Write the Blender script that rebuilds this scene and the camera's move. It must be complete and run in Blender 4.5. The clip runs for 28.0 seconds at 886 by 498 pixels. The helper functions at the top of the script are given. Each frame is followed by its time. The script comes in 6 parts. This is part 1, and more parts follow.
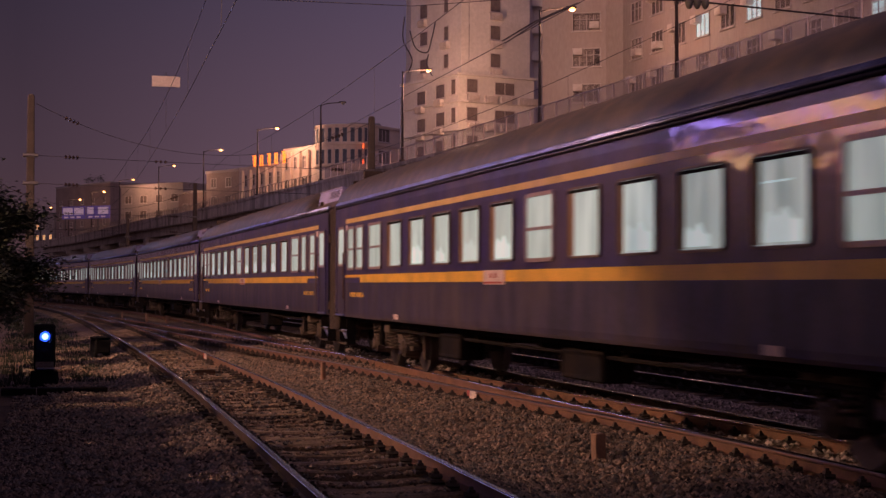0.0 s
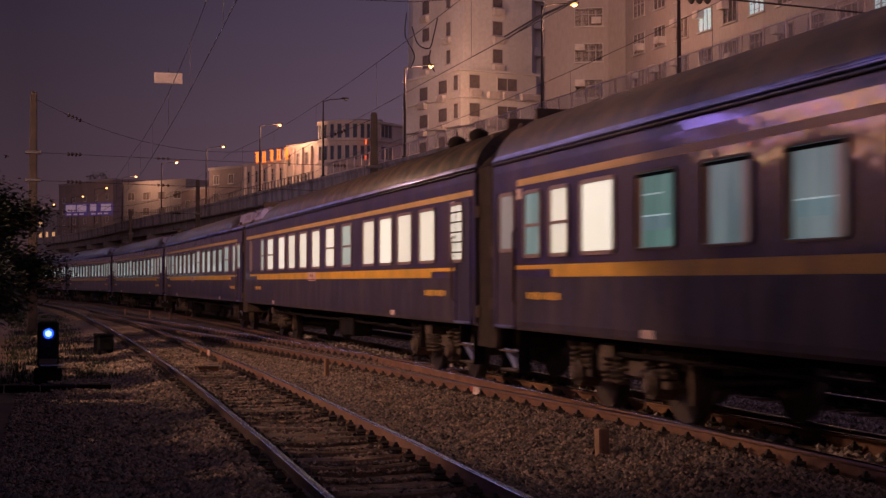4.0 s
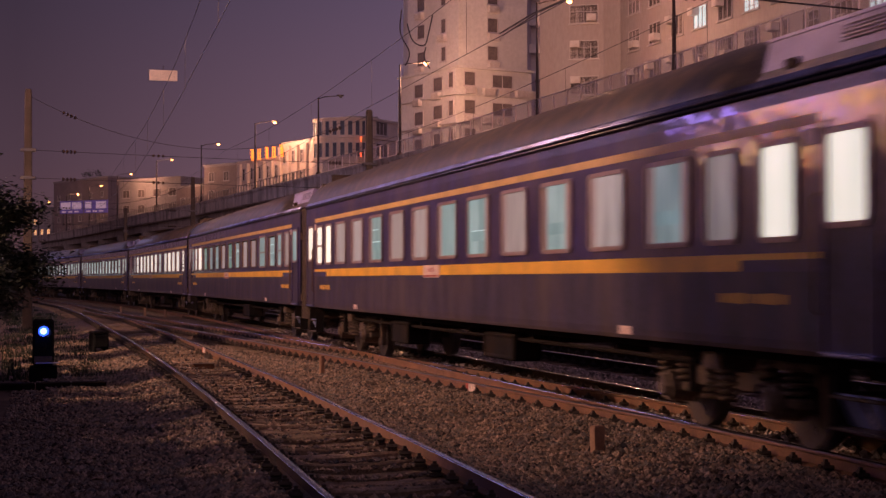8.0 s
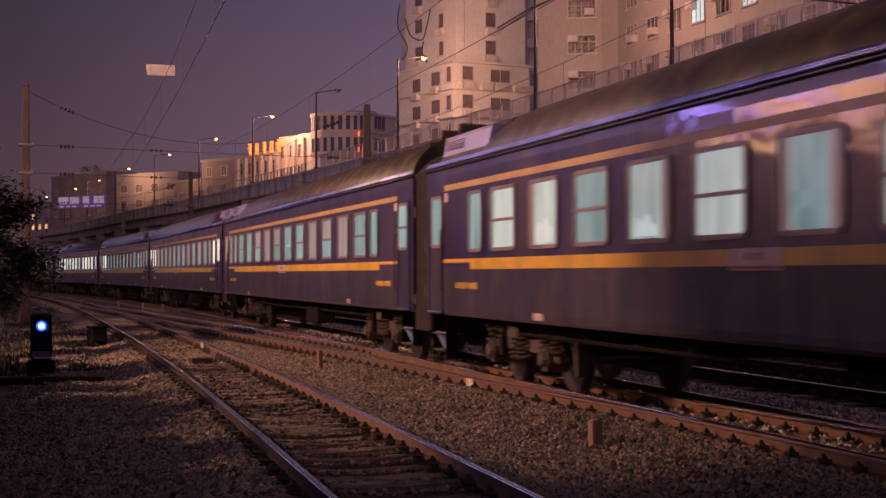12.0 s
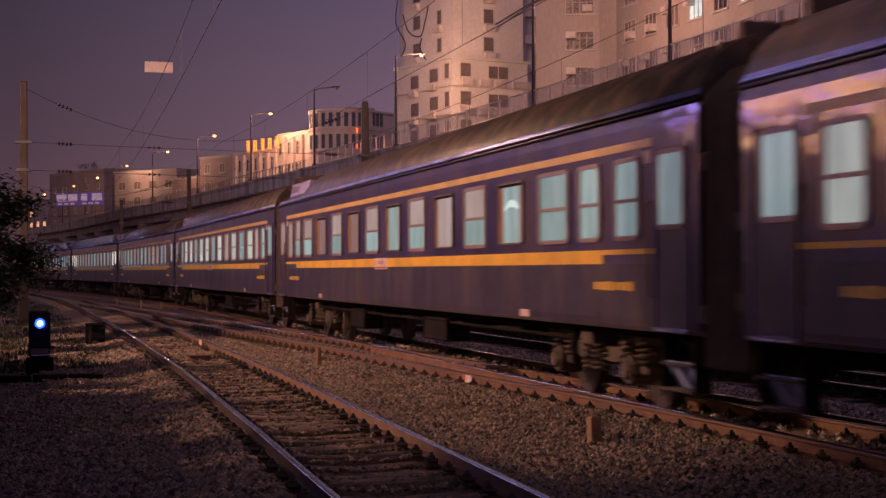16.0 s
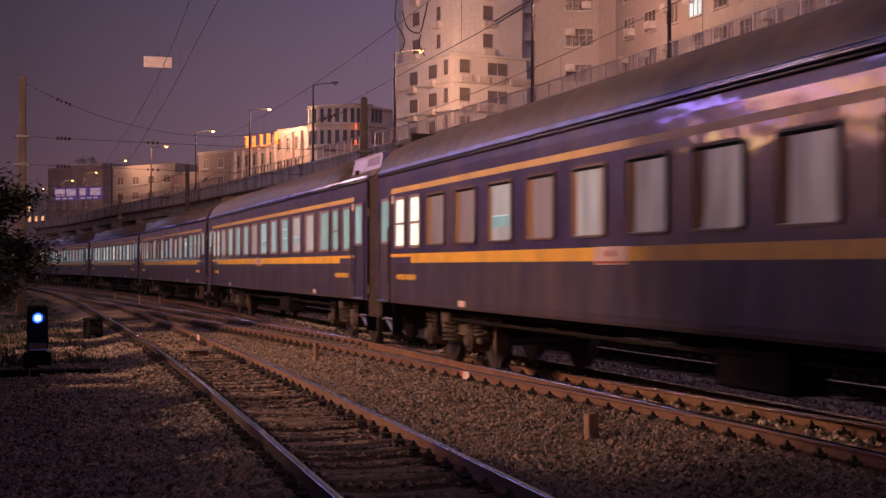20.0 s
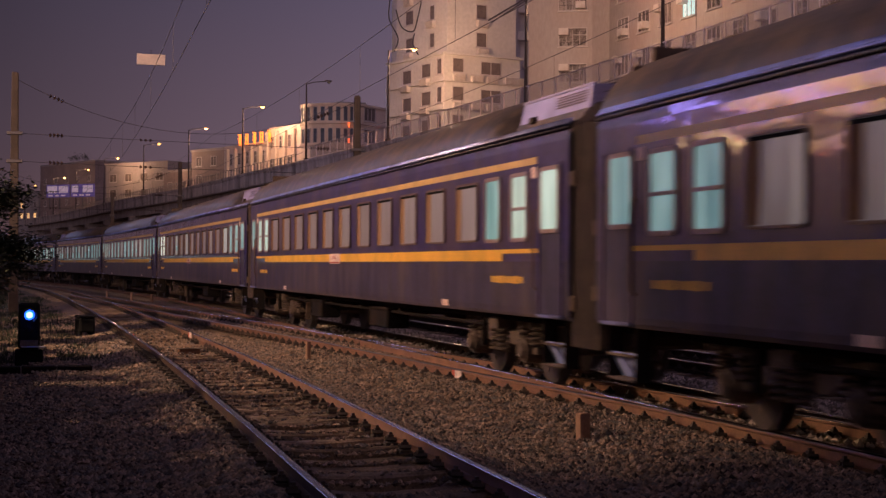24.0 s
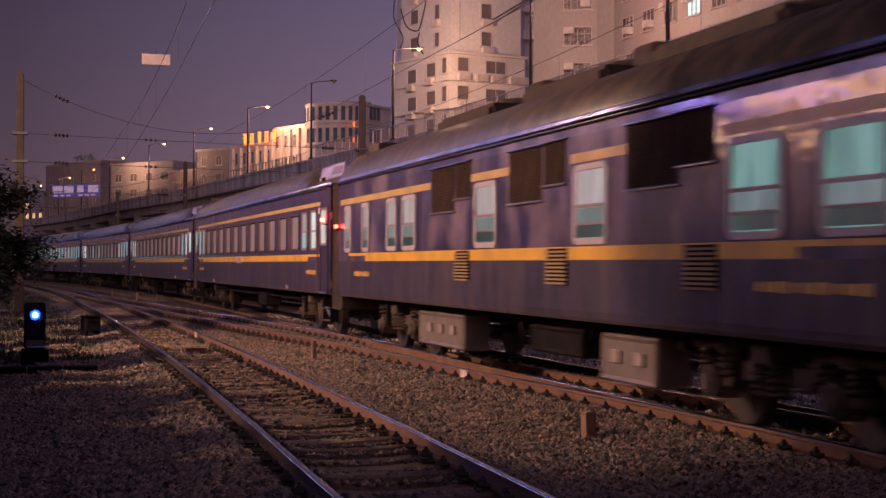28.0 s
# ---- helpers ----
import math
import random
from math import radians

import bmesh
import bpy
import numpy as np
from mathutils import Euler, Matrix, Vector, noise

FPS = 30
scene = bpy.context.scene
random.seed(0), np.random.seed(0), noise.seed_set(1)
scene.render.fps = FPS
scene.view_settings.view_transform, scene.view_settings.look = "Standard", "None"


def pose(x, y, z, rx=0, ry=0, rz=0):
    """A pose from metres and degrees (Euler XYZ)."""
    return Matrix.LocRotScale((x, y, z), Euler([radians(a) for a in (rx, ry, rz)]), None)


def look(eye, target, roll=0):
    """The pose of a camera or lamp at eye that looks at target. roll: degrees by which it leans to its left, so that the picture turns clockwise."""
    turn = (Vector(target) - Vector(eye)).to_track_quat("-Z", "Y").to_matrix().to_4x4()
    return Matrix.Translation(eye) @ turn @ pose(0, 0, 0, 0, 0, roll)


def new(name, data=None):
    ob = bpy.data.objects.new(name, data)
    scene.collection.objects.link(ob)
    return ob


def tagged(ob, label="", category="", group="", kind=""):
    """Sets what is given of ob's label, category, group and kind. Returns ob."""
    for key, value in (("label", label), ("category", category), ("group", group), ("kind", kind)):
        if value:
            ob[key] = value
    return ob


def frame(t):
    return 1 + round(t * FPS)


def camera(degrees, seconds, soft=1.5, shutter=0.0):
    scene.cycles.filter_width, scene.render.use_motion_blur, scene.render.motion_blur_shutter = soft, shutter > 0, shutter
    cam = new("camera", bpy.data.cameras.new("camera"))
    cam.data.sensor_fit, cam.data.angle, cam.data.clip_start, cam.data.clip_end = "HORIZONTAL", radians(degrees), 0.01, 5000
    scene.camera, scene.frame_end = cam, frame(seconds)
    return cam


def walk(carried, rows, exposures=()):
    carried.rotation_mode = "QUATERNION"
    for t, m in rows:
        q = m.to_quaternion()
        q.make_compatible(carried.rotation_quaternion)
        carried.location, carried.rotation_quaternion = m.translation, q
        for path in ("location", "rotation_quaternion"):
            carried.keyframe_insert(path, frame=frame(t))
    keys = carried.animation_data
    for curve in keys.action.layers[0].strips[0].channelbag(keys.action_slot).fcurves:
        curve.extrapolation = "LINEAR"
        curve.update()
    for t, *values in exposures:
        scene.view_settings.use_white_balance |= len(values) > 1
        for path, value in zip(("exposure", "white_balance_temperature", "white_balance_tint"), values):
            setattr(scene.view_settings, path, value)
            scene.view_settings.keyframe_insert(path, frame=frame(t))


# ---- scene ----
# camera: stands beside the tracks and turns a little; seconds, heading (right of +y), pitch, roll
cam = camera(33.41, 28.0, soft=1.4, shutter=0.6)
EYE = (0.0, 0.0, 1.633)
PATH = [
    (0.0, 16.035, 1.785, 0.118), (0.5, 15.976, 1.784, 0.004), (1.0, 15.965, 1.767, 0.011), (1.5, 16.002, 1.764, 0.043),
    (2.0, 16.061, 1.764, 0.033), (2.5, 16.056, 1.74, -0.013), (3.0, 15.919, 1.684, -0.019), (3.5, 15.885, 1.637, -0.047),
    (5.5, 16.153, 1.628, -0.083), (6.0, 16.165, 1.637, -0.045), (6.5, 16.235, 1.605, -0.013), (7.0, 16.253, 1.541, -0.093),
    (7.5, 16.149, 1.525, -0.107), (8.0, 16.106, 1.512, -0.131), (8.5, 16.132, 1.489, -0.1), (9.0, 16.182, 1.469, -0.044),
    (9.5, 16.187, 1.462, -0.06), (10.0, 16.186, 1.431, -0.072), (10.5, 16.16, 1.425, -0.101), (11.0, 16.22, 1.401, -0.045),
    (11.5, 16.227, 1.355, -0.107), (12.0, 16.186, 1.302, -0.161), (12.5, 16.185, 1.214, -0.212), (14.5, 16.286, 1.186, -0.186),
    (15.0, 16.231, 1.171, -0.263), (15.5, 16.217, 1.168, -0.262), (16.0, 16.248, 1.174, -0.265), (16.5, 16.29, 1.172, -0.257),
    (17.0, 16.341, 1.165, -0.339), (17.5, 16.307, 1.153, -0.345), (18.0, 16.267, 1.103, -0.264), (18.5, 16.213, 1.062, -0.201),
    (19.0, 16.114, 1.056, -0.136), (19.5, 16.147, 1.033, -0.0), (20.0, 16.314, 1.033, 0.0), (20.5, 16.384, 1.026, 0.08),
    (21.0, 16.403, 1.011, 0.076), (21.5, 16.406, 1.001, 0.163), (23.5, 16.601, 0.998, 0.224), (24.0, 16.603, 0.994, 0.279),
    (24.5, 16.612, 0.992, 0.315), (25.0, 16.605, 0.987, 0.263), (25.5, 16.606, 0.992, 0.288), (26.0, 16.531, 0.982, 0.23),
    (26.5, 16.436, 0.976, 0.221), (27.0, 16.426, 0.968, 0.26), (27.5, 16.432, 0.958, 0.213), (28.0, 16.401, 0.963, 0.174)
]


def aim(heading, pitch, roll):
    h, p = radians(heading), radians(pitch)
    way = Vector((math.sin(h) * math.cos(p), math.cos(h) * math.cos(p), math.sin(p)))
    return look(EYE, Vector(EYE) + way * 10, roll)


walk(cam, [(t, aim(h, p, r)) for t, h, p, r in PATH], exposures=[
    (0.0, -0.15, 6660, 20), (1.0, -0.05, 7060, 24), (2.0, -0.35, 6760, 20), (3.0, -0.58, 6560, 17), (5.5, 0.0, 6760, 22), (9.0, 0.08, 6860, 27), (11.0, 0.12, 6580, 20),
    (17.0, 0.2, 6680, 19), (20.0, 0.32, 6580, 18), (21.3, 0.41, 6180, 11), (24.0, 0.22, 6320, 1), (26.0, 0.29, 6060, 0), (27.0, 0.32, 6090, 5), (28.0, 0.40, 6060, 11)])

# ---- world and large lights ----
world = bpy.data.worlds.new("dusk")
scene.world = world
world.use_nodes = True
wn = world.node_tree
wn.nodes.clear()
w_out = wn.nodes.new("ShaderNodeOutputWorld")
w_bg = wn.nodes.new("ShaderNodeBackground")
w_co = wn.nodes.new("ShaderNodeTexCoord")
w_sep = wn.nodes.new("ShaderNodeSeparateXYZ")
w_ramp = wn.nodes.new("ShaderNodeValToRGB")
wn.links.new(w_co.outputs["Generated"], w_sep.inputs[0])
wn.links.new(w_sep.outputs["Z"], w_ramp.inputs[0])
# the city's glow makes the sky brighter towards the east
w_map = wn.nodes.new("ShaderNodeMapRange")
w_map.inputs["From Min"].default_value, w_map.inputs["From Max"].default_value = 0.0, 0.5
w_map.inputs["To Min"].default_value, w_map.inputs["To Max"].default_value = 0.72, 2.7
wn.links.new(w_sep.outputs["X"], w_map.inputs["Value"])
wn.links.new(w_map.outputs[0], w_bg.inputs[1])
wn.links.new(w_ramp.outputs[0], w_bg.inputs[0])
wn.links.new(w_bg.outputs[0], w_out.inputs[0])
els = w_ramp.color_ramp.elements
els[0].position, els[0].color = 0.0, (0.132, 0.066, 0.074, 1)
els[1].position, els[1].color = 1.0, (0.036, 0.028, 0.060, 1)
e = els.new(0.09)
e.color = (0.088, 0.055, 0.076, 1)
e = els.new(0.2)
e.color = (0.053, 0.039, 0.065, 1)

# the last pink afterglow, broad and weak, from behind the camera
glow = bpy.data.lights.new("afterglow", "SUN")
glow.energy, glow.angle, glow.color = 0.43, radians(40), (1.0, 0.74, 0.95)
glow_ob = new("afterglow", glow)
glow_ob.matrix_world = look((-40, -60, 16), (20, 60, -8))


# ---- materials ----
def mat(name, base, rough=0.7, metal=0.0, vary=0.25, scale=3.0, bump=0.0, fine=40.0, dirt=None, dirt_amt=0.5, emit=None, power=0.0, per=0.0, coat=0.0, gloss=0.07, spec=0.5, stretch=None, island=0.0, sheen=0.0, sheen_tint=(1, 1, 1), wave=0.0):
    """Node material: base colour broken up at two scales, fine relief, optional stains and a shift from object to object."""
    m = bpy.data.materials.new(name)
    m.use_nodes = True
    nt = m.node_tree
    b = nt.nodes["Principled BSDF"]
    b.inputs["Roughness"].default_value, b.inputs["Metallic"].default_value = rough, metal
    b.inputs["Coat Weight"].default_value, b.inputs["Coat Roughness"].default_value = coat, gloss
    b.inputs["Specular IOR Level"].default_value = spec
    b.inputs["Sheen Weight"].default_value, b.inputs["Sheen Roughness"].default_value, b.inputs["Sheen Tint"].default_value = sheen, 0.45, (*sheen_tint, 1)
    co = nt.nodes.new("ShaderNodeTexCoord")
    vec = co.outputs["Object"]
    if stretch:
        mp = nt.nodes.new("ShaderNodeMapping")
        mp.inputs["Scale"].default_value = stretch
        nt.links.new(vec, mp.inputs[0])
        vec = mp.outputs[0]
    n1, n2 = nt.nodes.new("ShaderNodeTexNoise"), nt.nodes.new("ShaderNodeTexNoise")
    n1.inputs["Scale"].default_value, n1.inputs["Detail"].default_value = scale, 5
    n2.inputs["Scale"].default_value, n2.inputs["Detail"].default_value = fine, 3
    for n in (n1, n2):
        nt.links.new(vec, n.inputs["Vector"])
    add = nt.nodes.new("ShaderNodeMath")
    add.operation = "ADD"
    nt.links.new(n1.outputs["Fac"], add.inputs[0])
    nt.links.new(n2.outputs["Fac"], add.inputs[1])
    val = nt.nodes.new("ShaderNodeMapRange")
    val.inputs["From Min"].default_value, val.inputs["From Max"].default_value = 0.7, 1.3
    val.inputs["To Min"].default_value, val.inputs["To Max"].default_value = 1 - vary, 1 + vary
    nt.links.new(add.outputs[0], val.inputs["Value"])
    last = val.outputs[0]
    if per:
        info = nt.nodes.new("ShaderNodeObjectInfo")
        pr = nt.nodes.new("ShaderNodeMapRange")
        pr.inputs["To Min"].default_value, pr.inputs["To Max"].default_value = 1 - per, 1 + per
        nt.links.new(info.outputs["Random"], pr.inputs["Value"])
        mu = nt.nodes.new("ShaderNodeMath")
        mu.operation = "MULTIPLY"
        nt.links.new(last, mu.inputs[0])
        nt.links.new(pr.outputs[0], mu.inputs[1])
        last = mu.outputs[0]
    if island:
        geo = nt.nodes.new("ShaderNodeNewGeometry")
        ir = nt.nodes.new("ShaderNodeMapRange")
        ir.inputs["To Min"].default_value, ir.inputs["To Max"].default_value = 1 - island, 1 + island
        nt.links.new(geo.outputs["Random Per Island"], ir.inputs["Value"])
        mi = nt.nodes.new("ShaderNodeMath")
        mi.operation = "MULTIPLY"
        nt.links.new(last, mi.inputs[0])
        nt.links.new(ir.outputs[0], mi.inputs[1])
        last = mi.outputs[0]
    sc = nt.nodes.new("ShaderNodeVectorMath")
    sc.operation = "SCALE"
    sc.inputs[0].default_value = base
    nt.links.new(last, sc.inputs["Scale"])
    col = sc.outputs[0]
    if dirt:
        n3 = nt.nodes.new("ShaderNodeTexNoise")
        n3.inputs["Scale"].default_value, n3.inputs["Detail"].default_value = scale * 0.6, 7
        nt.links.new(vec, n3.inputs["Vector"])
        dr = nt.nodes.new("ShaderNodeMapRange")
        dr.inputs["From Min"].default_value, dr.inputs["From Max"].default_value = 0.45, 0.7
        dr.inputs["To Max"].default_value = dirt_amt
        nt.links.new(n3.outputs["Fac"], dr.inputs["Value"])
        mx = nt.nodes.new("ShaderNodeMix")
        mx.data_type = "RGBA"
        nt.links.new(dr.outputs[0], mx.inputs["Factor"])
        nt.links.new(col, mx.inputs["A"])
        mx.inputs["B"].default_value = (*dirt, 1)
        col = mx.outputs["Result"]
    nt.links.new(col, b.inputs["Base Color"])
    if bump:
        bp = nt.nodes.new("ShaderNodeBump")
        bp.inputs["Strength"].default_value, bp.inputs["Distance"].default_value = 0.6, bump
        nt.links.new(n2.outputs["Fac"], bp.inputs["Height"])
        nt.links.new(bp.outputs[0], b.inputs["Normal"])
    if wave:
        # panels slightly dented, so that what they mirror wavers
        n4, bw = nt.nodes.new("ShaderNodeTexNoise"), nt.nodes.new("ShaderNodeBump")
        n4.inputs["Scale"].default_value, n4.inputs["Detail"].default_value = 2.6, 3
        nt.links.new(vec, n4.inputs["Vector"])
        bw.inputs["Strength"].default_value, bw.inputs["Distance"].default_value = 1.0, wave
        nt.links.new(n4.outputs["Fac"], bw.inputs["Height"])
        nt.links.new(bw.outputs[0], b.inputs["Coat Normal"])
    if emit:
        b.inputs["Emission Color"].default_value = (*emit, 1)
        b.inputs["Emission Strength"].default_value = power
    return m


def lit_mat(name, c1, c2, power, scale=(1.0, 2.4, 0.5)):
    """A surface that glows by itself; in blinds and curtains this holds the room's lamplight."""
    m = bpy.data.materials.new(name)
    m.use_nodes = True
    nt = m.node_tree
    b = nt.nodes["Principled BSDF"]
    b.inputs["Base Color"].default_value = (*c1, 1)
    b.inputs["Roughness"].default_value = 0.35
    co, mp = nt.nodes.new("ShaderNodeTexCoord"), nt.nodes.new("ShaderNodeMapping")
    mp.inputs["Scale"].default_value = scale
    info = nt.nodes.new("ShaderNodeObjectInfo")
    sh = nt.nodes.new("ShaderNodeVectorMath")
    sh.operation = "SCALE"
    sh.inputs[0].default_value = (31.0, 17.0, 23.0)
    nt.links.new(info.outputs["Random"], sh.inputs["Scale"])
    nt.links.new(sh.outputs[0], mp.inputs["Location"])
    n = nt.nodes.new("ShaderNodeTexNoise")
    n.inputs["Scale"].default_value, n.inputs["Detail"].default_value = 1.7, 3
    nt.links.new(co.outputs["Object"], mp.inputs[0])
    nt.links.new(mp.outputs[0], n.inputs["Vector"])
    r = nt.nodes.new("ShaderNodeValToRGB")
    r.color_ramp.elements[0].position, r.color_ramp.elements[0].color = 0.3, (*c1, 1)
    r.color_ramp.elements[1].position, r.color_ramp.elements[1].color = 0.7, (*c2, 1)
    mp2, n2, mixf = nt.nodes.new("ShaderNodeMapping"), nt.nodes.new("ShaderNodeTexNoise"), nt.nodes.new("ShaderNodeMath")
    mp2.inputs["Scale"].default_value = (1.0, 7.0, 0.5)
    nt.links.new(sh.outputs[0], mp2.inputs["Location"])
    nt.links.new(co.outputs["Object"], mp2.inputs[0])
    nt.links.new(mp2.outputs[0], n2.inputs["Vector"])
    n2.inputs["Scale"].default_value, n2.inputs["Detail"].default_value = 1.3, 2
    mixf.operation = "MULTIPLY_ADD"
    mixf.inputs[1].default_value, mixf.inputs[2].default_value = 0.9, -0.45
    nt.links.new(n2.outputs["Fac"], mixf.inputs[0])
    addf = nt.nodes.new("ShaderNodeMath")
    addf.operation = "ADD"
    nt.links.new(n.outputs["Fac"], addf.inputs[0])
    nt.links.new(mixf.outputs[0], addf.inputs[1])
    nt.links.new(addf.outputs[0], r.inputs[0])
    nt.links.new(r.outputs[0], b.inputs["Emission Color"])
    pw = nt.nodes.new("ShaderNodeMapRange")
    pw.inputs["To Min"].default_value, pw.inputs["To Max"].default_value = power * 0.75, power * 1.2
    nt.links.new(info.outputs["Random"], pw.inputs["Value"])
    nt.links.new(pw.outputs[0], b.inputs["Emission Strength"])
    return m


def glow_mat(name, color, power):
    return mat(name, color, 0.4, emit=color, power=power, vary=0.02)


BLUE = mat("blue_coach_paint", (0.036, 0.027, 0.112), 0.34, sheen=0.1, sheen_tint=(0.62, 0.46, 0.80), vary=0.75, scale=1.4, fine=18, stretch=(1, 1.3, 0.7), dirt=(0.12, 0.080, 0.095), dirt_amt=0.7, coat=1.0, gloss=0.035, spec=0.25, bump=0.001, wave=0.006)
DUSTY = mat("dusty_lower_coach_paint", (0.027, 0.021, 0.052), 0.5, sheen=0.1, sheen_tint=(0.8, 0.65, 0.66), vary=0.8, scale=1.9, fine=24, stretch=(1, 1.6, 0.6), dirt=(0.11, 0.075, 0.068), dirt_amt=0.7, coat=0.45, gloss=0.09, spec=0.25, bump=0.001)
# blue paint with large pale patches at random
CLOUDY = mat("smoke_stained_blue_paint", (0.034, 0.026, 0.092), 0.36, sheen=0.1, sheen_tint=(0.62, 0.46, 0.80), vary=0.8, scale=1.5, fine=16, dirt=(0.36, 0.26, 0.31), dirt_amt=0.8, coat=1.0, gloss=0.05, spec=0.25, bump=0.001, wave=0.006)
YELLOW = mat("yellow_stripe_paint", (0.80, 0.45, 0.055), 0.35, vary=0.18, scale=2, dirt=(0.25, 0.14, 0.04), dirt_amt=0.35)
LAVENDER = mat("lavender_fairing_paint", (0.36, 0.30, 0.46), 0.4, vary=0.2, scale=2, dirt=(0.14, 0.10, 0.12), dirt_amt=0.5)
# upper stripe: paler and pinker than YELLOW, with its reflection put into the colour
PALESTRIPE = mat("faded_upper_stripe_paint", (0.60, 0.39, 0.13), 0.4, vary=0.2, scale=2, dirt=(0.25, 0.15, 0.07), dirt_amt=0.4)
ROOF = mat("sooty_roof_paint", (0.040, 0.028, 0.021), 0.55, sheen=0.10, sheen_tint=(0.85, 0.62, 0.46), vary=0.75, scale=4.5, fine=22, dirt=(0.17, 0.104, 0.056), dirt_amt=0.85, coat=0.12, gloss=0.3, bump=0.006)
GUTTER = mat("black_gutter_paint", (0.02, 0.016, 0.03), 0.4, vary=0.2)
BLACK = mat("black_underframe", (0.012, 0.010, 0.010), 0.9, vary=0.4, scale=4, dirt=(0.03, 0.018, 0.012), dirt_amt=0.6, spec=0.08)
BOGIE = mat("dusty_bogie_steel", (0.10, 0.066, 0.046), 0.8, vary=0.45, scale=5, dirt=(0.03, 0.02, 0.016), dirt_amt=0.7, bump=0.01)
WHEEL = mat("wheel_steel", (0.10, 0.08, 0.07), 0.45, metal=0.7, vary=0.3)
RUBBER = mat("brown_rubber_bellows", (0.055, 0.035, 0.025), 0.85, vary=0.4, scale=4, dirt=(0.04, 0.025, 0.015))
CAPBROWN = mat("brown_canvas_end_cap", (0.105, 0.066, 0.045), 0.85, vary=0.4, scale=3, fine=20, dirt=(0.05, 0.032, 0.022), bump=0.004)
ALU = mat("coppery_window_frame", (0.30, 0.21, 0.20), 0.4, metal=0.2, vary=0.2, scale=6)
CLOTH = mat("orange_brown_curtain", (0.26, 0.145, 0.07), 0.9, vary=0.25, scale=3, stretch=(1, 12, 0.6))
# bluish metal; highlights along roof edge, door sills and hood lips put into colour
EDGE = mat("bluish_roof_edge_strip", (0.28, 0.30, 0.55), 0.42, metal=1.0, vary=0.35, scale=2.5, fine=20, dirt=(0.10, 0.07, 0.06), dirt_amt=0.7)
STEPSTEEL = mat("worn_step_steel", (0.30, 0.30, 0.42), 0.3, metal=0.6, vary=0.3, scale=8)
BRONZE = mat("worn_bronze_window_frame", (0.13, 0.075, 0.05), 0.5, metal=0.2, vary=0.25, scale=6)
DARKGLASS = mat("dark_window_glass", (0.03, 0.03, 0.035), 0.08, vary=0.2)
# drawn curtain; the cabin's light on it is put into its glow
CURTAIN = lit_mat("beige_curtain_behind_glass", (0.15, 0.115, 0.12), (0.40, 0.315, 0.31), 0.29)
LIT_WHITE = lit_mat("lit_white_blind", (0.72, 0.80, 0.68), (0.95, 0.95, 0.84), 0.74)
LIT_PALE = lit_mat("lit_pale_interior", (0.26, 0.37, 0.35), (0.62, 0.72, 0.67), 0.58)
LIT_TEAL = lit_mat("lit_teal_interior", (0.11, 0.25, 0.27), (0.43, 0.60, 0.60), 0.46)
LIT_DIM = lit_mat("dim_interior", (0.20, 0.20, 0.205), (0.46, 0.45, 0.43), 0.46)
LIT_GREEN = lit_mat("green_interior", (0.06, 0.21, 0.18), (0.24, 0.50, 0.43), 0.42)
GREYBOX = mat("grey_equipment_box", (0.155, 0.118, 0.10), 0.6, vary=0.25, scale=3, dirt=(0.08, 0.06, 0.05))
LIT_LOW = lit_mat("dark_lower_pane", (0.08, 0.13, 0.13), (0.24, 0.34, 0.33), 0.40)
GAPGREEN = lit_mat("dim_green_gap", (0.012, 0.035, 0.030), (0.04, 0.10, 0.085), 0.35)
PALE = mat("pale_rounded_window_frame", (0.52, 0.43, 0.44), 0.45, vary=0.15, scale=6)
SOOT = mat("sooty_roof_fitting", (0.06, 0.042, 0.03), 0.8, vary=0.4, scale=4, spec=0.2)
PLATE = mat("white_plate", (0.66, 0.49, 0.44), 0.5)
REDMARK = mat("red_lettering", (0.4, 0.05, 0.04), 0.5)
TAIL = glow_mat("red_tail_lamp", (1.0, 0.016, 0.004), 260.0)
BALLAST = mat("ballast_ground", (0.15, 0.092, 0.06), 0.95, vary=0.55, scale=1.5, fine=22, dirt=(0.05, 0.035, 0.028), dirt_amt=0.6, bump=0.05)
STONE = mat("ballast_stone", (0.215, 0.148, 0.106), 0.85, vary=0.4, scale=9, fine=60, bump=0.01, island=0.95, dirt=(0.19, 0.18, 0.175), dirt_amt=0.7)
GREYSTONE = mat("grey_ballast_stone", (0.40, 0.33, 0.29), 0.8, vary=0.35, scale=9, fine=60, bump=0.01, island=0.7)
SLEEPER = mat("weathered_sleeper", (0.20, 0.14, 0.10), 0.9, vary=0.35, scale=3, fine=30, per=0.3, dirt=(0.06, 0.04, 0.03), dirt_amt=0.5, bump=0.02)
RUST = mat("rusty_rail_web", (0.17, 0.078, 0.038), 0.8, vary=0.3, scale=3, fine=40, dirt=(0.10, 0.045, 0.025), dirt_amt=0.5)
# darker twin of the rusty web; shade on those rails is put into it
SHADEWEB = mat("dark_greasy_rail_web", (0.045, 0.026, 0.018), 0.8, vary=0.35, scale=3, fine=40, dirt=(0.09, 0.045, 0.026), dirt_amt=0.4, spec=0.15)
SHINE = mat("polished_rail_head", (0.7, 0.68, 0.75), 0.2, metal=1.0, vary=0.1, scale=2)
WORN = mat("worn_bright_rail_head", (0.27, 0.25, 0.30), 0.25, metal=1.0, vary=0.15, scale=2)
DULL = mat("dull_rail_head", (0.10, 0.075, 0.07), 0.36, metal=0.9, vary=0.25, scale=3)
CLIP = mat("rail_clip_iron", (0.05, 0.034, 0.026), 0.8, vary=0.4)
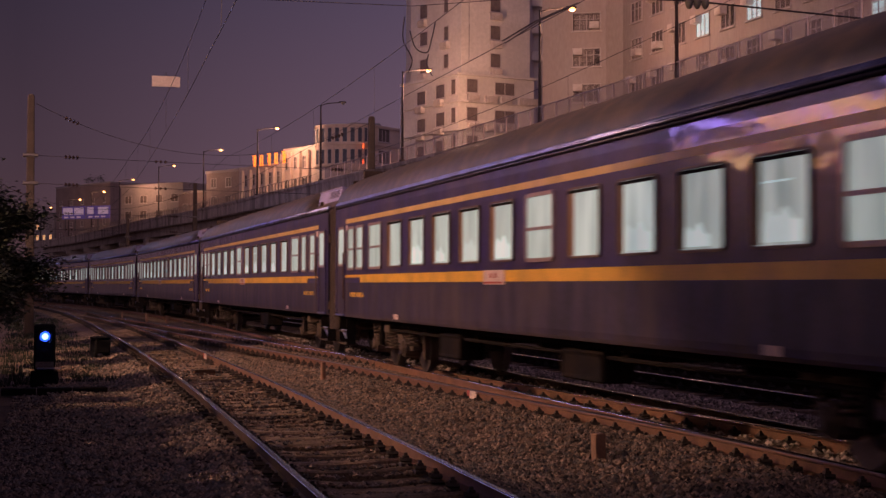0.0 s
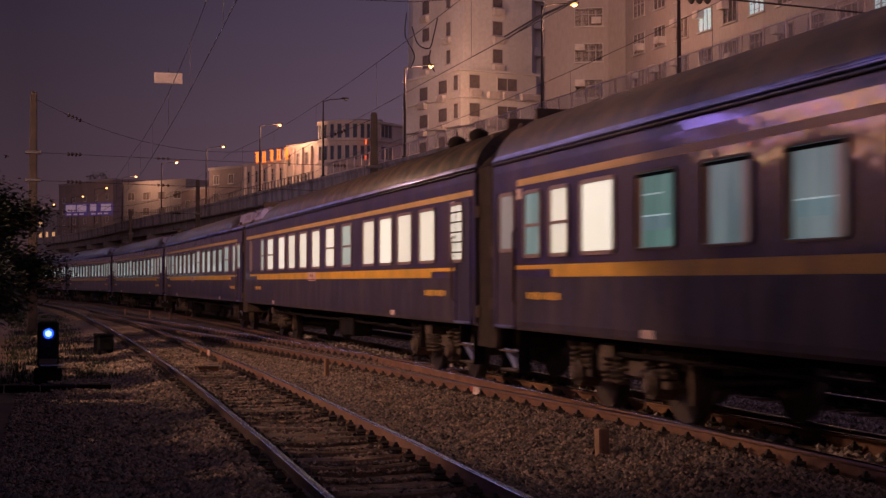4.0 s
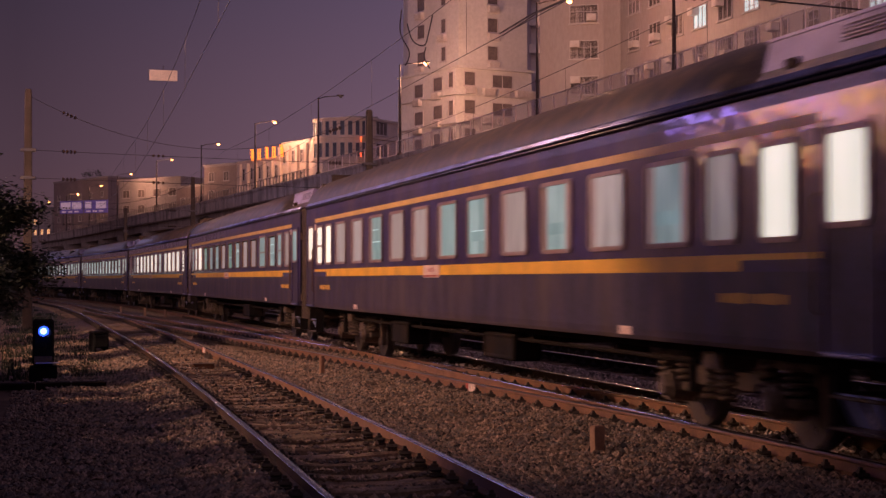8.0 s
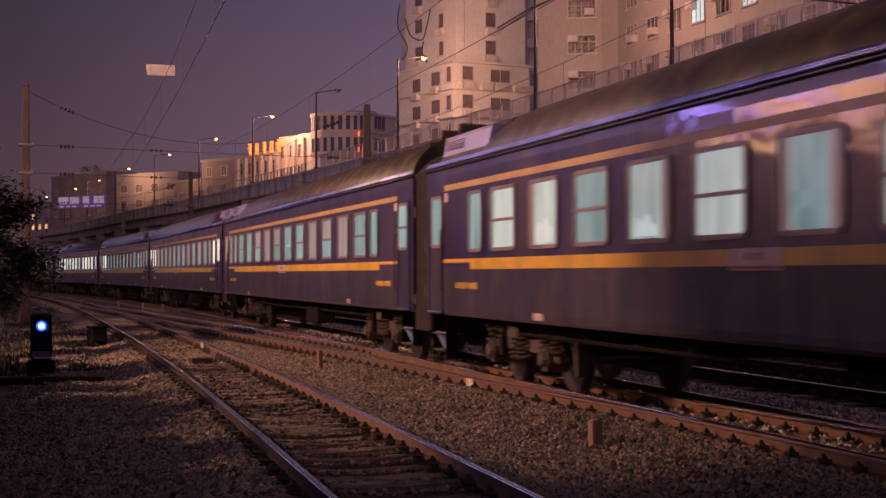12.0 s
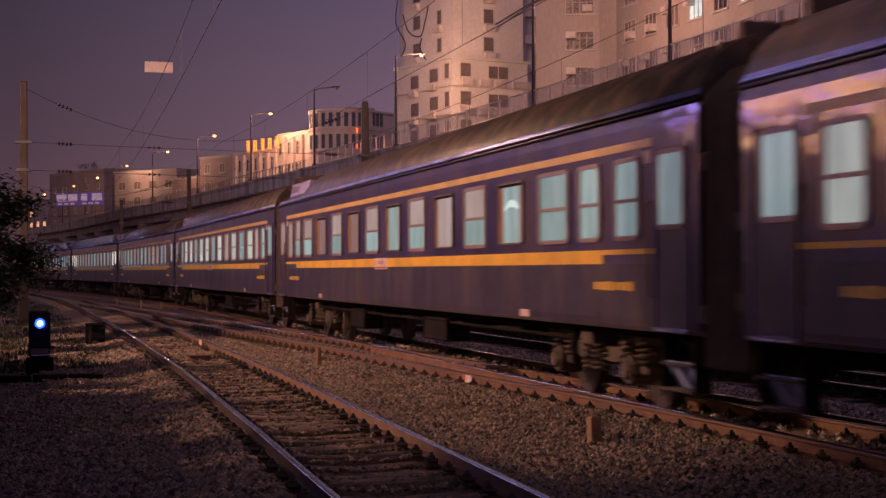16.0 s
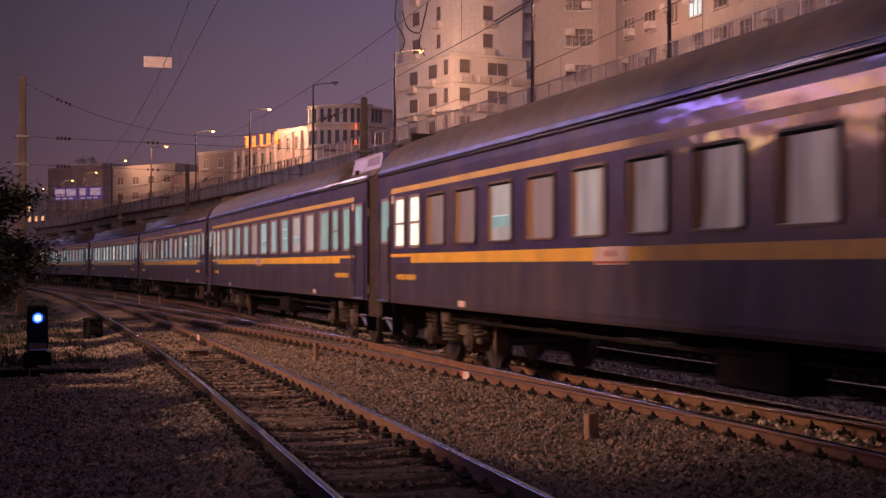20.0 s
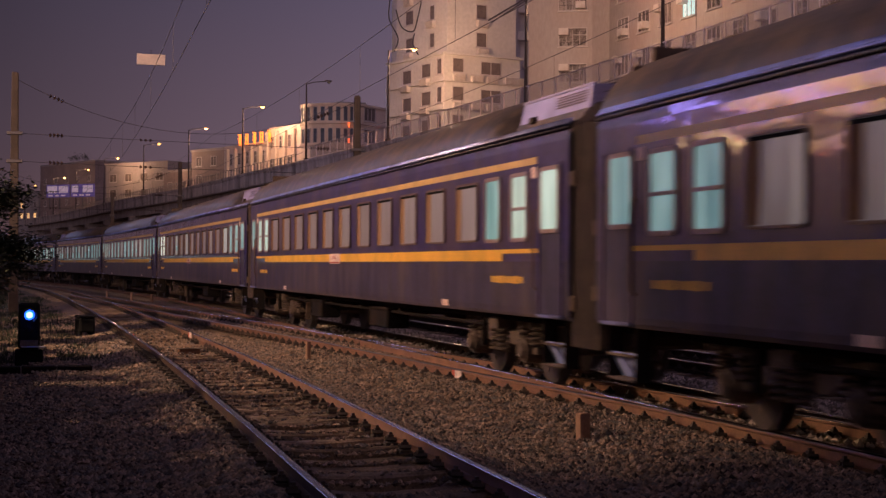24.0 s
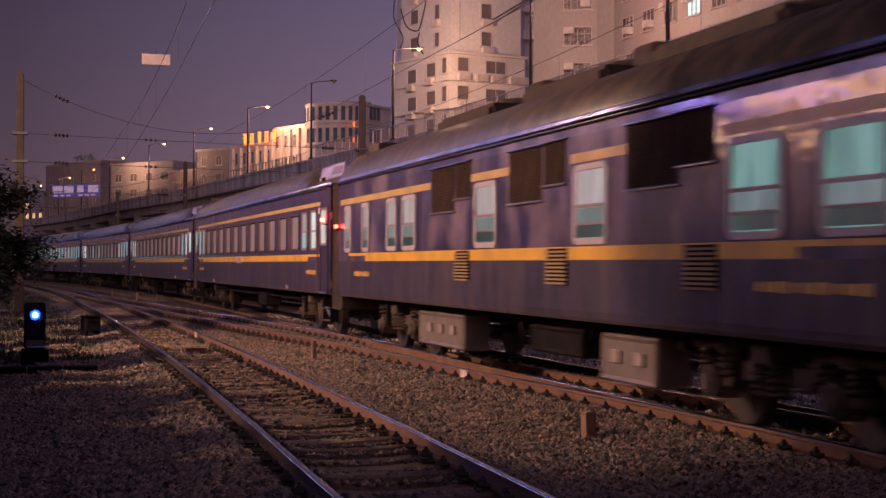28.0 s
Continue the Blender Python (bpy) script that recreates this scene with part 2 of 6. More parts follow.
CONCRETE = mat("grey_concrete", (0.36, 0.29, 0.25), 0.85, vary=0.25, scale=0.7, fine=10, dirt=(0.10, 0.08, 0.07), dirt_amt=0.6, bump=0.01)
PARAPET = mat("stained_parapet_concrete", (0.52, 0.42, 0.36), 0.85, vary=0.25, scale=0.9, fine=6, dirt=(0.11, 0.085, 0.07), dirt_amt=0.8, stretch=(1, 1, 0.3))
FENCEPOST = mat("pale_fence_steel", (0.50, 0.40, 0.38), 0.5, metal=0.2, vary=0.15)
LAMPPOST = mat("dark_lamp_post_paint", (0.055, 0.042, 0.042), 0.7, vary=0.2, spec=0.15)
MAST = mat("mast_concrete", (0.10, 0.072, 0.056), 0.9, vary=0.3, scale=2, dirt=(0.03, 0.022, 0.018))
STEEL = mat("grey_galvanised_steel", (0.16, 0.14, 0.14), 0.55, metal=0.5, vary=0.2)
WIRE = mat("dark_copper_wire", (0.05, 0.04, 0.045), 0.6, metal=0.5)
CERAMIC = mat("brown_ceramic_insulator", (0.08, 0.045, 0.035), 0.6, spec=0.2)
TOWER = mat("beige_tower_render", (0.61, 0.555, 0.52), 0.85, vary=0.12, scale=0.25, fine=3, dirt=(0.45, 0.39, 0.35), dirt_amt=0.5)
TILE = mat("pale_tiled_wall", (0.40, 0.34, 0.32), 0.6, vary=0.12, scale=0.3, fine=5, dirt=(0.36, 0.22, 0.15), dirt_amt=0.45, stretch=(1, 1, 0.35))
CREAM = mat("cream_plaster", (0.66, 0.53, 0.45), 0.8, vary=0.12, scale=0.3, fine=4, dirt=(0.35, 0.25, 0.18), dirt_amt=0.4)
GREYWALL = mat("dull_grey_wall", (0.31, 0.265, 0.26), 0.85, vary=0.2, scale=0.3, fine=4)
BROWNWALL = mat("brown_block_wall", (0.24, 0.18, 0.17), 0.85, vary=0.2, scale=0.3, fine=4)
WINFRAME = mat("white_window_frame", (0.50, 0.43, 0.41), 0.5, vary=0.1)
ROOMDARK = mat("dark_room_glass", (0.155, 0.12, 0.115), 0.55, spec=0.12, vary=0.4, scale=1)
ROOMLIT = lit_mat("lit_room_window", (0.45, 0.75, 0.80), (0.85, 0.95, 0.95), 0.85)
ACUNIT = mat("white_ac_casing", (0.62, 0.55, 0.52), 0.6, vary=0.15, dirt=(0.35, 0.25, 0.2))
SODIUM = glow_mat("sodium_lamp_glass", (1.0, 0.47, 0.13), 4.0)
DEADLAMP = mat("unlit_lamp_glass", (0.2, 0.18, 0.16), 0.3)
NEON = glow_mat("orange_neon", (1.0, 0.25, 0.035), 1.5)
NEONRED = glow_mat("red_neon", (1.0, 0.15, 0.04), 1.5)
SIGNBLUE = mat("blue_road_sign", (0.12, 0.09, 0.40), 0.5, emit=(0.30, 0.16, 0.46), power=0.13)
SIGNWHITE = mat("white_sign_face", (0.6, 0.5, 0.55), 0.5, emit=(0.78, 0.52, 0.70), power=0.26)
BLUELAMP = glow_mat("blue_signal_lens", (0.16, 0.30, 1.0), 6.0)
SIGNAL = mat("black_signal_case", (0.010, 0.010, 0.011), 0.9, spec=0.1)
LEAF = mat("dark_leaf", (0.018, 0.024, 0.011), 0.7, vary=0.4, scale=4)
BARK = mat("brown_bark", (0.09, 0.06, 0.04), 0.9, vary=0.4, scale=6, bump=0.02)
POSTWHITE = mat("weathered_marker_post", (0.30, 0.17, 0.11), 0.85, vary=0.25, scale=8, dirt=(0.2, 0.12, 0.08))
GRASS = mat("dry_grass", (0.17, 0.145, 0.055), 0.8, vary=0.4, scale=3)
ASPHALT = mat("asphalt", (0.05, 0.047, 0.045), 0.9, vary=0.2)


# ---- mesh helpers ----
def box(bm, x0, x1, y0, y1, z0, z1, m=None):
    vs = [bm.verts.new((m @ Vector(p)) if m else p) for p in ((x0, y0, z0), (x1, y0, z0), (x1, y1, z0), (x0, y1, z0), (x0, y0, z1), (x1, y0, z1), (x1, y1, z1), (x0, y1, z1))]
    for q in ((0, 3, 2, 1), (4, 5, 6, 7), (0, 1, 5, 4), (1, 2, 6, 5), (2, 3, 7, 6), (3, 0, 4, 7)):
        bm.faces.new([vs[i] for i in q])
    return bm


def bbox(x0, x1, y0, y1, z0, z1, bevel=0.0, seg=1):
    bm = bmesh.new()
    box(bm, x0, x1, y0, y1, z0, z1)
    if bevel:
        bmesh.ops.bevel(bm, geom=bm.edges[:], offset=bevel, segments=seg, affect="EDGES")
    return bm


def cyl(bm, p, q, r0, r1=None, n=10):
    p, q = Vector(p), Vector(q)
    d = q - p
    m = Matrix.Translation((p + q) / 2) @ d.to_track_quat("Z", "Y").to_matrix().to_4x4()
    bmesh.ops.create_cone(bm, cap_ends=True, segments=n, radius1=r0, radius2=r0 if r1 is None else r1, depth=d.length, matrix=m)
    return bm


def tube(bm, pts, r, n=5):
    """A thin round bar along a line of points."""
    rings = []
    for i, p in enumerate(pts):
        p = Vector(p)
        d = (Vector(pts[min(i + 1, len(pts) - 1)]) - Vector(pts[max(i - 1, 0)])).normalized()
        a = d.orthogonal().normalized() if i == 0 else (last - d * last.dot(d)).normalized()
        last = a
        b = d.cross(a)
        rings.append([bm.verts.new(p + r * (math.cos(k * math.tau / n) * a + math.sin(k * math.tau / n) * b)) for k in range(n)])
    for u, v in zip(rings, rings[1:]):
        for k in range(n):
            bm.faces.new((u[k], u[(k + 1) % n], v[(k + 1) % n], v[k]))
    bm.faces.new(rings[0][::-1])
    bm.faces.new(rings[-1])
    return bm


def ball(bm, c, r, sub=2, sq=(1, 1, 1)):
    bmesh.ops.create_icosphere(bm, subdivisions=sub, radius=r, matrix=Matrix.Translation(c) @ Matrix.Diagonal((*sq, 1)))
    return bm


def mesh_of(name, bm, material, smooth=False):
    bmesh.ops.recalc_face_normals(bm, faces=bm.faces[:])
    me = bpy.data.meshes.new(name)
    bm.to_mesh(me)
    bm.free()
    me.materials.append(material)
    if smooth:
        for p in me.polygons:
            p.use_smooth = True
    return me


def part(name, bm, material, parent, label="", smooth=False):
    ob = new(name, mesh_of(name, bm, material, smooth))
    ob.parent = parent
    return tagged(ob, label)


def share(name, me, parent, m=None, label=""):
    ob = new(name, me)
    ob.parent = parent
    if m is not None:
        ob.matrix_basis = m
    return tagged(ob, label)


def thing(name, m, label, category, group="", kind=""):
    ob = new(name)
    ob.matrix_basis = m
    return tagged(ob, label, category, group, kind)


def single(name, bm, material, label, category, group="", kind="", m=None, smooth=False):
    ob = new(name, mesh_of(name, bm, material, smooth))
    if m is not None:
        ob.matrix_basis = m
    return tagged(ob, label, category, group, kind)


def spline(pts, step):
    """Catmull-Rom through plan points, at even steps; returns positions and left-hand normals."""
    p = np.array([pts[0]] + list(pts) + [pts[-1]], float)
    out = []
    for i in range(1, len(p) - 2):
        for u in np.linspace(0, 1, 24, endpoint=False):
            a, b, c, d = p[i - 1], p[i], p[i + 1], p[i + 2]
            out.append(0.5 * (2 * b + (c - a) * u + (2 * a - 5 * b + 4 * c - d) * u * u + (3 * b - a - 3 * c + d) * u ** 3))
    out.append(p[-2])
    out = np.array(out)
    s = np.r_[0, np.cumsum(np.linalg.norm(np.diff(out, axis=0), axis=1))]
    t = np.arange(0, s[-1], step)
    return np.c_[np.interp(t, s, out[:, 0]), np.interp(t, s, out[:, 1])]


# ---- the tracks' plan ----
GRADE = 0.00627  # the railway climbs gently away from the camera
HALF_GAUGE = 0.735


def climb(y):
    return GRADE * min(max(y, -60.0), 330.0)


def running_line():
    """Even steps along the running line: straight past the camera, then bending ever more to the left."""
    steps = np.arange(-80.0, 360.0, 0.5)
    bend = np.interp(steps, (0, 40, 80, 140), (-0.083, 0.252, 1.442, 1.957)) * 1e-3
    turn = np.cumsum(bend) * 0.5
    start = int(np.argmin(abs(steps)))
    turn = turn - turn[start] - 0.01062
    x, y = np.cumsum(-np.sin(turn)) * 0.5, np.cumsum(np.cos(turn)) * 0.5
    return steps, x - x[start] + 7.996, y - y[start], turn


RUN = running_line()


def main_line(s, offset=0.0):
    """Place and heading on the running line at s metres; offset to the right of it."""
    x, y, a = (float(np.interp(s, RUN[0], RUN[k])) for k in (1, 2, 3))
    return Vector((x + offset * math.cos(a), y + offset * math.sin(a), 0.0)), a


LINE_MAIN = np.array([main_line(s)[0][:2] for s in np.arange(-60, 330, 3.0)])
LINE_FAR = np.array([main_line(s, 4.0)[0][:2] for s in np.arange(-60, 330, 3.0)])
LINE_FARTHER = np.array([main_line(s, 7.9)[0][:2] for s in np.arange(-60, 330, 3.0)])
LINE_NEAR = spline([(1.5, -30), (2.45, -5), (2.98, 10.4), (3.1, 13.2), (3.24, 17.8), (3.36, 21.5), (3.49, 26.8), (3.6, 34.4), (3.67, 40), (3.70, 50), (3.70, 62), (3.62, 75), (3.3, 90), (2.3, 110), (0.6, 130), (-2.2, 152), (-7.5, 180), (-16.0, 215)], 3.0)
# the turnout's diverging rails leave the running line and cross over to the siding
BRANCH_NEAR = spline([(7.36, 9.0), (7.37, 14.5), (7.16, 18.7), (6.90, 23.2), (6.56, 30.4), (6.24, 35.4), (5.82, 41.9), (5.30, 50.4), (4.88, 57.0), (4.1, 69.0), (3.35, 80.0)], 1.5)
BRANCH_FAR = spline([(8.80, 10.0), (8.64, 13.3), (8.42, 17.3), (8.22, 21.5), (8.09, 24.7), (7.88, 28.6), (7.67, 32.5), (7.38, 37.0), (6.98, 43.7), (6.55, 50.0), (6.1, 56.3), (5.4, 67.0), (4.5, 80.0)], 1.5)


def offset_line(line, off):
    d = np.gradient(line, axis=0)
    d /= np.linalg.norm(d, axis=1)[:, None]
    return line + off * np.c_[d[:, 1], -d[:, 0]]


RAIL = [(-0.075, -0.176), (-0.075, -0.160), (-0.012, -0.140), (-0.010, -0.050), (-0.036, -0.038), (-0.036, -0.014), (-0.032, -0.006), (-0.020, -0.0015), (0.0, 0.0), (0.020, -0.0015), (0.032, -0.006), (0.036, -0.014), (0.036, -0.038), (0.010, -0.050), (0.012, -0.140), (0.075, -0.160), (0.075, -0.176)]


def rail_mesh(line, off, head, web=None, low=1.0):
    pts = offset_line(line, off)
    left, n = offset_line(line, off + 1) - pts, len(RAIL)
    verts, faces, mats = [], [], []
    for p, l in zip(pts, left):
        verts += [(p[0] + l[0] * u, p[1] + l[1] * u, z * low + climb(p[1])) for u, z in RAIL]
    for i in range(len(pts) - 1):
        for k in range(n - 1):
            faces.append((i * n + k, i * n + k + 1, i * n + n + k + 1, i * n + n + k))
            mats.append(1 if k in (5, 6, 7, 8, 9, 10) else 0)
    me = bpy.data.meshes.new("rail")
    me.from_pydata(verts, [], faces)
    me.materials.append(web or RUST)
    me.materials.append(head)
    for p, k in zip(me.polygons, mats):
        p.material_index = k
        p.use_smooth = k == 1
    return me


def even(line, step):
    s = np.r_[0, np.cumsum(np.linalg.norm(np.diff(line, axis=0), axis=1))]
    t = np.arange(0.3, s[-1] - 0.3, step)
    x, y = np.interp(t, s, line[:, 0]), np.interp(t, s, line[:, 1])
    x2, y2 = np.interp(t + 0.2, s, line[:, 0]), np.interp(t + 0.2, s, line[:, 1])
    return [(a, b, math.degrees(math.atan2(d - b, c - a)) - 90) for a, b, c, d in zip(x, y, x2, y2)]


def sleeper_bm(rng, sag=0.0):
    """A worn timber; sag lowers its middle and bows it."""
    bm, rings = bmesh.new(), []
    for k in range(11):
        x = -1.25 + 0.25 * k
        d, w = sag * max(0.0, 1 - (x / 0.9) ** 2), 0.125 if 0 < k < 10 else 0.11
        if sag and abs(x) > 0.8:
            d = 0.05 + 0.12 * (abs(x) - 0.8)
        rings.append([bm.verts.new((x, y - 1.3 * d, z - d)) for y, z in ((-w, -0.48), (w, -0.48), (w, -0.20), (w - 0.035, -0.18), (0.035 - w, -0.18), (-w, -0.20))])
    for u, v in zip(rings, rings[1:]):
        for k in range(6):
            bm.faces.new((u[k], u[(k + 1) % 6], v[(k + 1) % 6], v[k]))
    bm.faces.new(rings[0][::-1])
    bm.faces.new(rings[-1])
    for v in bm.verts:
        v.co.z += rng.uniform(-0.012, 0.008)
        v.co.y += rng.uniform(-0.012, 0.012)
    return bm


rng = random.Random(4)
SLEEPERS = [mesh_of("sleeper", sleeper_bm(rng), SLEEPER) for _ in range(5)]

TARRED = mat("worn_dusty_sleeper", (0.24, 0.16, 0.105), 0.9, vary=0.45, scale=4, fine=30, per=0.35, dirt=(0.11, 0.075, 0.05), dirt_amt=0.5, bump=0.02)
SLEEPERS_OLD = [mesh_of("sleeper", sleeper_bm(rng, 0.04 + 0.008 * k), TARRED) for k in range(5)]


def spring_clip(bm, m):
    """A base plate, a screw with its nut, and the two bowed arms that hold the rail's foot."""
    box(bm, -0.06, 0.06, -0.08, 0.08, -0.19, -0.160, m)
    box(bm, -0.016, 0.016, -0.016, 0.016, -0.165, -0.062, m)
    box(bm, -0.03, 0.03, -0.03, 0.03, -0.118, -0.088, m)
    for sd in (-1, 1):
        box(bm, -0.05, 0.05, -0.018, 0.018, -0.02, 0.012, m @ pose(0, sd * 0.055, -0.128, sd * 32, 0, sd * 25))


def build_track(name, label, line, head, sleepers=True, y_parts=(6, 75), step=0.6, web=(None, None), ties=None, bare=(0, 0)):
    tr = thing(name, pose(0, 0, 0), label, "railway track", kind="structure")
    for off in (-HALF_GAUGE, HALF_GAUGE):
        share("rail", rail_mesh(line, off, head if not ties else WORN, web[0 if off < 0 else 1], 0.8 if ties else 1.0), tr)
    clips, rest = bmesh.new(), bmesh.new()
    for x, y, a in even(line, step):
        m = pose(x, y, climb(y), 0, 0, a)
        near = y_parts[0] < y < y_parts[1]
        if near and sleepers:
            share("sleeper", rng.choice(ties or SLEEPERS), tr, m @ pose(rng.uniform(-0.06, 0.06), rng.uniform(-0.04, 0.04), rng.uniform(-0.03, 0.004) + (0.045 if ties else 0), rng.uniform(-6, 6) if ties else 0, rng.uniform(-0.8, 0.8), rng.uniform(-2.2, 2.2)))
        elif y > -20 and sleepers:
            box(rest, -1.25, 1.25, -0.11, 0.11, -0.36, -0.185, m)
        if near and not (ties and rng.random() < 0.15):
            for off in (-HALF_GAUGE, HALF_GAUGE):
                if off < 0 and bare[0] < y < bare[1]:
                    continue
                for sd in (-1, 1):
                    u = off + sd * 0.115
                    spring_clip(clips, m @ pose(u, 0, 0.02 if ties else 0))
    if len(rest.verts):
        tagged(part("sleepers", rest, SLEEPER, tr), kind="stuff")
    tagged(part("rail_clips", clips, CLIP, tr), kind="stuff")
    return tr


# ---- ground and tracks ----
def ground_height(x, y):
    bed = climb(y) + (-0.30 if 0.5 < x < 21 else -0.36)
    rough = 0.05 * noise.noise(Vector((x * 0.35, y * 0.35, 0))) + 0.02 * noise.noise(Vector((x * 1.7, y * 1.7, 3)))
    if -4 < y < 75:
        d = x - float(np.interp(y, LINE_NEAR[:, 1], LINE_NEAR[:, 0]))
        if abs(d) < 0.62:
            return bed - 0.09 + 0.4 * rough
        if abs(d) < 1.6:
            rough = 0.35 * rough + 0.115 * (1.0 if abs(d) < 1.1 else (1.6 - abs(d)) / 0.5)
        d = x - float(np.interp(y, RUN[2], RUN[1]))
        if abs(d) < 2.6:
            rough = 0.35 * rough + 0.135 * (1.0 if abs(d) < 1.9 else (2.6 - abs(d)) / 0.7)
            if d > 1.3:
                rough += 0.07 * math.sin(math.pi * (d - 1.3) / 1.3)
    return bed + rough


def sheet(xs, ys, height):
    verts = [(x, y, height(x, y)) for y in ys for x in xs]
    n = len(xs)
    faces = [(j * n + i, j * n + i + 1, j * n + n + i + 1, j * n + n + i) for j in range(len(ys) - 1) for i in range(n - 1)]
    me = bpy.data.meshes.new("ground")
    me.from_pydata(verts, [], faces)
    return me


gx = np.r_[np.array([-2500, -900, -300, -120, -60, -30, -15]), np.arange(-8, 20, 0.3), np.array([22, 26, 32, 45, 70, 120, 300, 900, 2500])]
gy = np.r_[np.array([-2500, -800, -200, -60, -20]), np.arange(-4, 60, 0.5), np.arange(60, 160, 4.0), np.array([170, 200, 230, 260, 295, 330, 400, 900, 2500])]
ground_me = sheet(gx, gy, ground_height)
ground_me.materials.append(BALLAST)
tagged(new("ground", ground_me), "brown railway ballast and soil between the tracks", "ground", kind="structure")

build_track("track_near", "curved siding with worn rails on weathered sleepers", LINE_NEAR, DULL, y_parts=(6, 90), step=0.64, web=(SHADEWEB, RUST), ties=SLEEPERS_OLD)
build_track("track_main", "running line with polished rails under the train", LINE_MAIN, SHINE, y_parts=(6, 70), web=(None, SHADEWEB), bare=(5, 36))
# the turnout's own rails, laid across to the siding
turnout = thing("track_turnout", pose(0, 0, 0), "rusty turnout rails diverging from the running line to the siding", "railway track", kind="structure")
share("stock_rail", rail_mesh(BRANCH_NEAR, 0.0, DULL, RUST), turnout, pose(0, 0, -0.004), "rusty orange stock rail")
share("closure_rail", rail_mesh(BRANCH_FAR, 0.0, SHINE, RUST), turnout, pose(0, 0, -0.003), "polished closure rail")
cl, ties = bmesh.new(), bmesh.new()
for line in (BRANCH_NEAR, BRANCH_FAR):
    for x, y, a in even(line, 0.6):
        m = pose(x, y, climb(y), 0, 0, a)
        for u in (-0.115, 0.115)[:1 if y < 36 else 2]:
            spring_clip(cl, m @ pose(u, 0, 0.01))
for x, y, a in even(BRANCH_NEAR, 0.6):
    if 34 < y < 76:
        box(ties, -0.3, 1.7, -0.11, 0.11, -0.40, -0.235, pose(x, y, climb(y), 0, 0, a))
tagged(part("rail_clips", cl, CLIP, turnout), kind="stuff")
tagged(part("long_sleepers", ties, SLEEPER, turnout), kind="stuff")
build_track("track_far", "track with bright rail heads beyond the train", LINE_FAR, SHINE, y_parts=(14, 40), web=(SHADEWEB, SHADEWEB))
build_track("track_farther", "outermost track beyond the train", LINE_FARTHER, SHINE, y_parts=(20, 36), web=(SHADEWEB, SHADEWEB))


def stones(name, count, place, size, label, seed, material):
    """Loose broken stones as one sheet of many small lumps."""
    r = np.random.RandomState(seed)
    base = np.array([(1, 0, 0), (-1, 0, 0), (0, 1, 0), (0, -1, 0), (0, 0, 1), (0, 0, -1)], float)
    tri = np.array([(0, 2, 4), (2, 1, 4), (1, 3, 4), (3, 0, 4), (2, 0, 5), (1, 2, 5), (3, 1, 5), (0, 3, 5)])
    pts = place(r, count)
    k = len(pts)
    s = size * r.uniform(0.5, 1.35, (k, 1, 1)) * r.uniform(0.6, 1.25, (k, 6, 1))
    a = r.uniform(0, math.tau, k)
    v = base[None] * s
    v[:, :, 2] *= 0.75
    tilt = r.uniform(-0.7, 0.7, (k, 1))
    v[:, :, 2] += tilt * v[:, :, 0] * 0.5
    x = v[:, :, 0] * np.cos(a)[:, None] - v[:, :, 1] * np.sin(a)[:, None]
    y = v[:, :, 0] * np.sin(a)[:, None] + v[:, :, 1] * np.cos(a)[:, None]
    v = np.stack([x, y, v[:, :, 2]], 2) + pts[:, None, :]
    f = (tri[None] + 6 * np.arange(k)[:, None, None]).reshape(-1, 3)
    me = bpy.data.meshes.new(name)
    me.from_pydata(v.reshape(-1, 3).tolist(), [], f.tolist())
    me.materials.append(material)
    return tagged(new(name, me), label, "ballast", kind="stuff")


def near_stones(r, count):
    y = 9.5 + 45 * r.uniform(0, 1, count) ** 1.9
    x = r.uniform(-1.2, 7.2, count) + 0.02 * (y - 10)
    keep = (x > 0.02 * y - 0.6)
    x, y = x[keep], y[keep]
    z = np.array([ground_height(a, b) for a, b in zip(x, y)]) + 0.012
    nx = np.interp(y, LINE_NEAR[:, 1], LINE_NEAR[:, 0])
    rail = np.abs(x - nx) < 0.86
    loose = np.c_[x, y, z][~rail]
    # stones between the sleepers of the siding and left lying on them
    rows = [p for p in even(LINE_NEAR, 0.64) if 8 < p[1] < 48]
    heap = []
    for px, py, a in rows:
        n = 100 if py < 26 else 46
        c, s = math.cos(radians(a)), math.sin(radians(a))
        for count, mid, wide, level in ((n, 0.32, 0.16, -0.345), (n // 5, 0.0, 0.10, -0.125), (n // 2, 0.10, 0.035, -0.135)):
            u = r.uniform(-0.62, 0.62, count)
            sag = 0.05 * (1 - (u / 0.9) ** 2)
            v = r.uniform(-wide, wide, count) + mid - 1.2 * sag
            heap.append(np.c_[px + u * c - v * s, py + u * s + v * c, climb(py) + level - sag + r.uniform(-0.012, 0.014, len(u))])
    return np.vstack([loose] + heap)


def far_stones(r, count):
    y = 13 + 40 * r.uniform(0, 1, count) ** 1.8
    x = np.where(r.uniform(0, 1, count) < 0.7, r.uniform(8.9, 11.3, count), r.uniform(7.6, 17.0, count))
    z = np.array([ground_height(a, b) for a, b in zip(x, y)]) + 0.02
    return np.c_[x, y, z]


stones("ballast_stones", 105000, near_stones, 0.033, "loose broken ballast stones beside and between the rails", 3, STONE)
stones("ballast_stones", 26000, far_stones, 0.042, "loose ballast stones beyond the running line", 5, GREYSTONE)


# ---- the train ----
CAR_PITCH, CAR_HALF = 26.576, 12.81
TRAIN_AT, TRAIN_SPEED = 32.757, 10.392
SIDE = 1.55


